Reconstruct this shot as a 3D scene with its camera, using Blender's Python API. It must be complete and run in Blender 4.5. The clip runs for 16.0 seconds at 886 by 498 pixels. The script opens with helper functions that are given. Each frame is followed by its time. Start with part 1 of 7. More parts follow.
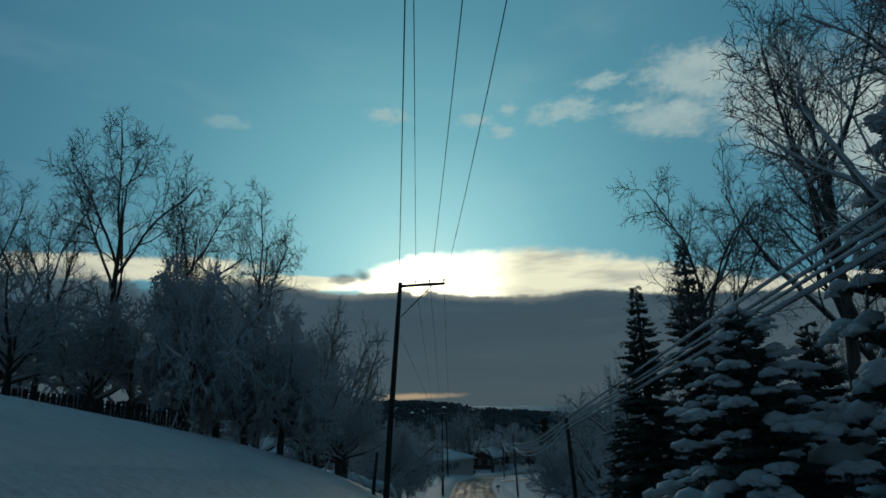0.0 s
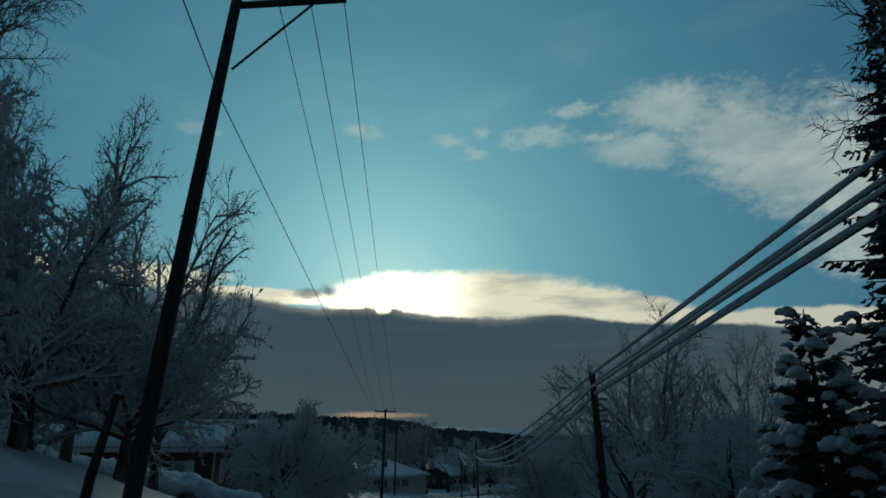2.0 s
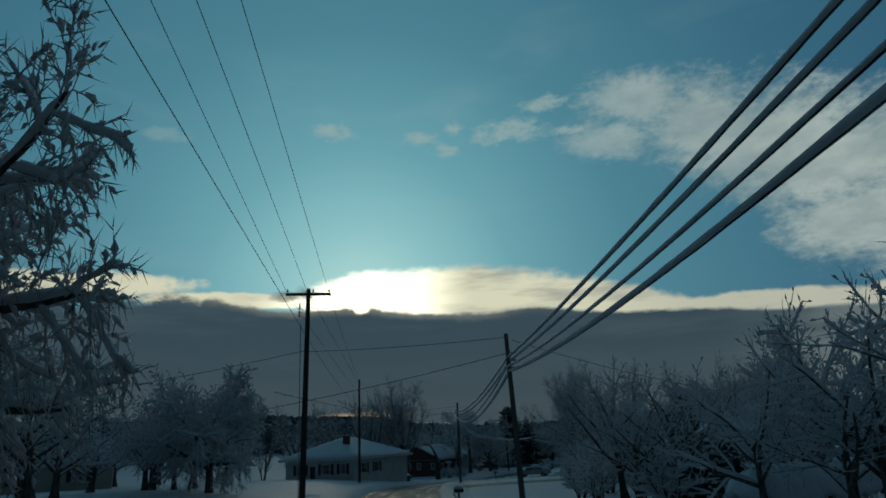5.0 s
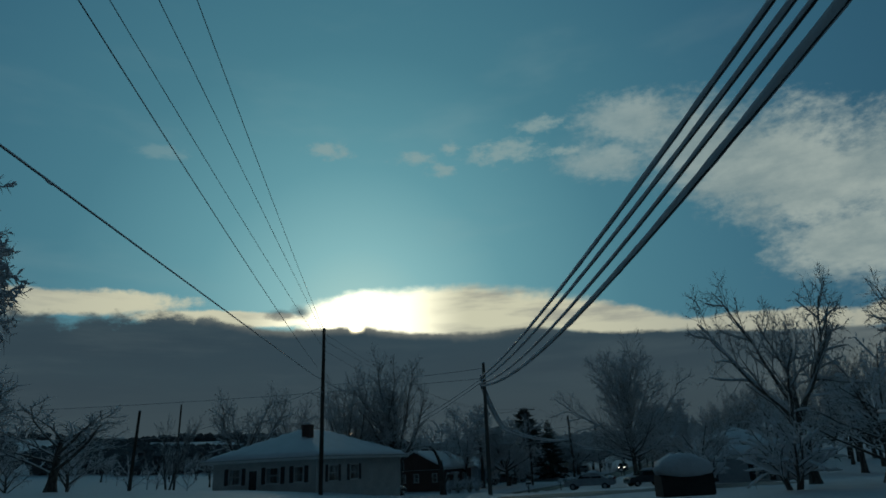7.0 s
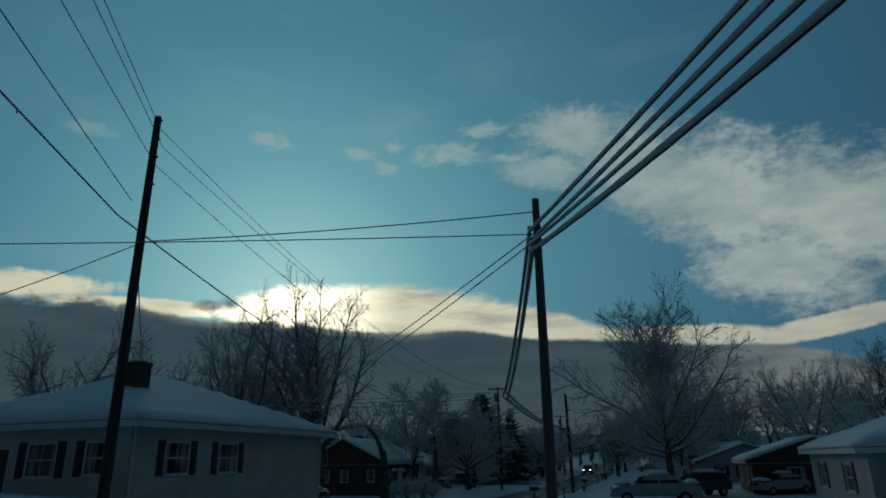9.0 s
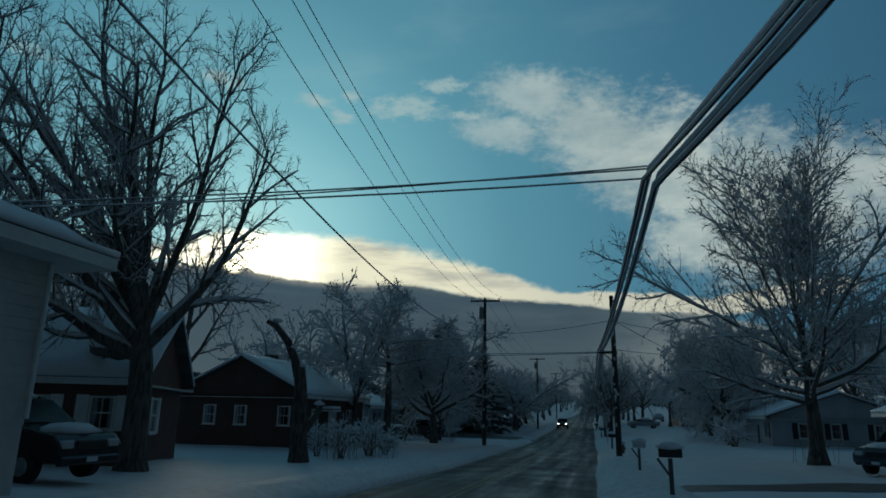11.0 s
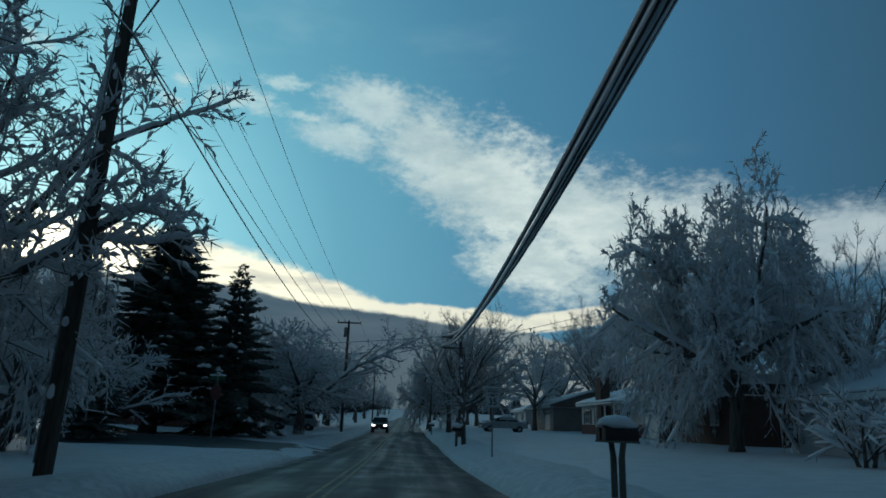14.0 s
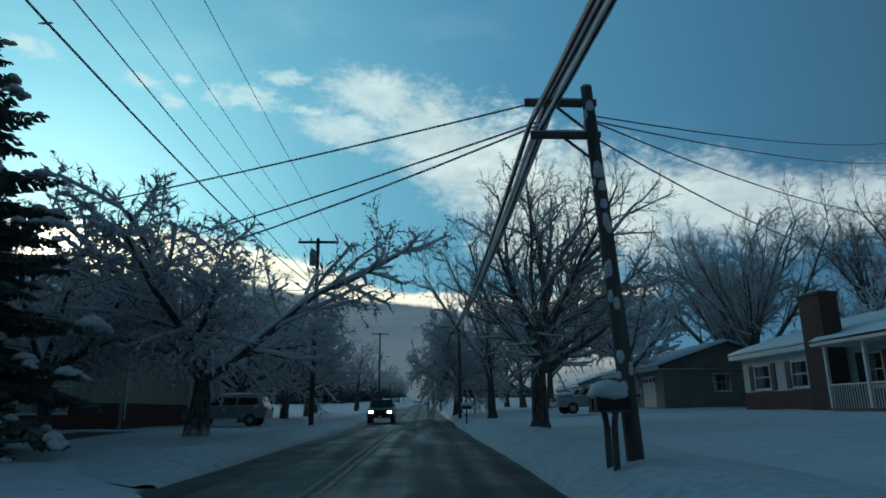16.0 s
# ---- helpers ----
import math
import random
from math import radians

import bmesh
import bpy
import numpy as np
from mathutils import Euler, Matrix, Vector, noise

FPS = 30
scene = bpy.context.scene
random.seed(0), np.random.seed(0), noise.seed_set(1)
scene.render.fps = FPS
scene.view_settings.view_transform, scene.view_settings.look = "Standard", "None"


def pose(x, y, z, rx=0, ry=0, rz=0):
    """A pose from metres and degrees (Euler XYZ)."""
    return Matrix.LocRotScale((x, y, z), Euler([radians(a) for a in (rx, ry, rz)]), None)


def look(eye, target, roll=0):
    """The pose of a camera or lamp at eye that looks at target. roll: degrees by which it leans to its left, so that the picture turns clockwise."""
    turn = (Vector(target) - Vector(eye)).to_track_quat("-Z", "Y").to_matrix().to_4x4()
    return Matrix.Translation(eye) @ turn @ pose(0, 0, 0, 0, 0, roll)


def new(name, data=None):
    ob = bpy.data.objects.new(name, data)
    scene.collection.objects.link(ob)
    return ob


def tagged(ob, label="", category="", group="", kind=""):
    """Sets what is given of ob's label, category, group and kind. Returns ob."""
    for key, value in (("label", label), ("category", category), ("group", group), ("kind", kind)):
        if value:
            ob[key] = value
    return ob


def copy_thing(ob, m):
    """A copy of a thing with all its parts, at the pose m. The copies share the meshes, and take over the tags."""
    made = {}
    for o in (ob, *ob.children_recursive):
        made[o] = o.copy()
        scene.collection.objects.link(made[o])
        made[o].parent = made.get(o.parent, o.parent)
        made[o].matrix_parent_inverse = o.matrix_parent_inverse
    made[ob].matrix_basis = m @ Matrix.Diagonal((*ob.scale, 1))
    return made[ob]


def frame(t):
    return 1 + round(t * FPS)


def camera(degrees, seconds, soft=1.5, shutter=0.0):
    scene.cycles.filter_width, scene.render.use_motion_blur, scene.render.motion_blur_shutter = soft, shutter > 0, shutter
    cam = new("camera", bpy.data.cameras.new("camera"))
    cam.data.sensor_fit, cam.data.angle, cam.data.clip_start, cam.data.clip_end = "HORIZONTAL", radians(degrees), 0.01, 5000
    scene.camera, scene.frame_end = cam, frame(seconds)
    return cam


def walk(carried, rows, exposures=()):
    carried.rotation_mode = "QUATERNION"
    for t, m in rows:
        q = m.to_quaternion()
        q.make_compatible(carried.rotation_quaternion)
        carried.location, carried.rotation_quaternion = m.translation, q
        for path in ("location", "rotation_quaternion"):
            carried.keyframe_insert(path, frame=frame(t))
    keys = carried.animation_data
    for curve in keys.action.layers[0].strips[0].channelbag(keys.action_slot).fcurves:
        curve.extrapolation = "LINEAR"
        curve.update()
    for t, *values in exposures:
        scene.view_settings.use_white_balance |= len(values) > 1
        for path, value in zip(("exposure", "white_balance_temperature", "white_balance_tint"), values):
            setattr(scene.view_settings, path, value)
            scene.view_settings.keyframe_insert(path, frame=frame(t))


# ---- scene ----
cam = camera(68.96, 16.0, soft=1.7)
PATH = [
    (0, (0.000, 0.000, 0.000), (-0.000, 9.648, 2.631), -2.03),
    (0.5, (0.417, 5.327, -0.645), (0.290, 14.844, 2.426), 0.62),
    (1, (0.792, 10.659, -1.186), (0.734, 20.155, 1.949), -0.18),
    (1.5, (1.202, 16.075, -1.678), (1.580, 25.591, 1.369), -0.55),
    (2, (1.546, 22.093, -2.093), (2.050, 31.647, 0.816), -0.04),
    (2.5, (2.022, 28.441, -2.655), (2.573, 38.051, 0.055), -1.84),
    (3, (2.678, 35.087, -3.521), (3.199, 44.720, -0.890), -3.09),
    (3.5, (2.693, 41.779, -4.198), (3.233, 51.398, -1.517), -3.82),
    (4, (2.830, 48.608, -4.890), (3.315, 58.162, -1.976), -2.15),
    (4.5, (3.056, 55.737, -5.629), (3.772, 65.268, -2.689), -2.80),
    (5, (3.231, 63.184, -6.406), (4.104, 72.727, -3.549), -3.00),
    (7.3, (4.110, 99.637, -8.954), (5.052, 109.068, -5.767), -2.81),
    (7.5, (4.185, 102.670, -9.054), (5.082, 112.095, -5.834), -2.91),
    (7.7, (4.251, 105.670, -9.135), (5.109, 115.083, -5.868), -3.30),
    (8, (4.371, 110.100, -9.206), (5.162, 119.507, -5.908), -5.77),
    (8.2, (4.480, 113.015, -9.249), (5.486, 122.404, -5.956), -4.32),
    (10.3, (6.609, 141.833, -9.945), (9.156, 151.101, -7.185), -1.70),
    (10.5, (7.210, 144.574, -10.049), (9.760, 153.835, -7.269), -1.48),
    (10.6, (7.527, 145.950, -10.107), (10.089, 155.228, -7.394), -2.05),
    (11, (8.893, 151.511, -10.413), (11.565, 160.829, -7.954), 1.22),
    (11.5, (11.137, 158.030, -10.810), (14.802, 167.162, -9.033), -4.18),
    (12, (13.573, 164.102, -11.158), (17.585, 173.030, -9.111), -0.69),
    (12.5, (16.550, 170.094, -11.435), (21.034, 178.614, -8.732), 2.82),
    (13, (19.852, 175.914, -11.584), (24.687, 184.214, -8.804), 2.34),
    (13.5, (23.296, 181.817, -11.705), (28.352, 189.982, -8.918), 2.47),
    (14, (26.700, 187.819, -11.765), (31.736, 196.041, -9.113), 2.00),
    (14.5, (30.164, 194.042, -11.816), (35.129, 202.341, -9.271), 2.49),
    (15, (33.745, 200.447, -11.900), (38.621, 208.834, -9.476), 0.84),
    (15.4, (36.583, 205.554, -11.914), (41.475, 213.933, -9.494), 1.64),
    (15.5, (37.281, 206.839, -11.922), (42.195, 215.207, -9.510), -0.65),
    (16, (40.773, 213.268, -12.005), (45.719, 221.602, -9.538), -0.58),
]
EXPOSURES = [(0.0, 0.0, 6500, 11), (2.5, -0.22, 6500, 11), (5.0, -0.32, 6500, 10), (8.0, -0.55, 6500, 10), (10.5, -0.05, 6520, 12.5), (11.5, 0.08, 6490, 12.5), (12.0, 0.42, 6470, 12.5), (14.0, 0.50, 6450, 14.0), (15.0, 0.54, 6440, 14.0), (16.0, 0.76, 6430, 14.0)]
walk(cam, [(t, look(eye, target, roll)) for t, eye, target, roll in PATH], EXPOSURES)


# ---------- world: sky, cloud bank, bright band, high cloud ----------
SUN_AZ, SUN_EL = 2.35, 11.6          # degrees to the left of +y, degrees up


class Val:
    """A number socket of a node tree, with arithmetic."""

    def __init__(self, tree, sock):
        self.tree, self.sock = tree, sock

    def op(self, name, *others, clamp=False):
        n = self.tree.nodes.new("ShaderNodeMath")
        n.operation, n.use_clamp = name, clamp
        for k, v in enumerate((self, *others)):
            if isinstance(v, Val):
                self.tree.links.new(v.sock, n.inputs[k])
            else:
                n.inputs[k].default_value = v
        return Val(self.tree, n.outputs[0])

    def __add__(self, o): return self.op("ADD", o)
    def __sub__(self, o): return self.op("SUBTRACT", o)
    def __mul__(self, o): return self.op("MULTIPLY", o)
    def __truediv__(self, o): return self.op("DIVIDE", o)
    def sq(self): return self.op("MULTIPLY", self)
    def most(self, o): return self.op("MAXIMUM", o)
    def least(self, o): return self.op("MINIMUM", o)

    def step(self, lo, hi):
        """A smooth rise from 0 at lo to 1 at hi (or a fall, with lo over hi)."""
        n = self.tree.nodes.new("ShaderNodeMapRange")
        n.interpolation_type = "SMOOTHSTEP"
        a, b, c, d = (lo, hi, 0.0, 1.0) if lo < hi else (hi, lo, 1.0, 0.0)
        for k, v in zip((1, 2, 3, 4), (a, b, c, d)):
            n.inputs[k].default_value = v
        self.tree.links.new(self.sock, n.inputs[0])
        return Val(self.tree, n.outputs[0])


def mix_color(tree, fac, a, b):
    n = tree.nodes.new("ShaderNodeMix")
    n.data_type = "RGBA"
    for k, v in ((0, fac), (6, a), (7, b)):
        if isinstance(v, Val):
            tree.links.new(v.sock, n.inputs[k])
        elif isinstance(v, (tuple, float, int)):
            n.inputs[k].default_value = (*v, 1) if isinstance(v, tuple) else v
        else:
            tree.links.new(v, n.inputs[k])
    return n.outputs[2]


def make_world():
    world = bpy.data.worlds.new("sky")
    scene.world = world
    world.use_nodes = True
    tree = world.node_tree
    tree.nodes.clear()
    nodes, links = tree.nodes, tree.links
    out, back = nodes.new("ShaderNodeOutputWorld"), nodes.new("ShaderNodeBackground")
    coord, sep = nodes.new("ShaderNodeTexCoord"), nodes.new("ShaderNodeSeparateXYZ")
    links.new(coord.outputs["Generated"], sep.inputs[0])
    x, y, z = (Val(tree, s) for s in sep.outputs)
    az = (x * -1.0).op("ARCTAN2", y) * (180 / math.pi)
    el = z.op("ARCSINE") * (180 / math.pi)

    def fbm(sx, sy, detail, seed, rough=0.55):
        """Noise over azimuth and elevation, about -0.5 to 0.5."""
        comb, tex = nodes.new("ShaderNodeCombineXYZ"), nodes.new("ShaderNodeTexNoise")
        links.new((az * sx).sock, comb.inputs[0])
        links.new((el * sy).sock, comb.inputs[1])
        comb.inputs[2].default_value = seed
        tex.inputs["Scale"].default_value, tex.inputs["Detail"].default_value = 1.0, detail
        tex.inputs["Roughness"].default_value = rough
        links.new(comb.outputs[0], tex.inputs["Vector"])
        return Val(tree, tex.outputs[0]) - 0.5

    # angle from the sun
    a, e = radians(SUN_AZ), radians(SUN_EL)
    sx, sy, sz = -math.sin(a) * math.cos(e), math.cos(a) * math.cos(e), math.sin(e)
    away = (x * sx + y * sy + z * sz).least(1.0).most(-1.0).op("ARCCOSINE") * (180 / math.pi)
    # clear air
    ramp = nodes.new("ShaderNodeValToRGB")
    links.new((away / 180.0).sock, ramp.inputs[0])
    stops = [(0, (0.52, 0.86, 0.80)), (7, (0.28, 0.62, 0.66)), (14, (0.150, 0.42, 0.49)), (24, (0.080, 0.265, 0.345)), (40, (0.042, 0.158, 0.243)),
             (58, (0.026, 0.098, 0.166)), (85, (0.012, 0.030, 0.046)), (125, (0.020, 0.043, 0.061)), (180, (0.031, 0.061, 0.084))]
    ramp.color_ramp.elements[0].position, ramp.color_ramp.elements[1].position = 0, 1
    for k, (deg, c) in enumerate(stops):
        el_ = ramp.color_ramp.elements[k] if k == 0 else (ramp.color_ramp.elements[-1] if k == len(stops) - 1 else ramp.color_ramp.elements.new(deg / 180))
        el_.color = (*c, 1)
    air = nodes.new("ShaderNodeTexSky")
    air.sky_type, air.sun_disc = "NISHITA", False
    air.sun_elevation, air.sun_rotation = radians(SUN_EL), -a
    air.air_density, air.dust_density = 1.0, 0.6
    add = nodes.new("ShaderNodeMix")
    add.data_type, add.blend_type = "RGBA", "ADD"
    add.inputs[0].default_value = SKY_PART
    links.new(ramp.outputs[0], add.inputs[6])
    links.new(air.outputs[0], add.inputs[7])
    sky = add.outputs[2]
    # streaks of thin haze
    haze = fbm(0.05, 0.16, 4, 3.1)
    sky = mix_color(tree, (haze.step(0.02, 0.4)) * 0.25 * away.step(70, 10), sky, (0.42, 0.58, 0.58))

    wob, fine = fbm(0.22, 0.35, 6, 1.7, 0.6), fbm(0.9, 1.3, 5, 8.3, 0.6)

    def blob(caz, cel, raz, rel, turn=0.0, rag=1.2):
        """A soft ragged patch, 1 in its middle and below 0 outside."""
        c, s = math.cos(radians(turn)), math.sin(radians(turn))
        u, v = az - caz, el - cel
        p, q = (u * c + v * s) / raz, (v * c - u * s) / rel
        return (p.sq() + q.sq()).op("SQRT") * -1.0 + 1.0 + wob * rag + fine * (rag * 0.55)

    def union(blobs):
        m = blobs[0]
        for b in blobs[1:]:
            m = m.op("SMOOTH_MAX", b, 0.25)
        return m

    # small puffs
    wisp = fbm(0.75, 1.5, 6, 4.4, 0.65)
    puffs = union([blob(-6.8, 27.1, 1.3, 0.8), blob(-6.2, 25.3, 1.6, 0.7), blob(-12.0, 26.4, 4.6, 1.3), blob(5.2, 27.0, 2.8, 0.8),
                   blob(-3.4, 26.4, 2.6, 0.7), blob(-15.5, 28.4, 2.9, 0.8), blob(19.7, 25.7, 2.6, 0.7), blob(-17.5, 26.0, 2.5, 0.6)]) + wisp * 2.2
    sky = mix_color(tree, puffs.step(-0.05, 1.0) * 0.72 * (az.step(24, 4) * 0.6 + 0.4), sky, (0.36, 0.50, 0.49))
    # the big high cloud
    big = union([blob(-21.5, 24.6, 4.2, 1.7, 8), blob(-24.2, 27.6, 4.8, 2.2, 10), blob(-30.5, 23.6, 7.0, 4.2, 28), blob(-36.5, 20.5, 8.5, 5.2, 28),
                 blob(-45.0, 17.5, 9.5, 5.0, 22), blob(-40.0, 14.2, 7.0, 3.0, 15), blob(-55.0, 16.8, 10.0, 3.4, 15), blob(-66.0, 15.0, 12.0, 2.6, 8)])
    tone = fbm(0.16, 0.34, 7, 5.5, 0.62)
    big = big + wisp * 0.75 + fbm(1.6, 2.6, 5, 9.9, 0.6) * 0.4
    lit = mix_color(tree, (tone + 0.5).step(0.24, 0.74), (0.30, 0.40, 0.40), (0.53, 0.62, 0.565))
    lit = mix_color(tree, az.step(-38, -70) * 0.55, lit, (0.20, 0.27, 0.32))
    sky = mix_color(tree, big.step(-0.30, 0.62) * (az.step(-18, -36) * 0.38 + 0.52), sky, lit)
    # bright band over the bank
    near = ((az - SUN_AZ) * -1.0).op("ABSOLUTE")
    top_edge = union([blob(-6.0, 12.2, 12.5, 2.9, 1, 0.45), blob(2.5, 12.2, 5.5, 2.7, -8, 0.5), blob(-19.0, 11.2, 8.0, 1.7, 14, 0.7),
                      blob(-32.0, 9.5, 8.0, 0.9, 4, 0.9), blob(13.0, 12.3, 9.0, 0.75, 0, 0.8), blob(28.0, 13.0, 12.0, 1.15, -3, 0.9), blob(-43.0, 9.3, 7.0, 0.9, -8, 0.9)])
    hot = mix_color(tree, near.step(1.0, 10.5), (2.6, 2.5, 1.85), (0.82, 0.82, 0.60))
    shade = fbm(0.12, 0.7, 5, 2.2, 0.55)
    hot = mix_color(tree, (shade + 0.5).step(0.55, 0.30) * near.step(5, 12) * 0.75, hot, (0.36, 0.38, 0.34))
    hot = mix_color(tree, near.step(14, 34) * 0.6, hot, (0.40, 0.43, 0.38))
    sky = mix_color(tree, top_edge.step(-0.08, 0.30), sky, hot)
    # little dark cloud beside the sun
    dark = union([blob(8.9, 12.7, 2.0, 0.55, 3, 1.5), blob(7.3, 12.9, 1.1, 0.6, 10, 1.5)]) + wisp * 1.1
    sky = mix_color(tree, dark.step(-0.15, 0.75) * 0.8, sky, (0.11, 0.15, 0.17))
    # the grey bank, down to the horizon
    edge = (az * 0.16).op("SINE") * 0.35 + (az * 0.42 + 0.6).op("SINE") * 0.22 + wob * 1.1 + fine * 0.35 + 11.35
    edge = edge + az.step(4, 26) * 1.2 - az.step(-8, -34) * 2.9 - az.step(-36, -58) * 5.5
    depth = edge - el
    grey = mix_color(tree, (el + wob * 3.0).step(1.0, 11.0), (0.066, 0.098, 0.113), (0.047, 0.085, 0.110))
    grey = mix_color(tree, (fbm(0.04, 0.28, 4, 6.6) + 0.5).step(0.35, 0.7) * 0.3, grey, (0.042, 0.066, 0.088))
    grey = mix_color(tree, (fbm(0.07, 0.5, 6, 15.2, 0.6) + 0.5).step(0.45, 0.72) * el.step(3.0, 8.0) * 0.5, grey, (0.082, 0.125, 0.145))
    grey = mix_color(tree, depth.step(0.9, 0.0) * near.step(22, 2) * 0.5, grey, (0.42, 0.42, 0.34))
    grey = mix_color(tree, az.step(-27, -44) * (fbm(0.10, 0.55, 5, 12.5) + 0.5).step(0.30, 0.66) * 0.7, grey, (0.30, 0.35, 0.33))
    soft = (depth + wisp * az.step(9, 20) * 2.2 + wob * az.step(9, 20) * 1.6) / (az.step(9, 24) * 2.2 + 1.0)
    sky = mix_color(tree, soft.step(-0.12, 0.28), sky, grey)
    # thin warm slit over the far hills
    slit = blob(2.8, 2.45, 4.6, 0.34, 0, 1.0)
    sky = mix_color(tree, slit.step(-0.1, 0.8) * 0.6, sky, (0.62, 0.44, 0.25))
    # the sun's own disc, half behind the bank
    disc = away.step(0.85, 0.05) * depth.step(0.8, 0.0)
    sky = mix_color(tree, disc, sky, (9.0, 8.0, 5.0))
    # below the horizon
    sky = mix_color(tree, el.step(0.0, -1.5), sky, (0.06, 0.08, 0.10))
    links.new(sky, back.inputs[0])
    back.inputs[1].default_value = 1.0
    links.new(back.outputs[0], out.inputs[0])


SKY_PART = 0.003
make_world()
sun = new("sun", bpy.data.lights.new("sun", "SUN"))
sun.data.energy, sun.data.angle, sun.data.color = 0.13, radians(10), (1.0, 0.86, 0.66)
sun.matrix_world = look((0, 0, 0), (math.sin(radians(SUN_AZ)), -math.cos(radians(SUN_AZ)), -math.tan(radians(SUN_EL + 2))))


# ---------- materials ----------
def material(name):
    m = bpy.data.materials.new(name)
    m.use_nodes = True
    t = m.node_tree
    return m, t, t.nodes["Principled BSDF"]


def noise_val(tree, scale, detail=4, rough=0.55, vec=None, squash=None):
    """Noise at so many waves a metre, over the world's places unless told."""
    tex = tree.nodes.new("ShaderNodeTexNoise")
    tex.inputs["Scale"].default_value, tex.inputs["Detail"].default_value, tex.inputs["Roughness"].default_value = scale, detail, rough
    if vec is None:
        vec = tree.nodes.new("ShaderNodeTexCoord").outputs["Object"]
    if squash:
        n = tree.nodes.new("ShaderNodeVectorMath")
        n.operation = "MULTIPLY"
        n.inputs[1].default_value = squash
        tree.links.new(vec, n.inputs[0])
        vec = n.outputs[0]
    tree.links.new(vec, tex.inputs["Vector"])
    return Val(tree, tex.outputs[0])


def bump(tree, shader, height, strength, distance=0.02):
    b = tree.nodes.new("ShaderNodeBump")
    b.inputs["Strength"].default_value, b.inputs["Distance"].default_value = strength, distance
    tree.links.new(height.sock, b.inputs["Height"])
    tree.links.new(b.outputs[0], shader.inputs["Normal"])


def set_rough(shader, rough, metal=0.0, spec=0.5):
    shader.inputs["Roughness"].default_value, shader.inputs["Metallic"].default_value = rough, metal
    shader.inputs["Specular IOR Level"].default_value = spec


def mottled(name, dark, light, scale, rough=0.8, metal=0.0, fine=6.0, bumps=0.3, squash=None, spec=0.4, distance=0.01):
    """Two tones in patches of about 1/scale metres, with finer grain and relief."""
    m, t, s = material(name)
    set_rough(s, rough, metal, spec)
    big, small = noise_val(t, scale, 4, squash=squash), noise_val(t, scale * fine, 5, squash=squash)
    f = (big * 0.6 + small * 0.4).step(0.32, 0.68)
    t.links.new(mix_color(t, f, dark, light), s.inputs["Base Color"])
    bump(t, s, small, bumps, distance)
    return m


def snow_cover(t, rest, tree_scale, lo, hi, extra=0.5, white=(0.80, 0.82, 0.84)):
    """Lays snow over what faces up, with ragged limits."""
    geo, sep = t.nodes.new("ShaderNodeNewGeometry"), t.nodes.new("ShaderNodeSeparateXYZ")
    t.links.new(geo.outputs["Normal"], sep.inputs[0])
    up = Val(t, sep.outputs[2]) + (noise_val(t, tree_scale, 3) - 0.5) * extra
    return mix_color(t, up.step(lo, hi), rest, white)


def make_snow(name, tone=(0.80, 0.82, 0.85), grit=0.0, lumps=1.3):
    m, t, s = material(name)
    set_rough(s, 0.62, 0.0, 0.3)
    big, mid, small = noise_val(t, 0.35, 3), noise_val(t, lumps * 2.0, 5, 0.6), noise_val(t, 28, 3, 0.6)
    c = mix_color(t, (big * 0.5 + mid * 0.5).step(0.3, 0.7), tuple(v * 0.90 for v in tone), tone)
    if grit:
        c = mix_color(t, (mid * 0.6 + small * 0.4).step(0.62, 0.36) * grit, c, (0.22, 0.21, 0.20))
    t.links.new(c, s.inputs["Base Color"])
    bump(t, s, mid * 0.75 + small * 0.25, 0.55, 0.10)
    return m


def make_bark(name, dark, light, lo, hi, extra=0.5, scale=5.0):
    m, t, s = material(name)
    set_rough(s, 0.85, 0.0, 0.25)
    grain = noise_val(t, scale * 2, 5, 0.6, squash=(1.0, 1.0, 0.22))
    c = mix_color(t, grain.step(0.35, 0.65), dark, light)
    t.links.new(snow_cover(t, c, scale, lo, hi, extra), s.inputs["Base Color"])
    bump(t, s, grain, 0.6, 0.02)
    return m


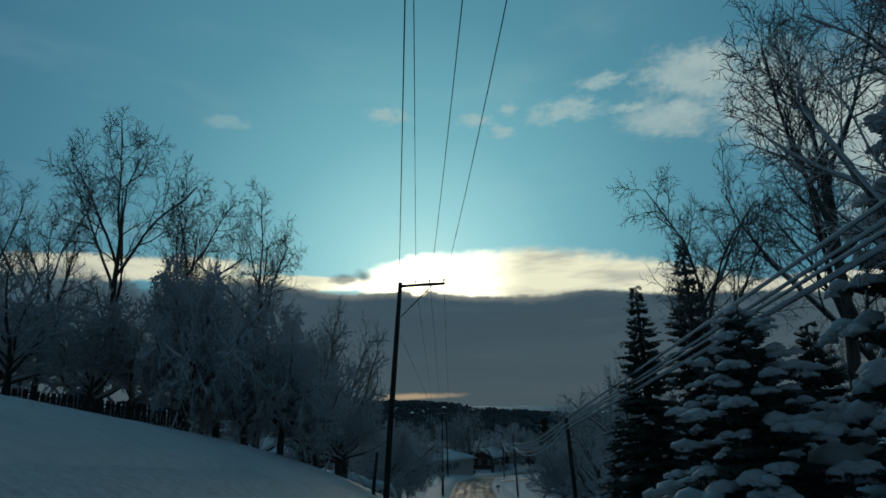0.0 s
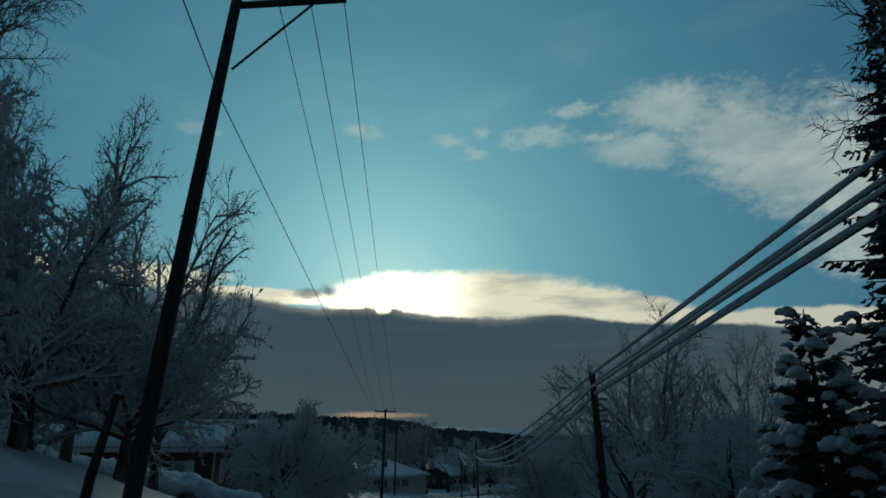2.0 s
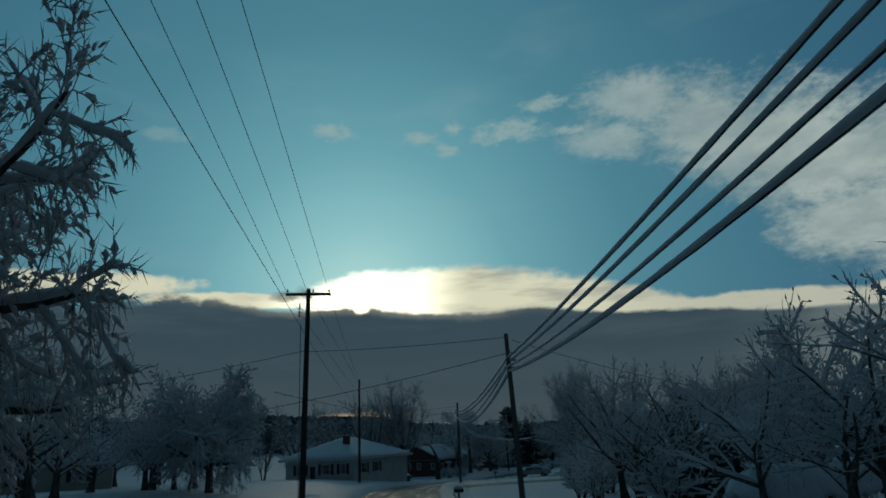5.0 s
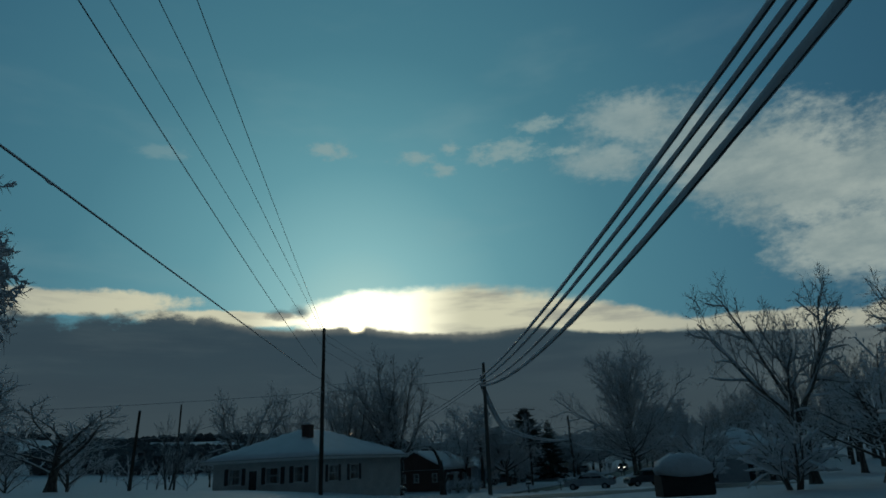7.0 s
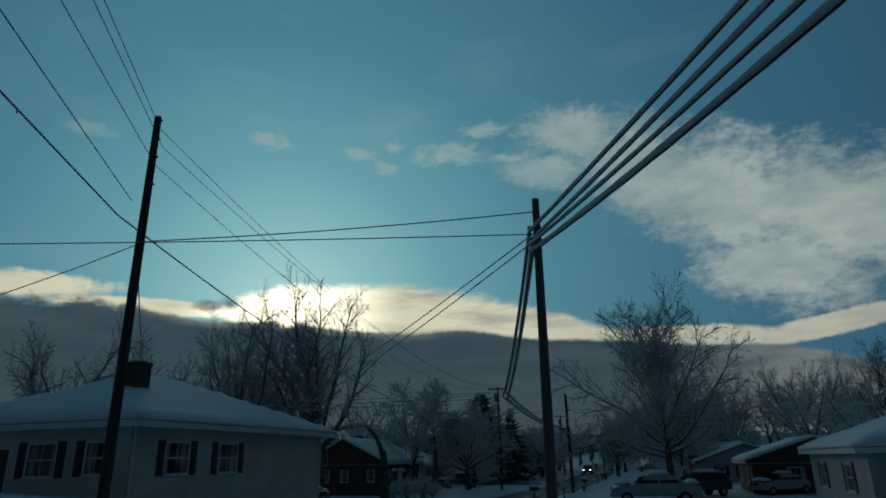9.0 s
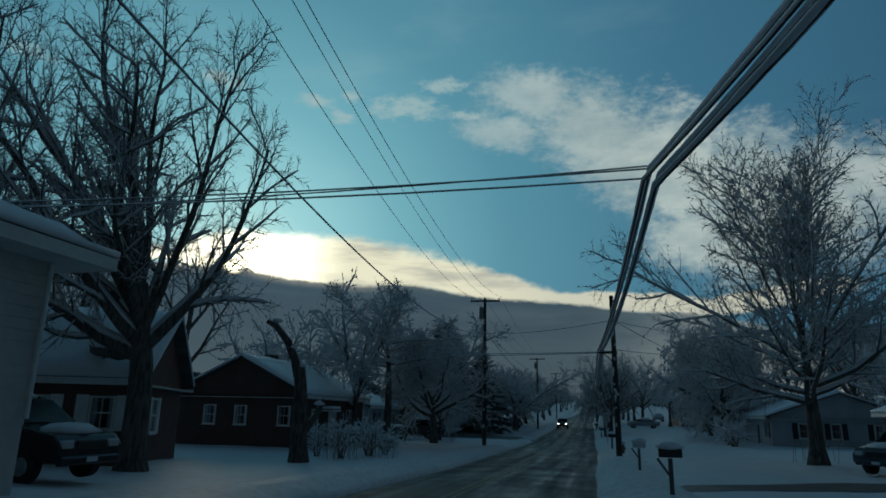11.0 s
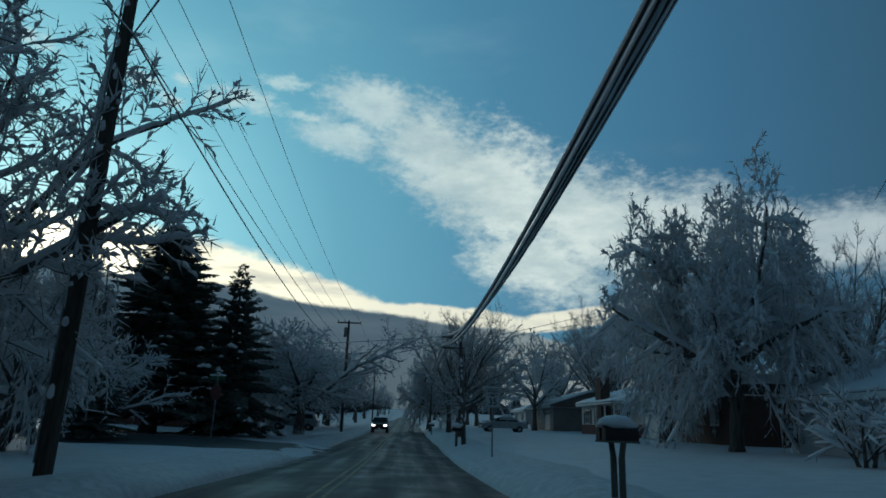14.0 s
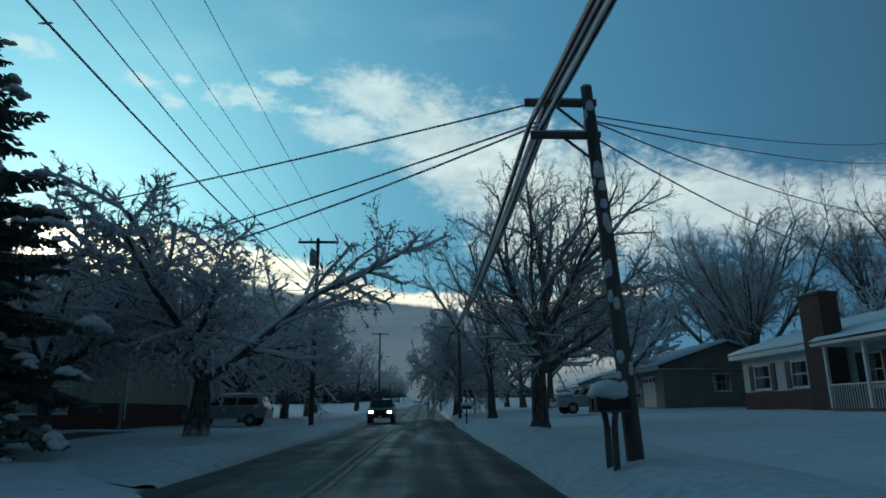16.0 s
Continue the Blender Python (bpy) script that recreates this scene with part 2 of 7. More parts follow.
def make_asphalt():
    """Wet asphalt: dark tracks, slush between them, tan patches of salt and melt."""
    m, t, s = material("wet_asphalt")
    uv = t.nodes.new("ShaderNodeUVMap").outputs[0]
    sep = t.nodes.new("ShaderNodeSeparateXYZ")
    t.links.new(uv, sep.inputs[0])
    across, along = Val(t, sep.outputs[0]), Val(t, sep.outputs[1])
    wav = noise_val(t, 0.06, 2, vec=uv, squash=(0.0, 1.0, 0.0))
    streak, patch, fine = noise_val(t, 1.0, 5, vec=uv, squash=(1.6, 0.10, 1)), noise_val(t, 0.5, 5, vec=uv), noise_val(t, 16, 4, vec=uv)
    off = across + (wav - 0.5) * 0.5
    tracks = None
    for c in (-2.5, -0.85, 0.75, 2.35, 3.35):
        d = (off - c).op("ABSOLUTE").step(0.42, 0.12)
        tracks = d if tracks is None else tracks.most(d)
    slush = (streak * 0.7 + patch * 0.5).step(0.50, 0.78) * (tracks * -0.75 + 1.0)
    rim = (across - 0.25).op("ABSOLUTE").step(3.15, 3.7)
    c = mix_color(t, fine.step(0.3, 0.7), (0.030, 0.031, 0.033), (0.062, 0.060, 0.058))
    c = mix_color(t, (patch * 0.6 + streak * 0.4).step(0.42, 0.66) * 0.45, c, (0.085, 0.078, 0.066))
    c = mix_color(t, slush * 0.34, c, (0.24, 0.23, 0.21))
    c = mix_color(t, tracks * 0.7, c, (0.020, 0.021, 0.023))
    c = mix_color(t, (rim * (patch + 0.25)).step(0.35, 0.8) * 0.7, c, (0.55, 0.56, 0.58))
    t.links.new(c, s.inputs["Base Color"])
    set_rough(s, 0.4, 0.0, 0.32)
    r = (patch * 0.5 + streak * 0.5).step(0.35, 0.65) * 0.28 + 0.36 + slush * 0.25 + tracks * 0.10
    t.links.new(r.sock, s.inputs["Roughness"])
    bump(t, s, fine * 0.7 + streak * 0.3, 0.35, 0.012)
    return m


def make_brick(name, a, b, mortar):
    m, t, s = material(name)
    set_rough(s, 0.85, 0, 0.3)
    tex, coord = t.nodes.new("ShaderNodeTexBrick"), t.nodes.new("ShaderNodeTexCoord")
    sep, comb = t.nodes.new("ShaderNodeSeparateXYZ"), t.nodes.new("ShaderNodeCombineXYZ")
    t.links.new(coord.outputs["Object"], sep.inputs[0])
    u = Val(t, sep.outputs[0]) + Val(t, sep.outputs[1])
    t.links.new(u.sock, comb.inputs[0])
    t.links.new(sep.outputs[2], comb.inputs[1])
    t.links.new(comb.outputs[0], tex.inputs["Vector"])
    tex.inputs["Color1"].default_value, tex.inputs["Color2"].default_value, tex.inputs["Mortar"].default_value = (*a, 1), (*b, 1), (*mortar, 1)
    for key, v in (("Scale", 1.0), ("Brick Width", 0.215), ("Row Height", 0.075), ("Mortar Size", 0.006)):
        tex.inputs[key].default_value = v
    stain = noise_val(t, 0.9, 5)
    t.links.new(mix_color(t, stain.step(0.35, 0.75) * 0.4, tex.outputs[0], tuple(v * 0.55 for v in a)), s.inputs["Base Color"])
    bump(t, s, Val(t, tex.outputs["Fac"]) * -1.0 + noise_val(t, 30, 3) * 0.3, 0.5, 0.01)
    return m


def make_glass(name="window_glass"):
    m, t, s = material(name)
    set_rough(s, 0.04)
    s.inputs["Base Color"].default_value = (0.75, 0.80, 0.82, 1)
    s.inputs["Transmission Weight"].default_value = 1.0
    return m


def make_lamp(name, color, power):
    m, t, s = material(name)
    s.inputs["Emission Color"].default_value = (*color, 1)
    s.inputs["Emission Strength"].default_value = power
    return m


SNOW = make_snow("snow")
SNOW_GROUND = make_snow("ground_snow", (0.70, 0.72, 0.755), 0.12, 0.9)
SNOW_BANK = make_snow("ploughed_snow", (0.68, 0.70, 0.735), 0.35, 2.2)
SNOW_ROOF = make_snow("roof_snow", (0.82, 0.84, 0.87), 0.0, 0.5)
BARK = make_bark("snowy_bark", (0.060, 0.054, 0.050), (0.16, 0.142, 0.125), 0.25, 0.80, 0.8)
BARK_FROST = make_bark("frosted_twig_bark", (0.066, 0.060, 0.055), (0.17, 0.152, 0.135), -0.35, 0.50, 0.8)
BARK_WHITE = make_bark("snow_laden_bark", (0.060, 0.055, 0.051), (0.14, 0.13, 0.12), -0.95, 0.05, 0.8)
BARK_DARK = make_bark("dark_bark", (0.055, 0.049, 0.044), (0.15, 0.13, 0.115), 0.30, 0.85, 0.7)
NEEDLES = mottled("fir_needles", (0.058, 0.074, 0.064), (0.150, 0.176, 0.152), 1.2, 0.7)
POLE_WOOD = mottled("creosoted_pole_wood", (0.030, 0.026, 0.023), (0.095, 0.080, 0.066), 1.5, 0.85, squash=(4, 4, 0.35), bumps=0.5)
POLE_GREY = mottled("weathered_pole_wood", (0.085, 0.080, 0.074), (0.17, 0.155, 0.14), 1.5, 0.85, squash=(4, 4, 0.35), bumps=0.5)
IRON = mottled("galvanised_steel", (0.20, 0.21, 0.22), (0.36, 0.37, 0.38), 4, 0.45, 0.8)
PORCELAIN = mottled("grey_porcelain", (0.10, 0.09, 0.085), (0.22, 0.20, 0.19), 6, 0.3)
TANK = mottled("grey_painted_tank", (0.16, 0.17, 0.18), (0.27, 0.28, 0.29), 2, 0.5, 0.2)
CABLE = mottled("black_cable_sheath", (0.012, 0.012, 0.013), (0.030, 0.030, 0.031), 6, 0.5)
WIRE = mottled("weathered_wire", (0.020, 0.021, 0.022), (0.050, 0.052, 0.055), 6, 0.55, 0.3)
ASPHALT = make_asphalt()
YELLOW = mottled("worn_yellow_paint", (0.10, 0.085, 0.05), (0.34, 0.28, 0.13), 2.2, 0.6, fine=5)
DRIVE = mottled("wet_driveway", (0.026, 0.027, 0.029), (0.080, 0.081, 0.083), 0.7, 0.55)
BRICK_RED = make_brick("red_brick", (0.17, 0.060, 0.045), (0.11, 0.040, 0.032), (0.20, 0.18, 0.165))
BRICK_DARK = make_brick("dark_brown_brick", (0.125, 0.064, 0.052), (0.080, 0.045, 0.038), (0.14, 0.125, 0.118))
SIDING_WHITE = mottled("white_vinyl_siding", (0.46, 0.45, 0.43), (0.60, 0.59, 0.565), 0.7, 0.55)
SIDING_GREY = mottled("blue_grey_siding", (0.31, 0.34, 0.37), (0.41, 0.44, 0.465), 0.7, 0.6)
SIDING_BROWN = mottled("grey_brown_siding", (0.185, 0.170, 0.155), (0.255, 0.235, 0.215), 0.7, 0.6)
SIDING_TAN = mottled("tan_siding", (0.36, 0.34, 0.28), (0.46, 0.43, 0.36), 0.7, 0.6)
TRIM_WHITE = mottled("white_trim_paint", (0.62, 0.62, 0.60), (0.76, 0.76, 0.74), 1.5, 0.5)
SHUTTER = mottled("black_shutter_paint", (0.016, 0.017, 0.019), (0.034, 0.035, 0.038), 3, 0.5)
DOOR_DARK = mottled("dark_door_paint", (0.030, 0.028, 0.030), (0.055, 0.050, 0.052), 3, 0.45)
SHINGLE = mottled("grey_shingles", (0.060, 0.060, 0.062), (0.13, 0.13, 0.13), 2, 0.9)
FENCE_WOOD = mottled("dark_fence_wood", (0.030, 0.027, 0.025), (0.075, 0.066, 0.058), 2, 0.85, squash=(3, 3, 0.5))
GLASS = make_glass()
RUBBER = mottled("tyre_rubber", (0.014, 0.014, 0.014), (0.030, 0.030, 0.030), 8, 0.8)
ALLOY = mottled("grey_alloy", (0.25, 0.25, 0.26), (0.42, 0.42, 0.43), 6, 0.35, 0.9)
PAINT_BLACK = mottled("black_car_paint", (0.010, 0.010, 0.012), (0.020, 0.020, 0.023), 2, 0.25)
PAINT_SILVER = mottled("silver_car_paint", (0.28, 0.30, 0.32), (0.38, 0.40, 0.42), 2, 0.3, 0.6)
PAINT_GREY = mottled("dark_grey_car_paint", (0.05, 0.055, 0.06), (0.085, 0.09, 0.10), 2, 0.3, 0.5)
PAINT_RED = mottled("dark_red_paint", (0.10, 0.020, 0.018), (0.16, 0.035, 0.030), 2, 0.4)
CAR_GLASS = mottled("dark_car_glass", (0.012, 0.014, 0.016), (0.022, 0.024, 0.026), 3, 0.06, spec=0.6)
HEADLAMP = make_lamp("lit_headlamp", (1.0, 0.95, 0.85), 4.5)
LENS = mottled("lamp_lens", (0.35, 0.36, 0.37), (0.5, 0.5, 0.5), 6, 0.12)
RED_LENS = mottled("red_lamp_lens", (0.16, 0.012, 0.012), (0.24, 0.02, 0.02), 6, 0.15)
SIGN_WHITE = mottled("white_sign_sheeting", (0.50, 0.52, 0.54), (0.62, 0.64, 0.66), 2, 0.4)
SIGN_BLACK = mottled("black_sign_ink", (0.012, 0.012, 0.012), (0.022, 0.022, 0.022), 6, 0.5)
SIGN_GREEN = mottled("green_sign_sheeting", (0.02, 0.09, 0.05), (0.035, 0.13, 0.075), 3, 0.4)
MB_BLACK = mottled("black_mailbox_paint", (0.012, 0.012, 0.013), (0.030, 0.030, 0.032), 5, 0.45)
HYDRANT = mottled("hydrant_paint", (0.10, 0.09, 0.08), (0.22, 0.20, 0.17), 6, 0.6)
# far woods: distance haze is put into the colour as a paler, bluer tone
WOODS_HAZED = mottled("haze_tinted_winter_woods", (0.055, 0.063, 0.068), (0.12, 0.135, 0.145), 0.12, 0.95, fine=9)
DRY = mottled("dry_grass_stalks", (0.16, 0.13, 0.09), (0.30, 0.25, 0.17), 5, 0.9)


# ---------- building helpers ----------
def mesh_of(name, verts, faces, mats, smooth=False):
    me = bpy.data.meshes.new(name)
    me.from_pydata([tuple(map(float, v)) for v in verts], [], [tuple(map(int, f)) for f in faces])
    for m in mats if isinstance(mats, (list, tuple)) else [mats]:
        me.materials.append(m)
    if smooth:
        me.shade_smooth()
    return me


def part(name, shape, mat, parent, label="", smooth=False):
    """Links a bmesh, or (verts, faces), as one mesh under a thing or a part."""
    if isinstance(shape, tuple):
        me = mesh_of(name, shape[0], shape[1], mat, smooth)
    else:
        me = bpy.data.meshes.new(name)
        shape.to_mesh(me)
        shape.free()
        me.materials.append(mat)
        if smooth:
            me.shade_smooth()
    ob = new(name, me)
    if parent is not None:
        ob.parent = parent
    if label:
        tagged(ob, label)
    return ob


def thing(name, m, label, category, group="", kind=""):
    ob = new(name)
    ob.empty_display_size = 0.2
    ob.matrix_basis = m
    return tagged(ob, label, category, group, kind)


def box(bm, x0, x1, y0, y1, z0, z1, bevel=0.0, m=None):
    """A box between two corners, with bevelled edges, into bm."""
    made = bmesh.ops.create_cube(bm, size=1.0)["verts"]
    t = Matrix.Translation(((x0 + x1) / 2, (y0 + y1) / 2, (z0 + z1) / 2)) @ Matrix.Diagonal((x1 - x0, y1 - y0, z1 - z0, 1))
    bmesh.ops.transform(bm, matrix=(m @ t) if m is not None else t, verts=made)
    if bevel:
        edges = list({e for v in made for e in v.link_edges})
        bmesh.ops.bevel(bm, geom=edges, offset=bevel, segments=1, affect="EDGES", profile=0.5)
    return bm


def boxes(rows, bevel=0.0):
    bm = bmesh.new()
    for r in rows:
        box(bm, *r, bevel=bevel)
    return bm


def rod(bm, a, b, r0, r1=None, sides=8, caps=True):
    """A tapered round bar from a to b, into bm."""
    a, b = Vector(a), Vector(b)
    d = b - a
    made = bmesh.ops.create_cone(bm, cap_ends=caps, segments=sides, radius1=r0, radius2=r0 if r1 is None else r1, depth=d.length)["verts"]
    bmesh.ops.transform(bm, matrix=Matrix.Translation((a + b) / 2) @ d.to_track_quat("Z", "Y").to_matrix().to_4x4(), verts=made)
    return bm


def rods(rows, sides=8):
    bm = bmesh.new()
    for r in rows:
        rod(bm, *r, sides=sides)
    return bm


def prism(bm, outline, y0, y1, bevel=0.0):
    """An outline in x and z, pushed from y0 to y1, into bm."""
    front, back = [bm.verts.new((x, y0, z)) for x, z in outline], [bm.verts.new((x, y1, z)) for x, z in outline]
    n = len(outline)
    faces = [bm.faces.new(front), bm.faces.new(back[::-1])]
    faces += [bm.faces.new((front[k], back[k], back[(k + 1) % n], front[(k + 1) % n])) for k in range(n)]
    bmesh.ops.recalc_face_normals(bm, faces=faces)
    if bevel:
        bmesh.ops.bevel(bm, geom=list({e for f in faces for e in f.edges}), offset=bevel, segments=2, affect="EDGES", profile=0.6)
    return bm


def tube(points, radii, sides, verts, faces, flat=1.0):
    """A tube along points, appended to verts and faces (lists)."""
    pts = np.asarray(points, float)
    tang = np.gradient(pts, axis=0)
    tang /= np.linalg.norm(tang, axis=1, keepdims=True) + 1e-9
    up = np.array((0.0, 0.0, 1.0)) if abs(tang[0][2]) < 0.9 else np.array((1.0, 0.0, 0.0))
    side = np.cross(tang, up)
    side /= np.linalg.norm(side, axis=1, keepdims=True) + 1e-9
    over = np.cross(side, tang)
    ang = np.arange(sides) * 2 * np.pi / sides + np.pi / 2
    ring = side[:, None] * np.cos(ang)[None, :, None] + over[:, None] * (np.sin(ang) * flat)[None, :, None]
    v = pts[:, None] + ring * np.asarray(radii, float)[:, None, None]
    base, n = len(verts), len(pts)
    verts.extend(map(tuple, v.reshape(-1, 3)))
    for i in range(n - 1):
        for k in range(sides):
            a, b = base + i * sides + k, base + i * sides + (k + 1) % sides
            faces.append((a, b, b + sides, a + sides))


def twig(points, radii, verts, faces):
    """A three-sided twig that ends in a point."""
    d = (points[-1] - points[0]).normalized()
    side = d.cross(Vector((0, 0, 1)) if abs(d.z) < 0.9 else Vector((1, 0, 0))).normalized()
    over = side.cross(d)
    base = len(verts)
    for p, r in zip(points[:-1], radii[:-1]):
        for c, s in ((0.0, 1.0), (-0.87, -0.5), (0.87, -0.5)):
            verts.append(tuple(p + side * (c * r) + over * (s * r)))
    verts.append(tuple(points[-1]))
    n = len(points) - 1
    for i in range(n - 1):
        for k in range(3):
            a, b = base + i * 3 + k, base + i * 3 + (k + 1) % 3
            faces.append((a, b, b + 3, a + 3))
    for k in range(3):
        faces.append((base + (n - 1) * 3 + k, base + (n - 1) * 3 + (k + 1) % 3, base + n * 3))


def wave(x, y, scale, seed=0.0):
    return noise.noise(Vector((x * scale, y * scale, seed)))


# ---------- the road's line and the lie of the land ----------
LANE = [(-8.0, -75.0, 9.0), (-3.5, -35.0, 4.2), (0.0, 0.0, 0.0), (0.8, 10.7, -1.2), (1.6, 22.1, -2.15), (2.5, 35.1, -3.4), (2.85, 48.6, -4.9), (3.2, 63.2, -6.4),
        (3.7, 81.0, -7.9), (4.15, 99.6, -8.95), (4.5, 113.0, -9.25), (5.1, 128.0, -9.55), (6.6, 141.8, -9.95), (8.9, 151.5, -10.4), (11.15, 158.0, -10.8),
        (13.6, 164.1, -11.15), (16.55, 170.1, -11.43), (19.85, 175.9, -11.6), (23.3, 181.8, -11.7), (30.2, 194.0, -11.8), (40.8, 213.3, -12.0),
        (60.1, 248.3, -11.6), (100.0, 320.8, -9.9), (175.0, 457.0, -6.2), (420.0, 902.0, 8.0)]
CAM_UP, CAM_RIGHT = 1.3, 1.45        # the lens over the road, and to the right of its middle


def road_line():
    p = np.array(LANE)
    s = np.r_[0, np.cumsum(np.linalg.norm(np.diff(p[:, :2], axis=0), axis=1))]
    at = np.arange(0, s[-1], 1.0)
    q = np.stack([np.interp(at, s, p[:, k]) for k in range(3)], 1)
    kernel = np.exp(-0.5 * (np.arange(-12, 13) / 5.0) ** 2)
    kernel /= kernel.sum()
    q = np.stack([np.convolve(np.pad(q[:, k], 12, mode="reflect", reflect_type="odd"), kernel, "valid") for k in range(3)], 1)
    d = np.gradient(q[:, :2], axis=0)
    d /= np.linalg.norm(d, axis=1, keepdims=True)
    right = np.stack([d[:, 1], -d[:, 0]], 1)
    q[:, :2] -= right * CAM_RIGHT
    q[:, 2] -= CAM_UP
    return q, right


ROAD, ROAD_RIGHT = road_line()
LEFT_EDGE, RIGHT_EDGE, MIDDLE = 3.2, 3.7, -0.22   # the edges of the cleared road, and the painted line, from its middle


def road_at(x, y):
    """Station and offset to the right of the road's middle."""
    d = (ROAD[:, 0] - x) ** 2 + (ROAD[:, 1] - y) ** 2
    k = int(d.argmin())
    return k, float((x - ROAD[k, 0]) * ROAD_RIGHT[k, 0] + (y - ROAD[k, 1]) * ROAD_RIGHT[k, 1])


LEFT_RISE = [(-80, 4.6), (10, 4.9), (32, 4.8), (44, 3.8), (54, 2.2), (75, 1.9), (100, 1.8), (130, 1.6), (150, 1.4), (158, 0.9), (166, 0.3), (178, 0.15), (205, 0.2), (1000, 0.2)]
RIGHT_RISE = [(-80, -0.8), (0, -1.2), (43, -1.6), (72, -0.8), (100, 0.0), (140, 0.15), (165, 0.45), (195, 0.5), (212, 0.9), (1000, 0.9)]


def land(x, y):
    """Height of the snow (the road's bed where the road runs)."""
    k, u = road_at(x, y)
    base, yy = ROAD[k, 2], ROAD[k, 1]
    out = max(0.0, -u - LEFT_EDGE, u - RIGHT_EDGE)
    rise = np.interp(yy, *zip(*(LEFT_RISE if u < 0 else RIGHT_RISE)))
    z = base + rise * (1 - math.exp(-out / 6.0))
    if u < 0:
        z += min(out, 30) * 0.05 * max(0.0, 1 - max(yy, 0) / 62)
    z += 0.16 * min(1.0, out / 0.8) + 0.10 * min(1.0, out / 4) * (wave(x, y, 0.16) + 0.5 * wave(x, y, 0.45, 3.0))
    far = max(0.0, out - 60)
    if far:
        lift = min(1.0, far / 700)
        z = z * (1 - min(1.0, far / 250)) + (-11.0) * min(1.0, far / 250)
        z += lift * lift * (62 + 20 * wave(x, y, 0.0016, 7.0) + 10 * wave(x, y, 0.005, 2.0))
    if out == 0:
        z -= 0.12
    return z


def axis_steps(lo, hi, step, far, grow=1.22):
    mid = list(np.arange(lo, hi + step / 2, step))
    a, d = [], step
    while (a[-1] if a else mid[-1]) < far:
        d *= grow
        a.append((a[-1] if a else mid[-1]) + d)
    b, d = [], step
    while (b[-1] if b else mid[0]) > -far:
        d *= grow
        b.append((b[-1] if b else mid[0]) - d)
    return b[::-1] + mid + a


def make_ground():
    xs, ys = axis_steps(-34, 84, 1.6, 2600), axis_steps(-20, 300, 1.6, 2600)
    verts = []
    for y in ys:
        for x in xs:
            k, u = road_at(x, y)
            close = max(-u - LEFT_EDGE, u - RIGHT_EDGE) < 2.0       # under the banks and the road
            verts.append((x, y, min(land(x, y), ROAD[k, 2] - 0.16) if close and not (-9 < u < 0 and 297 < k < 310) else land(x, y)))
    n = len(xs)
    faces = [(j * n + i, j * n + i + 1, (j + 1) * n + i + 1, (j + 1) * n + i) for j in range(len(ys) - 1) for i in range(n - 1)]
    ob = new("ground", mesh_of("ground", verts, faces, SNOW_GROUND, True))
    tagged(ob, "deep untrodden snow over lawns and fields", "ground", kind="structure")


def strip(name, k0, k1, offsets, heights, mat, step=2, uv=False, smooth=True, rough=0.0, seed=0.0):
    """A ribbon along the road: points at offsets from its middle, heights over its surface."""
    ks = list(range(k0, k1, step))
    verts = []
    for k in ks:
        for u, h in zip(offsets, heights):
            x, y = ROAD[k, 0] + ROAD_RIGHT[k, 0] * u, ROAD[k, 1] + ROAD_RIGHT[k, 1] * u
            verts.append((x, y, ROAD[k, 2] + h + (rough * wave(x, y, 0.9, seed) if rough else 0.0)))
    n = len(offsets)
    faces = [(j * n + i, j * n + i + 1, (j + 1) * n + i + 1, (j + 1) * n + i) for j in range(len(ks) - 1) for i in range(n - 1)]
    me = mesh_of(name, verts, faces, mat, smooth)
    if uv:
        layer = me.uv_layers.new(name="UVMap")
        for loop in me.loops:
            j, i = divmod(loop.vertex_index, n)
            layer.data[loop.index].uv = (offsets[i], ks[j])
    return new(name, me)


def make_road():
    us = [-3.6, -3.0, -2.2, -1.2, -0.2, 0.9, 2.1, 3.2, 4.1]
    hs = [-0.05, -0.03, 0.0, 0.03, 0.04, 0.03, 0.0, -0.03, -0.05]
    road = strip("road", 20, 760, us, hs, ASPHALT, uv=True)
    tagged(road, "wet asphalt road with slush between the wheel tracks", "road", kind="structure")
    for u in (MIDDLE - 0.17, MIDDLE + 0.07):
        line = strip("centre_line", 20, 520, [u, u + 0.10], [0.052, 0.052], YELLOW)
        tagged(line, "worn yellow centre line on wet asphalt", "road marking", kind="structure")


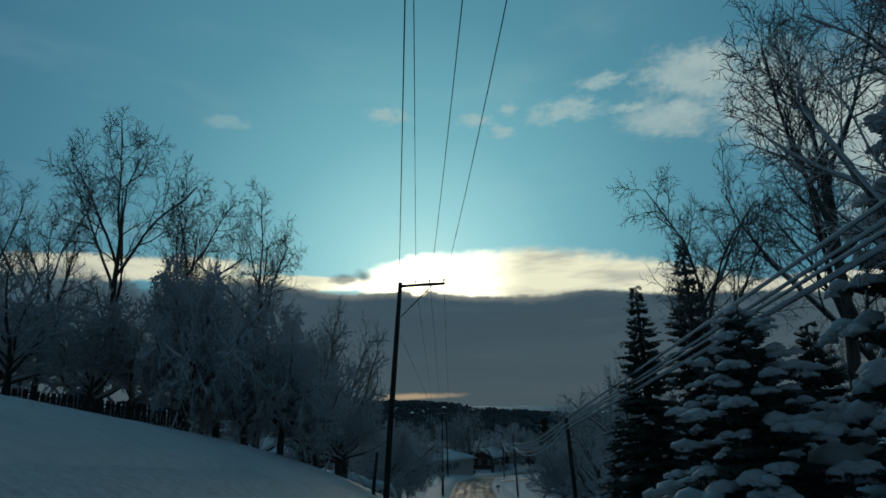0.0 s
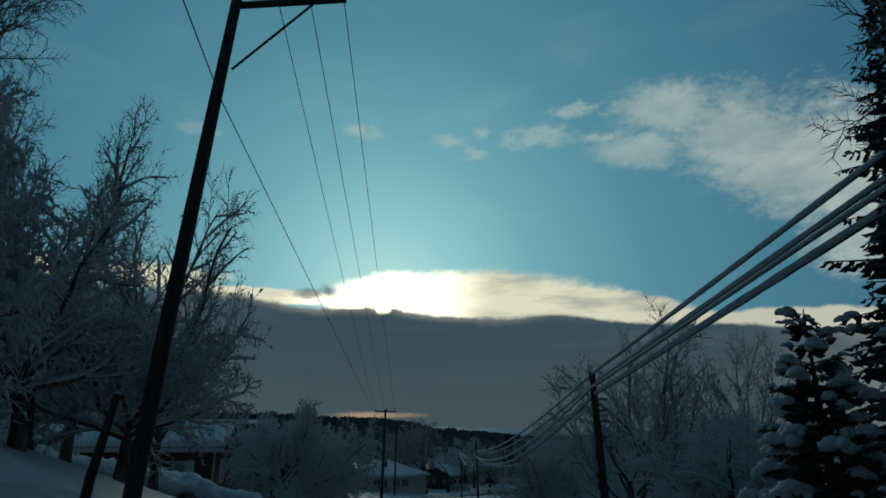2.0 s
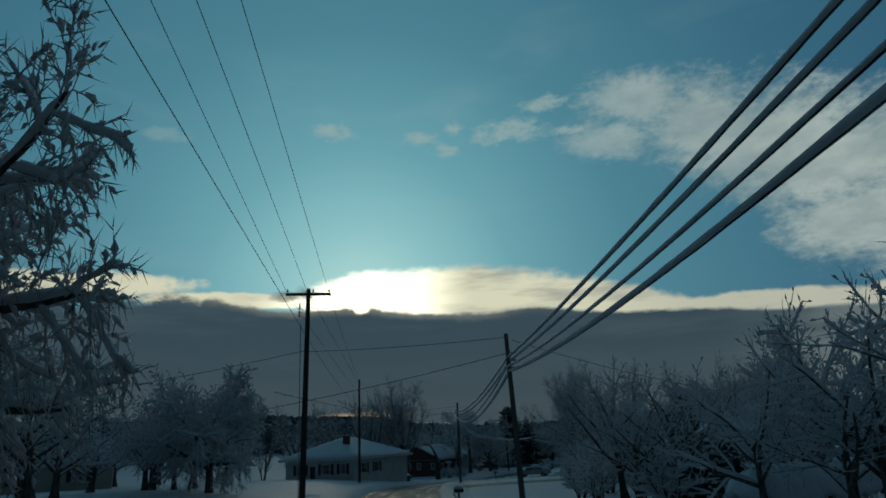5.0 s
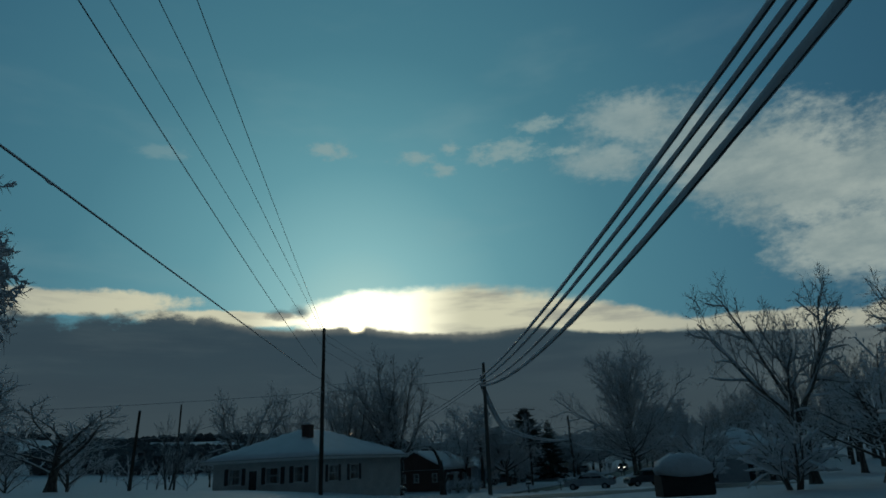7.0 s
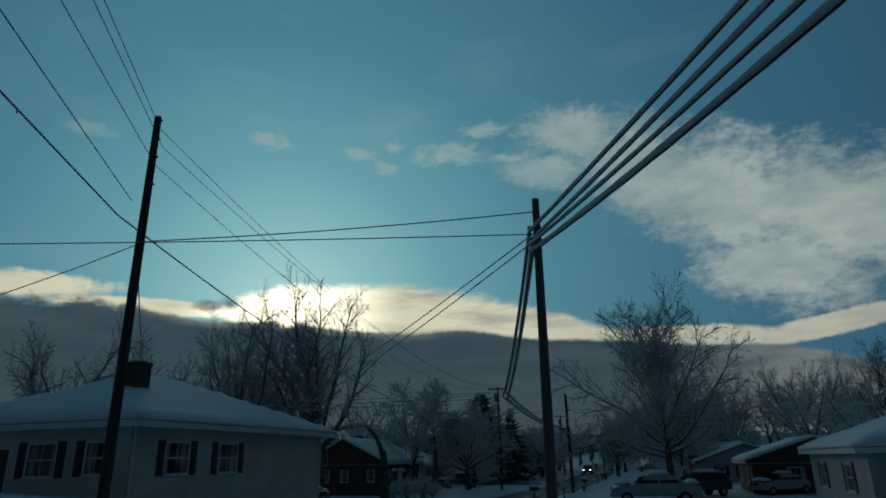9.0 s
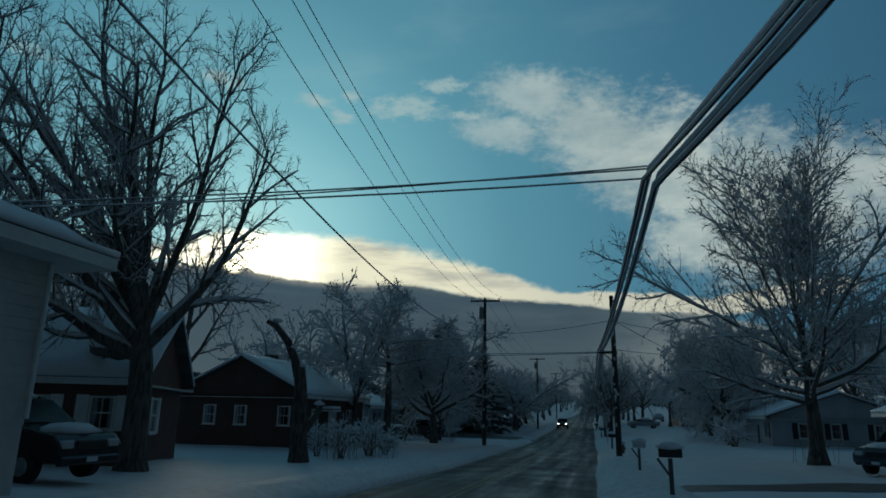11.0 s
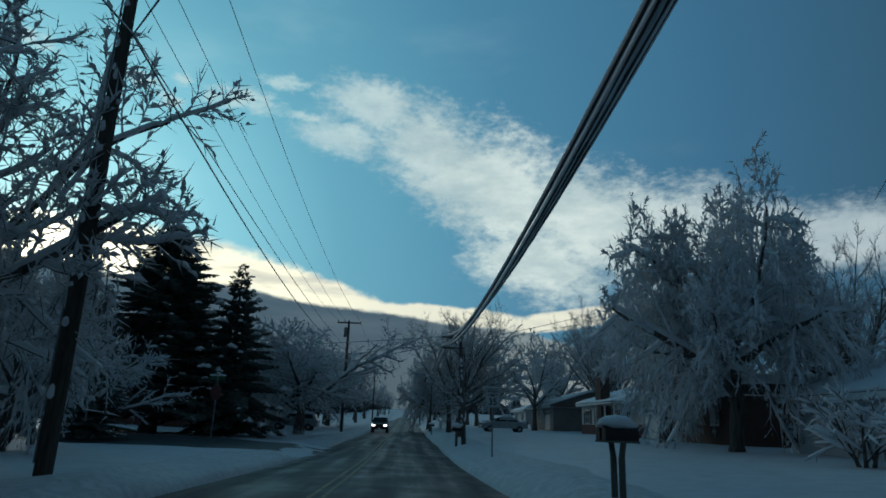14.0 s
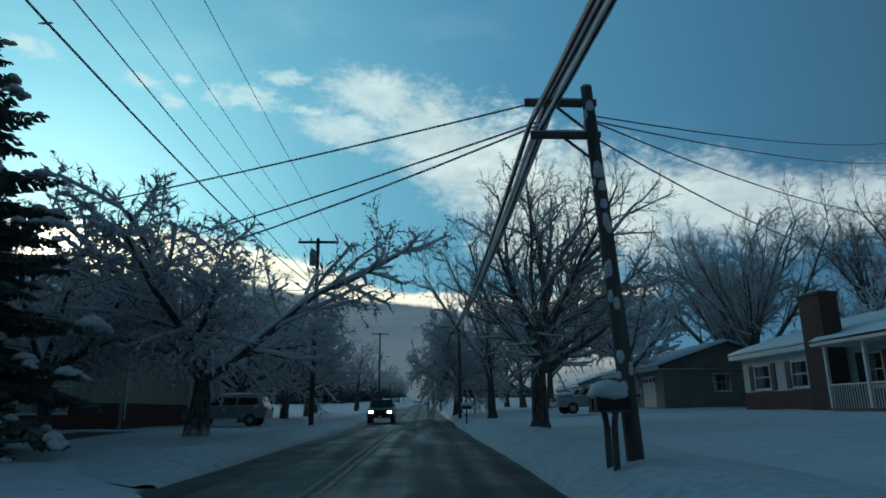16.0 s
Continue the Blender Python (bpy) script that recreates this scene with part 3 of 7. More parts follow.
def make_banks():
    """Ploughed snow along both edges of the road."""
    for side, cuts in ((1, ((20, 700),)), (-1, ((20, 299), (309, 700)))):
        for k0, k1 in cuts:
            verts, faces, ks = [], [], list(range(k0, k1)) if k1 < 420 else list(range(k0, 420)) + list(range(420, k1, 4))
            prof = [(3.02, -0.06), (3.10, 0.07), (3.25, 0.17), (3.5, 0.25), (3.85, 0.30), (4.3, 0.28), (4.9, 0.22), (5.7, 0.10), (6.6, -0.10)]
            for j, k in enumerate(ks):
                fade = min(1.0, (j + 1) / 4, (len(ks) - j) / 4)
                for i, (u, h) in enumerate(prof):
                    wig = 0.15 * wave(k * 0.11, side * 7.0 + u * 0.15, 1.0, 4.0) + 0.04 * wave(k * 0.6, u, 1.0, 9.0)
                    uu = side * (u + (wig if i < 8 else 0) + (RIGHT_EDGE if side > 0 else LEFT_EDGE) - 3.1)
                    x, y = ROAD[k, 0] + ROAD_RIGHT[k, 0] * uu, ROAD[k, 1] + ROAD_RIGHT[k, 1] * uu
                    lie = ROAD[k, 2] if u < 3.4 else land(x, y) - 0.13
                    lump = 1 + 0.7 * wave(x, y, 0.55, 6.0) + 0.35 * wave(x, y, 1.7, 2.0)
                    verts.append((x, y, lie + (h * lump * fade if h > 0 else h)))
            n = len(prof)
            for j in range(len(ks) - 1):
                for i in range(n - 1):
                    f = (j * n + i, j * n + i + 1, (j + 1) * n + i + 1, (j + 1) * n + i)
                    faces.append(f if side > 0 else f[::-1])
            ob = new("snow_bank", mesh_of("snow_bank", verts, faces, SNOW_BANK, True))
            tagged(ob, "low ploughed snow bank along the road edge", "snow bank", "road edges", "structure")


def patch(name, corners, mat, label, category, lift=0.05, cells=10, kind="structure"):
    """A four-cornered surface laid on the land."""
    a, b, c, d = (Vector((*p, 0)) for p in corners)
    verts, faces = [], []
    for j in range(cells + 1):
        for i in range(cells + 1):
            p = a.lerp(b, i / cells).lerp(d.lerp(c, i / cells), j / cells)
            if min(i, j, cells - i, cells - j) == 0:
                p = p + Vector((wave(p.x, p.y, 0.7, 3.0), wave(p.x, p.y, 0.7, 8.0), 0)) * 0.9
            verts.append((p.x, p.y, land(p.x, p.y) + (lift if min(i, j, cells - i, cells - j) else -0.03)))
    n = cells + 1
    faces = [(j * n + i, j * n + i + 1, (j + 1) * n + i + 1, (j + 1) * n + i) for j in range(cells) for i in range(cells)]
    ob = new(name, mesh_of(name, verts, faces, mat, True))
    return tagged(ob, label, category, kind=kind)


make_ground()
make_road()
make_banks()


# ---------- trees ----------
def grow(rng, branches, p, way, length, radius, level, spec):
    """One limb and all that springs from it, as lists of points and radii."""
    steps = spec["steps"][level]
    pts, rad = [p], [radius]
    v = way.normalized()
    wander, lift_ = spec["wander"][level], spec["lift"][level]
    for k in range(steps):
        v = (v + Vector((rng.gauss(0, wander), rng.gauss(0, wander), rng.gauss(0, wander * 0.7) + lift_))).normalized()
        p = p + v * (length / steps)
        pts.append(p)
        rad.append(max(spec["thin"] * 0.8, radius * (1 - (k + 1) / steps * spec["taper"][level])))
    branches.append((level, pts, rad))
    if level + 1 >= len(spec["count"]):
        return
    kids = int(spec["count"][level + 1] * rng.uniform(0.8, 1.2) + 0.5)
    turn, start = rng.uniform(0, 6.28), spec["from"][level]
    for c in range(kids):
        f = start + (1 - start) * (c + rng.uniform(0.2, 0.8)) / kids
        i = min(int(f * steps), steps - 1)
        q = pts[i].lerp(pts[i + 1], f * steps - i)
        along = (pts[i + 1] - pts[i]).normalized()
        side = along.orthogonal().normalized()
        turn += 2.4 + rng.uniform(-0.5, 0.5)
        side.rotate(Matrix.Rotation(turn, 3, along))
        g = (f - start) / (1 - start)
        wide = spec["angle"][level + 1]
        wide = wide[0] * (1 - g) + wide[1] * g if isinstance(wide, tuple) else wide
        bend = radians(wide * rng.uniform(0.8, 1.2))
        child = along * math.cos(bend) + side * math.sin(bend)
        size = spec["len"][level + 1] * rng.uniform(0.65, 1.15) * (1 - spec["short"][level + 1] * g) * (length / spec["len"][level]) ** 0.7
        r = max(spec["thin"], rad[i] * spec["slim"][level + 1])
        grow(rng, branches, q, child, size, r, level + 1, spec)


OAK = dict(steps=[7, 7, 4, 2, 1], wander=[0.05, 0.12, 0.16, 0.18, 0.2], lift=[0.02, 0.05, 0.05, 0.03, 0.0], taper=[0.6, 0.75, 0.75, 0.7, 0.5],
           count=[1, 6, 8, 7, 5], angle=[0, 34, 46, 48, 46], len=[5.0, 6.0, 3.0, 1.4, 0.62], short=[0, 0.25, 0.45, 0.4, 0.3], thin=0.0125, slim=[1, 0.62, 0.52, 0.5, 0.5])
OAK["from"] = [0.45, 0.25, 0.15, 0.12, 0.1]


def variant(base, **changes):
    v = dict(base)
    v.update({("from" if k == "start" else k): c for k, c in changes.items()})
    return v


def snow_ridge(pts, rad, verts, faces, thick, rng):
    """Snow lying along the upper side of a limb where it is not too steep."""
    run_p, run_r = [], []
    for i in range(len(pts) - 1):
        d = (pts[i + 1] - pts[i]).normalized()
        ok = abs(d.z) < 0.78
        if ok:
            if not run_p:
                run_p.append(pts[i] + Vector((0, 0, rad[i] * 0.75)))
                run_r.append(rad[i] * 0.3)
            h = rad[i + 1] * 0.7 + thick * (0.35 + 0.3 * rng.random())
            run_p.append(pts[i].lerp(pts[i + 1], 0.6) + Vector((0, 0, h)))
            run_r.append(rad[i + 1] * 0.75 + thick * rng.uniform(0.45, 0.9))
        if (not ok or i == len(pts) - 2) and len(run_p) > 1:
            run_p.append(pts[i + 1] + Vector((0, 0, rad[i + 1])))
            run_r.append(rad[i + 1] * 0.3)
            tube(run_p, run_r, 4 if thick > 0.04 else 3, verts, faces)
            run_p, run_r = [], []


def pods(pts, rad, verts, faces, size, count, rng):
    """Small rounded cakes of snow caught along a twig."""
    for _ in range(count):
        i = rng.randrange(len(pts) - 1)
        d = pts[i + 1] - pts[i]
        ln = d.length
        d.normalize()
        side = d.cross(Vector((0, 0, 1)))
        if side.length < 0.25:
            continue
        side.normalize()
        up = side.cross(d)
        h, half = size * rng.uniform(0.55, 1.25), min(ln * 0.5, size * rng.uniform(1.1, 2.6))
        c = pts[i].lerp(pts[i + 1], rng.uniform(0.1, 0.95)) + up * (rad[i] * 0.6 + h * 0.25)
        b = len(verts)
        verts.extend(map(tuple, (c - d * half, c + d * half, c + up * h * 0.9, c - up * h * 0.45, c + side * h * 0.8, c - side * h * 0.8)))
        for e in (0, 1):
            for p, q in ((2, 4), (4, 3), (3, 5), (5, 2)):
                faces.append((b + e, b + p, b + q) if e else (b + e, b + q, b + p))


SIZES = {}


def make_tree(name, seed, spec, trunk_r, bark, snow_thick, label, category="tree", group="snowy trees", stems=1, lean=0.0, crown_at=0.35):
    """A bare tree: trunk, crown of limbs and twigs, and the snow on them. Left at the origin for copies."""
    rng = random.Random(seed)
    branches = []
    for s in range(stems):
        a = rng.uniform(0, 6.28)
        tilt = Vector((math.cos(a) * 0.28, math.sin(a) * 0.28, 1)) if stems > 1 else Vector((lean, lean * 0.4, 1))
        base = Vector((math.cos(a) * trunk_r, math.sin(a) * trunk_r, -0.25)) if stems > 1 else Vector((0, 0, -0.25))
        grow(rng, branches, base, tilt, spec["len"][0], trunk_r * (0.75 if stems > 1 else 1), 0, spec)
    sides = [9, 6, 4, 3, 3]
    tree = thing(name, Matrix(), label, category, group)
    ends = np.array([pts[-1] for _, pts, _ in branches])
    SIZES[tree.name] = (float(np.percentile(ends[:, 2], 99.5)), float(np.percentile(np.hypot(ends[:, 0], ends[:, 1]), 97)) * 2)
    tv, tf, cv, cf, sv, sf, limb = [], [], [], [], [], [], []
    for level, pts, rad in branches:
        if level == 0:
            rad = list(rad)
            rad[0] *= 1.5
            tube(pts, rad, sides[0], tv, tf)
        elif level >= 3:
            twig(pts, rad, cv, cf)
        else:
            tube(pts, rad, sides[level], cv, cf)
            if level == 1:
                limb += range(len(cf) - (len(pts) - 1) * sides[1], len(cf))
        if snow_thick and 1 <= level <= min(2, spec.get("snow_to", 2)):
            snow_ridge(pts, rad, sv, sf, snow_thick * (1.0, 1.0, 0.8)[level], rng)
        if snow_thick and level == 3 and spec.get("pods"):
            pods(pts, rad, sv, sf, snow_thick * 0.85, spec["pods"], rng)
        elif snow_thick and level == 4 and spec.get("pods") and rng.random() < spec.get("tip_pods", 0.0):
            pods(pts, rad, sv, sf, snow_thick * 0.55, 1, rng)
    wood = BARK if bark is BARK_WHITE else bark
    bark = BARK_FROST if bark is BARK else bark
    part("trunk", (tv, tf), wood, tree, smooth=True)
    crown = part("crown", (cv, cf), bark, tree, "bare limbs and twigs", smooth=True)
    crown.data.materials.append(wood)
    for k in limb:
        crown.data.polygons[k].material_index = 1
    if sv:
        tagged(part("snow", (sv, sf), SNOW, tree, "snow lying along the limbs", smooth=True), kind="stuff")
    return tree


def lump(verts, faces, c, rx, ry, rz, turn, rng, rings=4, segs=7, droop=0.0):
    """A rounded pillow of snow."""
    base = len(verts)
    co, si = math.cos(turn), math.sin(turn)
    for i in range(rings + 1):
        phi = math.pi * i / rings
        for k in range(segs):
            th = 2 * math.pi * k / segs
            w = 1 + rng.uniform(-0.16, 0.16)
            x, y, z = rx * math.sin(phi) * math.cos(th) * w, ry * math.sin(phi) * math.sin(th) * w, rz * math.cos(phi) * (1.0 if i < rings / 2 else 0.45)
            z -= droop * (x * x) / max(rx, 0.01)
            verts.append((c[0] + x * co - y * si, c[1] + x * si + y * co, c[2] + z))
    for i in range(rings):
        for k in range(segs):
            a, b = base + i * segs + k, base + i * segs + (k + 1) % segs
            faces.append((a, a + segs, b + segs, b))


def heap(verts, faces, c, rx, ry, rz, turn, dip, rng):
    """A cushion of snow on a bough: overlapping soft lobes that droop outwards."""
    out = Vector((math.cos(turn), math.sin(turn), 0))
    side = Vector((-out.y, out.x, 0))
    lump(verts, faces, c, rx * 0.85, ry * 0.8, rz * 0.85, turn, rng, rings=4, segs=8, droop=0.25)
    for _ in range(rng.choice((2, 3, 3))):
        p, q = rng.uniform(-0.5, 1.0), rng.uniform(-0.85, 0.85)
        k = rng.uniform(0.42, 0.7)
        d = c + out * (rx * p) + side * (ry * q) + Vector((0, 0, dip * rx * p - 0.35 * ry * q * q - rz * 0.15))
        lump(verts, faces, d, rx * k, ry * k, rz * k * 1.1, turn + rng.uniform(-0.5, 0.5), rng, rings=3, segs=7, droop=0.45)


def make_fir(name, seed, height, spread, label, snow=1.0, gap=0.42, sprays=22, group="snowy firs", low=0.06, blade=0.30, taper=0.85):
    """A spruce: trunk, drooping boughs of needle sprays, pillows of snow."""
    rng = random.Random(seed)
    fir = thing(name, Matrix(), label, "fir tree", group)
    SIZES[fir.name] = (height, spread * 2)
    tv, tf, nv, nf, sv, sf = [], [], [], [], [], []
    tube([(0, 0, -0.3), (0.02, 0, height * 0.5), (0, 0.02, height * 0.985)], [height * 0.022 + 0.05, height * 0.013 + 0.02, 0.015], 8, tv, tf)
    z = height * low
    while z < height * 0.985:
        f = z / height
        reach = spread * (1 - f) ** taper * (0.55 + 0.45 * min(1, f / 0.12)) + 0.12
        n = max(4, int(7 - 2.5 * f))
        a0 = rng.uniform(0, 6.28)
        for k in range(n):
            a = a0 + 6.283 * k / n + rng.uniform(-0.25, 0.25)
            ln = reach * rng.uniform(0.72, 1.12)
            zz = z + rng.uniform(-0.5, 0.5) * gap
            out = Vector((math.cos(a), math.sin(a), 0))
            pts, steps = [], 6
            sag = rng.uniform(0.22, 0.50) * (1 - 0.75 * f)
            for i in range(steps + 1):
                w = i / steps
                h = zz + ln * ((0.28 * f + 0.03) * w - sag * w * w + 0.15 * max(0, w - 0.7))
                pts.append(out * (ln * w) + Vector((0, 0, h)))
            tube(pts, [0.035 * (1 - i / (steps + 1)) * (0.4 + ln / 3) + 0.006 for i in range(steps + 1)], 3, nv, nf)
            cross = Vector((-out.y, out.x, 0))
            m = max(5, int(sprays * ln / 2.2))
            for j in range(m):
                w = 0.12 + 0.88 * (j + rng.random()) / m
                i = min(int(w * steps), steps - 1)
                p = pts[i].lerp(pts[i + 1], w * steps - i)
                wide = blade * (1.35 - w) * (0.5 + ln / 2.6)
                for sgn in (-1, 1):
                    tip = p + cross * (sgn * wide * rng.uniform(0.7, 1.2)) + out * (wide * rng.uniform(0.35, 0.9)) + Vector((0, 0, -wide * rng.uniform(0.1, 0.75)))
                    thick = (tip - p).cross(Vector((0, 0, 1))).normalized() * wide * 0.17
                    mid = p.lerp(tip, 0.55) + Vector((0, 0, -wide * 0.13))
                    b = len(nv)
                    nv.extend(map(tuple, (p, mid + thick, tip, mid - thick, mid + Vector((0, 0, -wide * 0.30)))))
                    nf.extend(((b, b + 1, b + 2, b + 3), (b, b + 4, b + 2, b + 1)))
            if snow and ln > 0.3 and rng.random() < min(0.9, 0.6 * snow):
                fat = (0.10 + 0.050 * ln) * rng.uniform(0.6, 1.35) * snow ** 0.5
                heaps = 1 + int(rng.random() * min(5, ln * 2.2)) + int(snow > 2)
                for q in range(heaps):
                    w = rng.uniform(0.6, 1.0) if q else rng.uniform(0.88, 1.0)
                    i = min(int(w * steps), steps - 1)
                    p = pts[i].lerp(pts[i + 1], w * steps - i)
                    off = cross * (rng.uniform(-1, 1) * blade * (1.3 - w) * (0.5 + ln / 2.6) * 0.8)
                    size = fat * rng.uniform(0.6, 1.15)
                    dip = (pts[i + 1] - pts[i]).normalized().z
                    c = p + off + out * (size * 0.35) + Vector((0, 0, size * 0.25 - off.length * 0.35))
                    heap(sv, sf, c, size * rng.uniform(0.85, 1.35), size * rng.uniform(0.75, 1.1), size * rng.uniform(0.5, 0.8), a, dip, rng)
        z += gap * rng.uniform(0.8, 1.2) * (1 - 0.35 * f)
    part("trunk", (tv, tf), BARK_DARK, fir, smooth=True)
    part("foliage", (nv, nf), NEEDLES, fir, "dark drooping needle boughs")
    if sv:
        tagged(part("snow", (sv, sf), SNOW, fir, "heavy pillows of snow on the boughs", smooth=True), kind="stuff")
    return fir


def plant(proto, x, y, high, turn=0.0, wide=None, sink=0.0, label=""):
    """A copy of a tree, so many metres high and wide, standing on the land."""
    h, w = SIZES[proto.name]
    up = high / h
    out = wide / w if wide else up
    ob = copy_thing(proto, Matrix.Translation((x, y, land(x, y) - sink)) @ Matrix.Rotation(radians(turn), 4, "Z") @ Matrix.Diagonal((out, out, up, 1)))
    if label:
        tagged(ob, label)
    return ob


def drop_proto(ob):
    for o in (*ob.children_recursive, ob):
        bpy.data.objects.remove(o)


# ---------- poles and lines ----------
def make_pole(x, y, top, base_z, lean=(0.0, 0.0), r=0.15, arms=(), label="", extras="", wood=None, r_top=None):
    """A utility pole. arms: (height, bearing of the arm in degrees from +x, length to each end, brace)."""
    wood = wood or POLE_WOOD
    h = top - base_z
    pole = thing("utility_pole", Matrix.Translation((x, y, base_z)), label, "utility pole", "utility poles")
    tip = Vector((lean[0], lean[1], h))
    tv, tf = [], []
    tube([Vector((0, 0, -0.6)), tip * 0.3, tip * 0.65, tip], [r, r * 0.95, r * 0.85, r_top or r * 0.70], 12, tv, tf)
    n = len(tv)
    tf.append(tuple(range(n - 12, n)))
    part("pole", (tv, tf), wood, pole, smooth=False)
    cap = bmesh.new()
    bmesh.ops.create_icosphere(cap, subdivisions=2, radius=(r_top or r * 0.70) * 1.05)
    bmesh.ops.transform(cap, matrix=Matrix.Translation(tip) @ Matrix.Diagonal((1, 1, 0.5, 1)), verts=cap.verts)
    part("snow_cap", cap, SNOW, pole, "small cap of snow", smooth=True)
    for z, bearing, lo, hi, brace, pins in arms:
        f = (z - base_z) / h
        at = Matrix.Translation(tip * f) @ Matrix.Rotation(radians(bearing), 4, "Z")
        bm = box(bmesh.new(), lo, hi, 0.10, 0.21, -0.06, 0.06, 0.012)
        arm = part("crossarm", bm, wood, pole)
        arm.matrix_basis = at
        sv, sf = [], []
        tube([(lo, 0.155, 0.06), (lo * 0.5 + hi * 0.5, 0.155, 0.075), (hi, 0.155, 0.06)], [0.05, 0.06, 0.05], 6, sv, sf, flat=0.7)
        part("snow", (sv, sf), SNOW, arm, "strip of snow on the arm", smooth=True)
        if brace:
            b = part("brace", rods([((brace, 0.15, -0.04), (0.0, 0.12, -abs(brace) * 0.95), 0.028)]), wood, pole)
            b.matrix_basis = at
        for p in pins:
            bm = rods([((p, 0.155, 0.06), (p, 0.155, 0.16), 0.018, 0.018), ((p, 0.155, 0.15), (p, 0.155, 0.30), 0.055, 0.03)])
            ins = part("insulator", bm, PORCELAIN, arm, "grey porcelain insulator")
    if "tank" in extras:
        bm = bmesh.new()
        rod(bm, (-0.32, 0, h - 1.75), (-0.32, 0, h - 0.85), 0.19, sides=14)
        rod(bm, (-0.32, 0, h - 0.85), (-0.32, 0, h - 0.74), 0.18, 0.11, sides=14)
        rod(bm, (-0.32, 0.1, h - 0.77), (-0.34, 0.14, h - 0.55), 0.03, 0.02)
        part("transformer", bm, TANK, pole, "grey transformer can")
    if "gear" in extras:
        for k, (dx, dz) in enumerate(((-0.20, 1.1), (-0.22, 1.5))):
            bm = rods([((dx, -0.05, h - dz), (dx, -0.05, h - dz + 0.34), 0.045, 0.035), ((dx, -0.05, h - dz + 0.1), (0, 0, h - dz - 0.05), 0.014)])
            part("cutout_fuse", bm, PORCELAIN, pole, "porcelain fuse cutout")
        bm = rods([((-0.17, 0.05, 0.3), (-0.16, 0.05, h - 1.9), 0.022)])
        part("conduit", bm, IRON, pole, "grey conduit down the pole")
    if "stubs" in extras:
        for dz in (0.15, 0.80, 1.45, 2.4):
            bm = rods([((0, 0, h - dz), (0.24, -0.06, h - dz), 0.022), ((0.17, -0.05, h - dz), (0.28, -0.07, h - dz + 0.02), 0.05, 0.035)])
            part("insulator", bm, PORCELAIN, pole, "side-mounted insulator")
    if "plastered" in extras:
        rng = random.Random(int(x * 3))
        sv, sf = [], []
        for k in range(20):
            f = rng.uniform(0.03, 0.95)
            a = radians(rng.gauss(215, 28))
            rr = (r + ((r_top or r * 0.70) - r) * f) * 0.93
            c = tip * f + Vector((math.cos(a) * rr, math.sin(a) * rr, 0))
            lump(sv, sf, c, rng.uniform(0.03, 0.055), rng.uniform(0.05, 0.09), rng.uniform(0.06, 0.26), a, rng, segs=6)
        tagged(part("snow_patch", (sv, sf), SNOW, pole, "patches of snow plastered on its weather side", smooth=True), kind="stuff")
    if "clamps" in extras:
        for dz in (0.9, 1.25, 1.6):
            bm = box(bmesh.new(), -0.20, 0.20, -0.06, 0.06, h - dz - 0.04, h - dz + 0.04, 0.01)
            part("cable_clamp", bm, IRON, pole, "steel cable clamp")
    return pole


def sagging(a, b, sag, n=16):
    a, b = Vector(a), Vector(b)
    return [a.lerp(b, k / n) - Vector((0, 0, 4 * sag * (k / n) * (1 - k / n))) for k in range(n + 1)]


def make_line(name, stops, sags, r, label, category, group, mat=None, snow=0.0, rng_seed=1, knots=False):
    """One wire or cable from support to support."""
    pts = []
    for (a, b), s in zip(zip(stops, stops[1:]), sags):
        some = sagging(a, b, s, max(8, int((Vector(b) - Vector(a)).length / 2.2)))
        pts += some if not pts else some[1:]
    line = thing(name, Matrix(), label, category, group)
    v, f = [], []
    tube(pts, [r] * len(pts), 6, v, f)
    part("wire" if r < 0.03 else "cable", (v, f), mat or WIRE, line, smooth=True)
    if snow:
        rng = random.Random(rng_seed)
        dense = []
        for a, b in zip(pts, pts[1:]):
            dense += [a.lerp(b, k / 4) for k in range(4)]
        v, f = [], []
        tube([p + Vector((0, 0, r * 0.55 + snow * 0.45)) for p in dense], [snow * rng.uniform(0.85, 1.12) + r * 0.5 for _ in dense], 7, v, f, flat=0.9)
        part("snow", (v, f), SNOW, line, "sleeve of snow on its upper side", smooth=True)
        if knots:
            v, f = [], []
            for p in dense[6::11]:
                if rng.random() < 0.5:
                    lump(v, f, p + Vector((0, 0, -0.02)), 0.16, snow * 1.7, snow * 1.7, rng.uniform(0, 6), rng)
            tagged(part("snow_clump", (v, f), SNOW, line, "clumps of snow", smooth=True), kind="stuff")
    return line


def lift(p, dz=0.0, dx=0.0):
    return (p[0] + dx, p[1], p[2] + dz)


POLE_A, POLE_B, POLE_C, POLE_D, POLE_E = (-3.0, 34.5), (-1.25, 97.5), (-0.65, 144.4), (27.12, 201.95), (54.0, 250.9)
RIGHT_POLES = [(7.9, 43.6), (9.05, 93.8), (11.0, 141.2), (29.38, 185.6), (49.02, 221.08)]


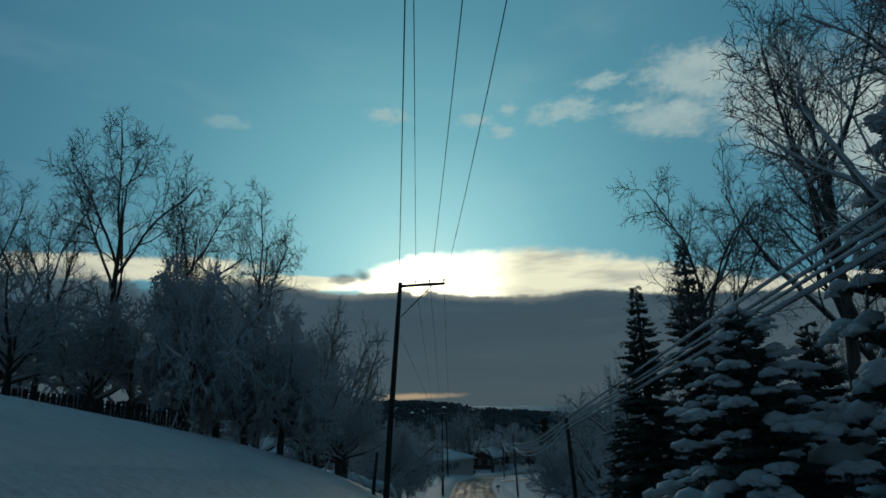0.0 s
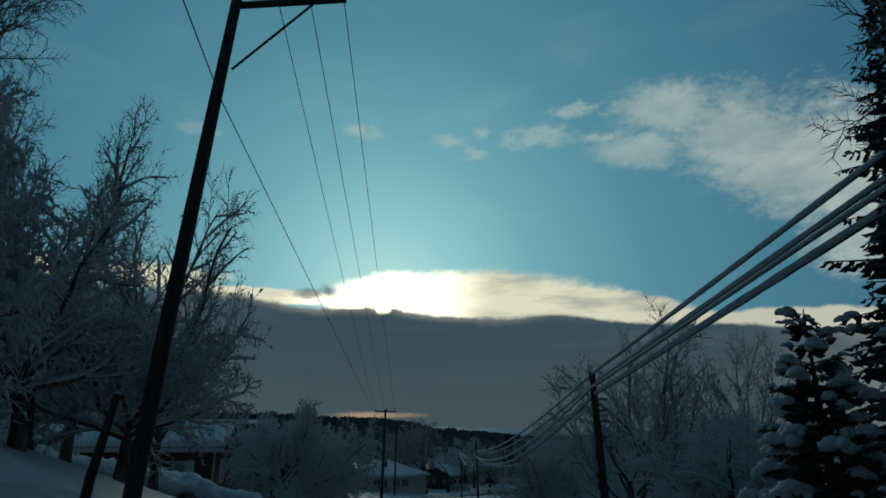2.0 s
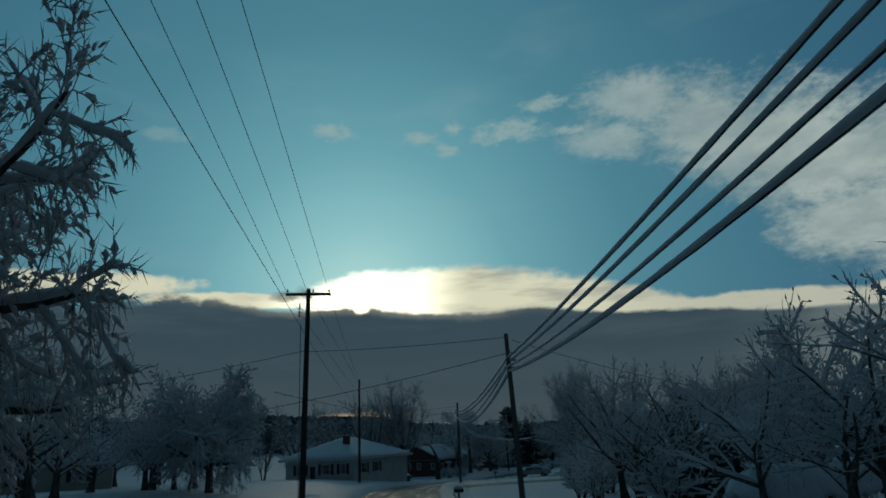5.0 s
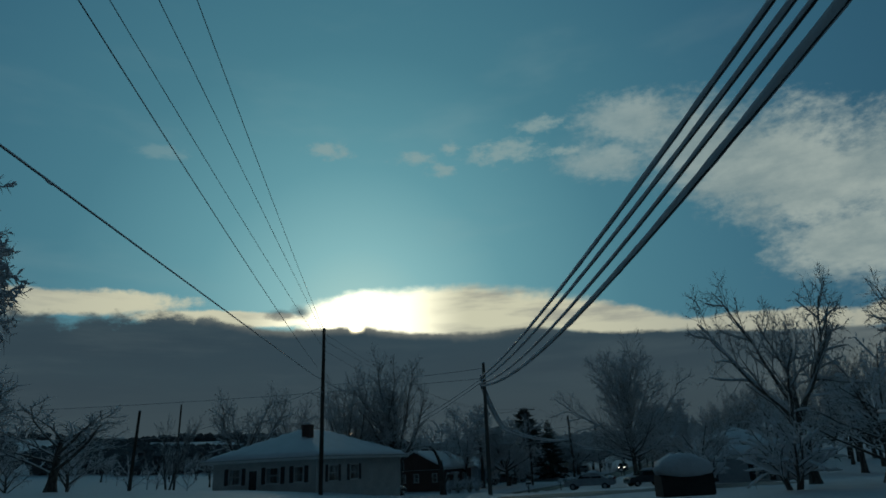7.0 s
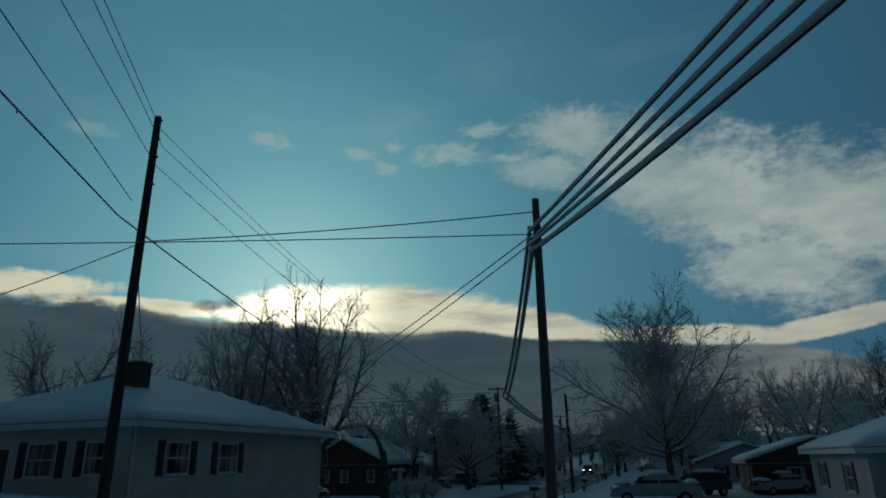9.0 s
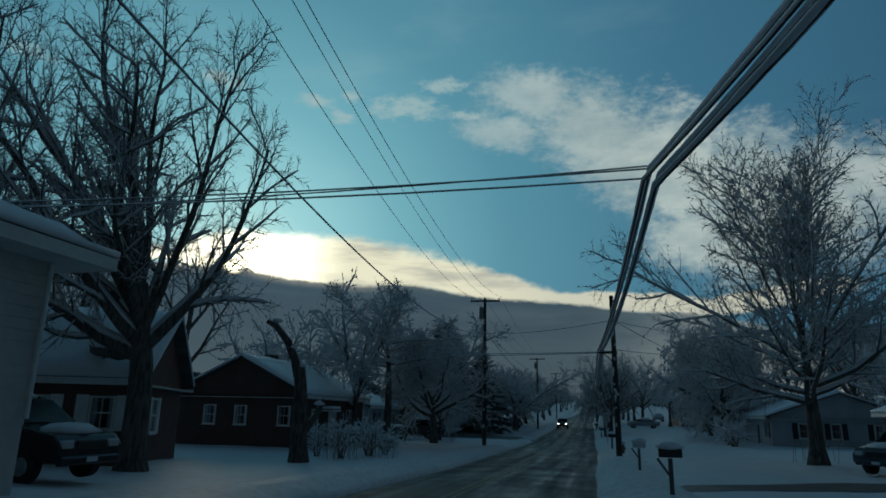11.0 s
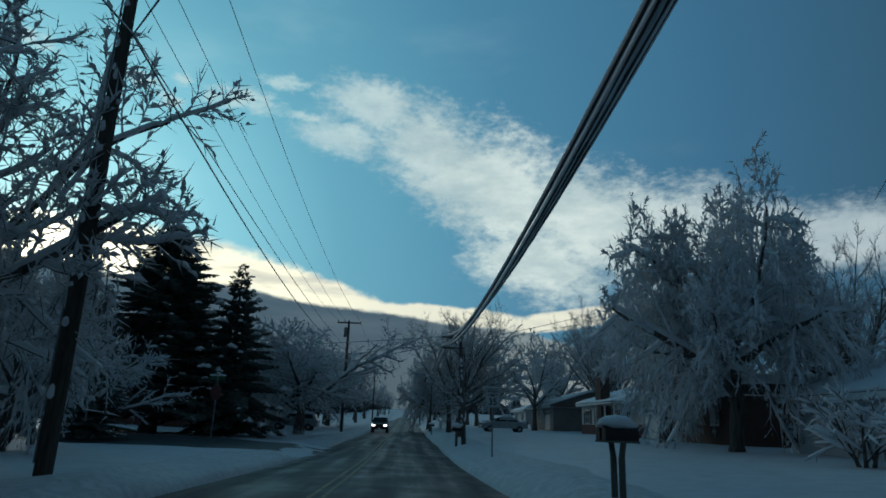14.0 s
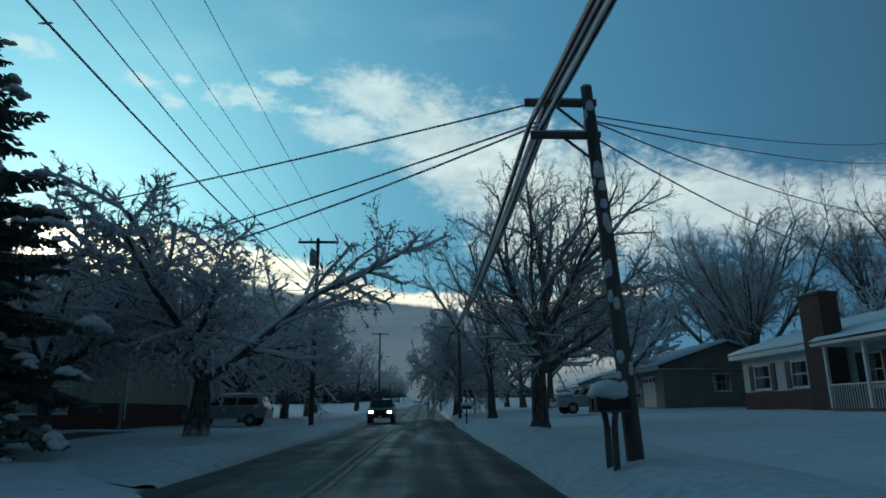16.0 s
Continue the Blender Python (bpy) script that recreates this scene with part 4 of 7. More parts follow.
def make_poles():
    make_pole(-3.35, 34.4, 7.55, land(-3.35, 34.4), (0.95, 0.1), 0.16, [(7.40, -8, -0.05, 2.45, 1.75, (0.85, 1.6, 2.4))],
              "leaning dark wooden utility pole with a one-sided braced crossarm")
    make_pole(*POLE_B, 1.8, land(*POLE_B), (0.25, 0), 0.16, [(1.55, 5, -1.2, 1.2, 0, (-1.1, 0.25, 1.1))],
              "tall wooden utility pole with a crossarm and fuse gear", "gear")
    make_pole(*POLE_C, 1.40, land(*POLE_C), (0.12, 0), 0.16, (), "tall bare wooden utility pole with insulators up one side", "stubs")
    make_pole(*POLE_D, -1.05, land(*POLE_D), (0.0, 0), 0.16, [(-1.25, -28, -1.25, 1.25, 0, (-1.15, -0.45, 1.15))],
              "wooden utility pole with a crossarm and hanging fuse gear", "gear tank plastered")
    make_pole(*POLE_E, -1.3, land(*POLE_E), (0, 0), 0.15, [(-1.5, -28, -1.25, 1.25, 0, (-1.15, -0.45, 1.15))],
              "wooden utility pole with a crossarm behind snowy trees", "gear tank")
    far = (82.0, 301.5)
    make_pole(*far, -0.2, land(*far), (0, 0), 0.15, [(-0.4, -28, -1.25, 1.25, 0, (-1.15, -0.45, 1.15))], "distant wooden utility pole with a crossarm")
    make_pole(*RIGHT_POLES[0], 0.25, land(*RIGHT_POLES[0]) - 0.2, (-0.25, 0), 0.15, (), "dark wooden pole that carries snow-laden cables", "clamps")
    make_pole(*RIGHT_POLES[1], -1.6, land(*RIGHT_POLES[1]), (-0.2, 0), 0.14, (), "grey wooden pole that carries snow-laden cables", "clamps", wood=POLE_GREY)
    make_pole(*RIGHT_POLES[2], -2.1, land(*RIGHT_POLES[2]), (0.1, 0), 0.15, (), "grey wooden pole that carries snow-laden cables", "clamps", wood=POLE_GREY)
    make_pole(*RIGHT_POLES[3], -3.4, land(*RIGHT_POLES[3]), (-0.1, 0), 0.17, [(-6.75, -28, -0.95, 0.2, -0.62, ())],
              "dark wooden pole with a short cable bracket and plastered snow", "clamps plastered")
    make_pole(*RIGHT_POLES[4], -6.15, land(*RIGHT_POLES[4]), (-0.36, 0.2), 0.15, [(-6.4, -28, -1.15, 0.2, -0.6, ()), (-7.05, -28, -1.1, 0.2, -0.5, ())],
              "grey wooden pole with two cable brackets beside the road", "plastered", wood=POLE_GREY)
    for x, y, t in ((67.5, 256.0, -5.3), (86.0, 290.5, -5.0), (104.5, 325.0, -4.8), (123.0, 360.0, -4.4)):
        make_pole(x, y, t, land(x, y), (0, 0), 0.14, [(t - 0.6, -28, -0.9, 0.1, -0.5, ())], "distant grey wooden pole beside the road", wood=POLE_GREY)
    make_pole(-15.8, 150.0, -3.7, land(-15.8, 150.0), (0.25, 0), 0.14, (), "short dark wooden pole beyond a lawn")
    make_pole(-12.9, 151.5, -3.2, land(-12.9, 151.5), (0.1, 0), 0.09, (), "thin dark service pole beyond a lawn")
    make_pole(-3.9, 33.9, -1.2, land(-3.9, 33.9), (0.2, 0.4), 0.09, (), "short dark wooden stub post beside a leaning pole")


def make_lines():
    g = "overhead power wires"
    lab = "thin dark overhead power wire"
    zero = [(0.70, -12, 8.69), (1.58, -12, 8.01), (2.24, -12, 7.54)]
    a = [(-1.55, 34.5, 7.64), (-0.78, 34.4, 7.46), (-0.02, 34.3, 7.45)]
    b = [(-2.20, 97.5, 1.78), (-1.15, 97.6, 1.88), (0.01, 97.6, 1.85)]
    c = [(-0.40, 144.3, -0.35), (-0.25, 144.3, 0.30), (-0.40, 144.3, 0.95)]
    d = [(26.35, 202.6, -0.92), (27.05, 202.3, -0.70), (28.30, 201.5, -0.85)]
    e = [(52.96, 251.6, -1.18), (53.64, 251.3, -1.18), (55.05, 250.5, -1.18)]
    f = [(81.0, 302.1, -0.1), (81.6, 301.8, -0.1), (83.0, 301.0, -0.1)]
    for k in range(3):
        make_line("power_wire", [zero[k], a[k], b[k], c[k], d[k], e[k], f[k]], (0.75, (0.22, 0.04, 0.02)[k], (0.30, 0.05, 0.35)[k], (2.45, 2.15, 2.80)[k], (1.0, 0.75, 1.08)[k], 0.9),
                  0.0105, lab, "wire", g)
    low = [(1.19, -12, 7.0), (-2.60, 34.8, 5.07), (-1.10, 97.5, -0.73), (-0.95, 144.3, -1.6)]
    make_line("neutral_wire", low, (0.55, 0.03, 0.30), 0.011, "dark neutral wire furred with snow", "wire", g, snow=0.005)
    low = [(-2.65, 97.5, -3.56), (-1.3, 144.3, -2.1), (27.25, 201.8, -3.87), (53.64, 250.7, -4.31), (81.8, 301.2, -3.1)]
    make_line("neutral_wire", low, (0.02, 2.95, 1.27, 1.1), 0.015, "dark neutral wire furred with snow", "wire", g, snow=0.016, knots=True)
    low2 = [(26.95, 201.9, -3.39), (53.42, 250.7, -3.87), (81.8, 301.2, -2.5)]
    make_line("power_wire", low2, (0.49, 1.1), 0.014, lab, "wire", g, snow=0.006)
    # snow-laden telephone cables down the other side
    r = RIGHT_POLES
    arms4, arms5 = (28.65, 186.0), (47.92, 221.7)
    k_ = "snow-laden cables"
    lab = "thick black telephone cable under a sleeve of snow"
    for n, (z0, z1, z2, z3, zj, z4, z5, dx, snow, sg) in enumerate((
            (6.2, 0.15, -2.75, -3.15, -5.70, -6.50, -6.95, 0.0, 0.050, 0.7), (5.9, -0.10, -2.90, -3.35, -5.80, -6.55, -6.30, 0.10, 0.045, 0.8),
            (5.6, -0.32, -3.20, -3.60, -5.95, -6.60, -6.98, -0.08, 0.040, 1.2), (5.4, -0.52, -3.40, -3.75, -6.05, -6.62, -6.33, 0.05, 0.065, 1.35))):
        stops = [(8.8 + dx, -9.0, z0), (r[0][0] - 0.25 + dx, r[0][1], z1), (r[1][0] - 0.2 + dx, r[1][1], z2), (r[2][0] - 0.15 + dx, r[2][1], z3),
                 (16.04 + dx * 2, 161.8, zj), (arms4[0] + dx * 2, arms4[1], z4), (arms5[0] + dx * 3.6, arms5[1], z5), (66.9 + dx, 256.2, -5.9), (85.4 + dx, 290.7, -5.6), (103.9, 325.2, -5.4), (122.4, 360.2, -5.0)]
        make_line("telephone_cable", stops, (0.1, sg, sg, 0.5, 0.45, 1.2, 0.7, 0.7, 0.7, 0.7), 0.026 + 0.008 * (n == 3), lab, "cable", k_, CABLE, snow, n + 3)
    # service drops and street crossings
    g = "service drops"
    lab = "thin service wire furred with snow"
    for p, q, sag, snow in (
            ((9.0, 93.8, -1.75), (-1.1, 97.5, -1.55), 0.1, 0.010), ((8.95, 93.8, -2.5), (-28, 112.0, -5.0), 1.0, 0.016), ((-1.2, 97.5, -1.5), (-34, 104.0, -3.6), 0.8, 0.010),
            ((9.1, 93.8, -1.9), (31.0, 108.0, -4.6), 0.5, 0.008), ((-0.65, 144.4, -3.0), (-15.7, 150.0, -6.0), 0.6, 0.010), ((-0.6, 144.3, -3.1), (-1.8, 151.5, -5.4), 0.2, 0.014),
            ((11.0, 141.2, -2.5), (-0.6, 144.4, -2.9), 0.1, 0.012), ((11.0, 141.2, -3.2), (-40, 146.0, -3.6), 0.5, 0.008), ((11.0, 141.2, -3.4), (2.2, 168.0, -7.3), 0.3, 0.014), ((10.95, 141.2, -3.2), (1.7, 167.6, -7.1), 0.3, 0.014),
            ((16.0, 161.8, -5.7), (-2.0, 170.0, -5.9), 0.2, 0.012), ((16.0, 161.8, -5.9), (-2.0, 169.0, -6.3), 0.2, 0.014), ((16.2, 161.8, -5.6), (-2.0, 173.0, -5.2), 0.2, 0.010),
            ((29.3, 185.6, -4.85), (27.2, 201.9, -4.0), 0.25, 0.016), ((28.4, 186.0, -6.75), (17.6, 202.4, -5.9), 0.12, 0.018), ((28.4, 186.0, -6.8), (17.6, 202.5, -6.05), 0.14, 0.018),
            ((29.4, 185.6, -4.9), (49.0, 193.9, -8.9), 0.3, 0.016), ((29.4, 185.6, -6.6), (47.8, 195.1, -5.2), 0.3, 0.010), ((29.4, 185.6, -4.9), (51.5, 198.4, -3.3), 0.4, 0.008),
            ((48.0, 221.9, -6.35), (33.0, 242.5, -6.6), 0.25, 0.016), ((48.0, 221.9, -6.75), (36.0, 246.0, -7.6), 0.3, 0.016), ((48.1, 222.0, -6.75), (38.5, 240.0, -8.4), 0.4, 0.018),
            ((48.7, 221.3, -6.7), (84.0, 230.0, 3.9), 0.5, 0.010), ((48.7, 221.3, -6.8), (84.0, 230.2, 2.6), 0.5, 0.010), ((48.7, 221.3, -6.8), (79.0, 229.0, -1.9), 0.6, 0.010), ((48.7, 221.3, -7.1), (77.0, 229.7, -4.4), 0.7, 0.012),
            ((53.9, 250.8, -4.6), (30.0, 228.0, -8.6), 0.6, 0.020)):
        make_line("service_wire", [p, q], (sag,), 0.011, lab, "wire", g, snow=snow, rng_seed=int(abs(q[1]) * 7), knots=False)


# ---------- houses ----------
def wall_sheet(x0, x1, y0, y1, z0, z1, openings):
    """One wall as a single closed mesh with its openings cut through."""
    xs = sorted({x0, x1, *(min(max(v, x0), x1) for o in openings for v in o[:2])})
    zs = sorted({z0, z1, *(min(max(v, z0), z1) for o in openings for v in o[2:])})

    def solid(i, j):
        if not (0 <= i < len(xs) - 1 and 0 <= j < len(zs) - 1):
            return False
        cx, cz = (xs[i] + xs[i + 1]) / 2, (zs[j] + zs[j + 1]) / 2
        return not any(a < cx < b and lo < cz < hi for a, b, lo, hi in openings)

    verts, faces, at = [], [], {}

    def v(i, j, y):
        if (i, j, y) not in at:
            at[i, j, y] = len(verts)
            verts.append((xs[i], y, zs[j]))
        return at[i, j, y]

    for i in range(len(xs) - 1):
        for j in range(len(zs) - 1):
            if not solid(i, j):
                continue
            faces.append((v(i, j, y0), v(i + 1, j, y0), v(i + 1, j + 1, y0), v(i, j + 1, y0)))
            faces.append((v(i, j + 1, y1), v(i + 1, j + 1, y1), v(i + 1, j, y1), v(i, j, y1)))
            for di, dj, a, b in ((-1, 0, (i, j + 1), (i, j)), (1, 0, (i + 1, j), (i + 1, j + 1)), (0, -1, (i, j), (i + 1, j)), (0, 1, (i + 1, j + 1), (i, j + 1))):
                if not solid(i + di, j + dj):
                    faces.append((v(*a, y0), v(*a, y1), v(*b, y1), v(*b, y0)))
    return verts, faces


def wall_rows(length, height, openings):
    """Boxes (along, height) that leave the openings free. openings: x0, x1, z0, z1."""
    rows, x = [], 0.0
    for x0, x1, z0, z1 in sorted(openings):
        if x0 > x:
            rows.append((x, x0, 0.0, height))
        if z0 > 0:
            rows.append((x0, x1, 0.0, z0))
        if z1 < height:
            rows.append((x0, x1, z1, height))
        x = x1
    if x < length:
        rows.append((x, length, 0.0, height))
    return rows


def make_window(house, m, x0, x1, z0, z1, shutters, thick, bars=True, sill=True, shutter_mat=None):
    """A sash window in a wall whose outer face is y = 0 and whose inside is +y."""
    win = part("window", boxes([(x0, x0 + 0.07, -0.03, 0.07, z0, z1), (x1 - 0.07, x1, -0.03, 0.07, z0, z1), (x0 + 0.07, x1 - 0.07, -0.03, 0.07, z1 - 0.07, z1),
                                (x0 + 0.07, x1 - 0.07, -0.03, 0.07, z0, z0 + 0.07)], 0.008), TRIM_WHITE, house, "white-framed sash window")
    win.matrix_basis = m
    part("pane", boxes([(x0 + 0.06, x1 - 0.06, 0.030, 0.036, z0 + 0.06, z1 - 0.06)]), GLASS, win, "dark window glass")
    if bars:
        mid, half = (z0 + z1) / 2, (x0 + x1) / 2
        part("sash", boxes([(x0 + 0.06, x1 - 0.06, 0.0, 0.028, mid - 0.025, mid + 0.025), (half - 0.012, half + 0.012, 0.004, 0.026, z0 + 0.06, z1 - 0.06)]), TRIM_WHITE, win)
    if sill:
        part("sill", boxes([(x0 - 0.05, x1 + 0.05, -0.09, 0.0, z0 - 0.05, z0 - 0.003)], 0.01), TRIM_WHITE, win)
    part("curtain", boxes([(x0 + 0.04, x0 + (x1 - x0) * 0.27, 0.12, 0.14, z0, z1), (x1 - (x1 - x0) * 0.27, x1 - 0.04, 0.12, 0.14, z0, z1)]), TRIM_WHITE, win, "pale curtains behind the glass")
    if shutters:
        w = min(0.42, (x1 - x0) * 0.5)
        for a in (x0 - w - 0.02, x1 + 0.02):
            bm = boxes([(a, a + w, -0.035, -0.003, z0 - 0.03, z1 + 0.03)], 0.006)
            sh = part("shutter", bm, shutter_mat or SHUTTER, house, "panelled shutter")
            sh.matrix_basis = m
            part("panel", boxes([(a + 0.05, a + w - 0.05, -0.047, -0.0355, z0 + 0.05, z1 - 0.05)], 0.004), shutter_mat or SHUTTER, sh)
    return win


def make_roof(house, length, width, eave, over, pitch, hip, snow_t=0.22, gable_mat=None):
    """A gable or hip roof along x over a plan from (0, 0) to (length, width), with its snow."""
    rise = math.tan(radians(pitch)) * (width / 2 + over)
    x0, x1, y0, y1, ym = -over, length + over, -over, width + over, width / 2
    ridge = (x0 + (width / 2 + over), x1 - (width / 2 + over)) if hip else (x0, x1)

    def shell(z, grow_, thick, mat, name, label):
        a0, a1, b0, b1 = x0 - grow_, x1 + grow_, y0 - grow_, y1 + grow_
        r0, r1 = (ridge[0], ridge[1]) if hip else (a0, a1)
        bm = bmesh.new()
        nx, ny = max(6, int((a1 - a0) / 0.8)), max(8, int((b1 - b0) / 0.6))
        ny += ny % 2
        top, low = {}, {}
        for j in range(ny + 1):
            for i in range(nx + 1):
                x, y = a0 + (a1 - a0) * i / nx, b0 + (b1 - b0) * j / ny
                fy = 1 - abs(y - ym) / ((b1 - b0) / 2)
                h = fy
                if hip:
                    h = min(fy, (x - a0) / ((b1 - b0) / 2), (a1 - x) / ((b1 - b0) / 2))
                zz = z + rise * max(0.0, h)
                rim = min(i, nx - i, j, ny - j)
                t = thick
                if name == "roof_snow":
                    t = thick * (0.55 if rim == 0 else 1.0) + 0.05 * wave(x * 1.3, y * 1.3, 1.0, z) * (rim > 0)
                top[i, j] = bm.verts.new((x, y, zz + t))
                low[i, j] = bm.verts.new((x, y, zz))
        for j in range(ny):
            for i in range(nx):
                bm.faces.new((top[i, j], top[i + 1, j], top[i + 1, j + 1], top[i, j + 1]))
                bm.faces.new((low[i, j + 1], low[i + 1, j + 1], low[i + 1, j], low[i, j]))
        for i in range(nx):
            bm.faces.new((low[i, 0], low[i + 1, 0], top[i + 1, 0], top[i, 0]))
            bm.faces.new((low[i + 1, ny], low[i, ny], top[i, ny], top[i + 1, ny]))
        for j in range(ny):
            bm.faces.new((low[0, j + 1], low[0, j], top[0, j], top[0, j + 1]))
            bm.faces.new((low[nx, j], low[nx, j + 1], top[nx, j + 1], top[nx, j]))
        part(name, bm, mat, house, label, smooth=name == "roof_snow")

    shell(eave, 0.0, 0.10, SHINGLE, "roof", "grey shingled roof")
    shell(eave + 0.105, 0.03, snow_t, SNOW_ROOF, "roof_snow", "thick smooth blanket of snow")
    edges = [(x0, x1, y0 - 0.03, y0 - 0.002), (x0, x1, y1 + 0.002, y1 + 0.03)] + ([(x0 - 0.03, x0 - 0.002, y0, y1), (x1 + 0.002, x1 + 0.03, y0, y1)] if hip else [])
    for row in edges:
        part("fascia", boxes([(*row, eave - 0.14, eave + 0.08)]), TRIM_WHITE, house, "white eave board")
    part("soffit", boxes([(x0, x1, y0, y1, eave - 0.13, eave - 0.10)]), TRIM_WHITE, house)
    if not hip:
        z1 = rise * (width / 2) / (width / 2 + over)
        for xa, xb in ((0.0, 0.16), (length - 0.16, length)):
            bm = bmesh.new()
            tri = [(0.0, eave - 0.1), (width, eave - 0.1), (width, eave + rise - z1), (width / 2, eave + rise), (0.0, eave + rise - z1)]
            va, vb = [bm.verts.new((xa, y, z)) for y, z in tri], [bm.verts.new((xb, y, z)) for y, z in tri]
            fs = [bm.faces.new(va), bm.faces.new(vb[::-1])] + [bm.faces.new((va[k], vb[k], vb[(k + 1) % 5], va[(k + 1) % 5])) for k in range(5)]
            bmesh.ops.recalc_face_normals(bm, faces=fs)
            part("gable", bm, gable_mat, house)


def make_house(x, y, z, turn, length, width, eave, pitch, hip, wall, label, front=(), right=(), back=(), left=(), doors=(), over=0.45, shutters=True,
               chimney=None, snow_t=0.22, boards=False, band=None, gable_mat=None, group="houses", shutter_mat=None, foot=0.8):
    """A house over (0, 0) to (length, width); its front is y = 0. Windows are (middle, width, sill, head) along each wall."""
    house = thing("house", Matrix.Translation((x, y, z)) @ Matrix.Rotation(radians(turn), 4, "Z"), label, "house", group)
    t = 0.18
    sides = {"front": (Matrix(), length, front), "right": (Matrix.Translation((length, 0, 0)) @ Matrix.Rotation(radians(90), 4, "Z"), width, right),
             "back": (Matrix.Translation((length, width, 0)) @ Matrix.Rotation(radians(180), 4, "Z"), length, back),
             "left": (Matrix.Translation((0, width, 0)) @ Matrix.Rotation(radians(270), 4, "Z"), width, left)}
    for key, (m, ln, wins) in sides.items():
        holes = [(c - w / 2, c + w / 2, lo, hi) for c, w, lo, hi in wins]
        holes_d = [(c - w / 2, c + w / 2, 0.0, hi) for side_, c, w, hi, _ in doors if side_ == key]
        inset = t if key in ("right", "left") else 0.0
        w_ = part("wall", wall_sheet(inset, ln - inset, 0.0, t, -foot, eave, holes + holes_d), wall, house)
        w_.matrix_basis = m
        if boards and key in boards:
            h = 0.19
            for k in range(int(eave / h)):
                zlo = k * h
                for a, b, lo, hi in wall_rows(ln, eave, holes + holes_d):
                    if lo < zlo + h * 0.5 < hi:
                        bm = bmesh.new()
                        prism(bm, [(-0.026, zlo), (-0.004, zlo), (-0.004, min(zlo + h, hi)), (-0.010, min(zlo + h, hi))], a + 0.004, b - 0.004)
                        bo = part("siding_board", bm, wall, house)
                        bo.matrix_basis = m @ Matrix(((0, 1, 0, 0), (1, 0, 0, 0), (0, 0, 1, 0), (0, 0, 0, 1)))
        if band:
            bmat, top = band
            b_ = part("brick_skirt", wall_sheet(inset, ln - inset, -0.06, -0.003, -foot, top, holes + holes_d), bmat, house, "low brick facing")
            b_.matrix_basis = m
        for c, w, lo, hi in wins:
            make_window(house, m, c - w / 2, c + w / 2, lo, hi, shutters, t, shutter_mat=shutter_mat)
        for side_, c, w, hi, kind_ in doors:
            if side_ != key:
                continue
            if kind_ == "garage":
                d_ = part("garage_door", boxes([(c - w / 2, c + w / 2, 0.05, 0.10, 0.0, hi)]), TRIM_WHITE, house, "white panelled garage door")
                d_.matrix_basis = m
                for r in range(4):
                    for q in range(4):
                        part("panel", boxes([(c - w / 2 + w * (q + 0.08) / 4, c - w / 2 + w * (q + 0.92) / 4, 0.035, 0.0497, hi * (r + 0.1) / 4, hi * (r + 0.9) / 4)], 0.006), TRIM_WHITE, d_)
                for q in range(4):
                    part("pane", boxes([(c - w / 2 + w * (q + 0.2) / 4, c - w / 2 + w * (q + 0.8) / 4, 0.025, 0.034, hi * 0.80, hi * 0.93)], 0.004), CAR_GLASS, d_, "dark door light")
            else:
                d_ = part("door", boxes([(c - w / 2 + 0.06, c + w / 2 - 0.06, 0.05, 0.10, 0.0, hi - 0.06)], 0.008), DOOR_DARK if kind_ == "dark" else TRIM_WHITE, house, "panelled entrance door")
                d_.matrix_basis = m
                part("door_trim", boxes([(c - w / 2, c - w / 2 + 0.06, -0.02, 0.1, 0, hi), (c + w / 2 - 0.06, c + w / 2, -0.02, 0.1, 0, hi), (c - w / 2 + 0.06, c + w / 2 - 0.06, -0.02, 0.1, hi - 0.06, hi)]), TRIM_WHITE, d_)
                part("handle", rods([((c + w / 2 - 0.14, 0.05, 1.0), (c + w / 2 - 0.14, 0.0, 1.0), 0.022)]), IRON, d_)
    part("floor", boxes([(t, length - t, t, width - t, 0.0, 0.05)]), FENCE_WOOD, house)
    make_roof(house, length, width, eave, over, pitch, hip, snow_t, gable_mat or wall)
    for dx, dy in ((0.05, -0.09), (length - 0.05, -0.09)):
        part("downspout", rods([((dx, dy, 0.1), (dx, dy, eave - 0.15), 0.04)]), TRIM_WHITE, house, "white downspout")
    if chimney:
        cx, cy, w, d, z0, z1 = chimney
        c_ = part("chimney", boxes([(cx - w / 2, cx + w / 2, cy - d / 2, cy + d / 2, z0, z1), (cx - w / 2 - 0.04, cx + w / 2 + 0.04, cy - d / 2 - 0.04, cy + d / 2 + 0.04, z1 - 0.14, z1)], 0.01), BRICK_DARK, house, "dark brick chimney")
        v, f = [], []
        lump(v, f, (cx, cy, z1 + 0.02), w * 0.5, d * 0.5, 0.12, 0, random.Random(4), segs=10)
        part("snow_cap", (v, f), SNOW, c_, "cap of snow", smooth=True)
    return house


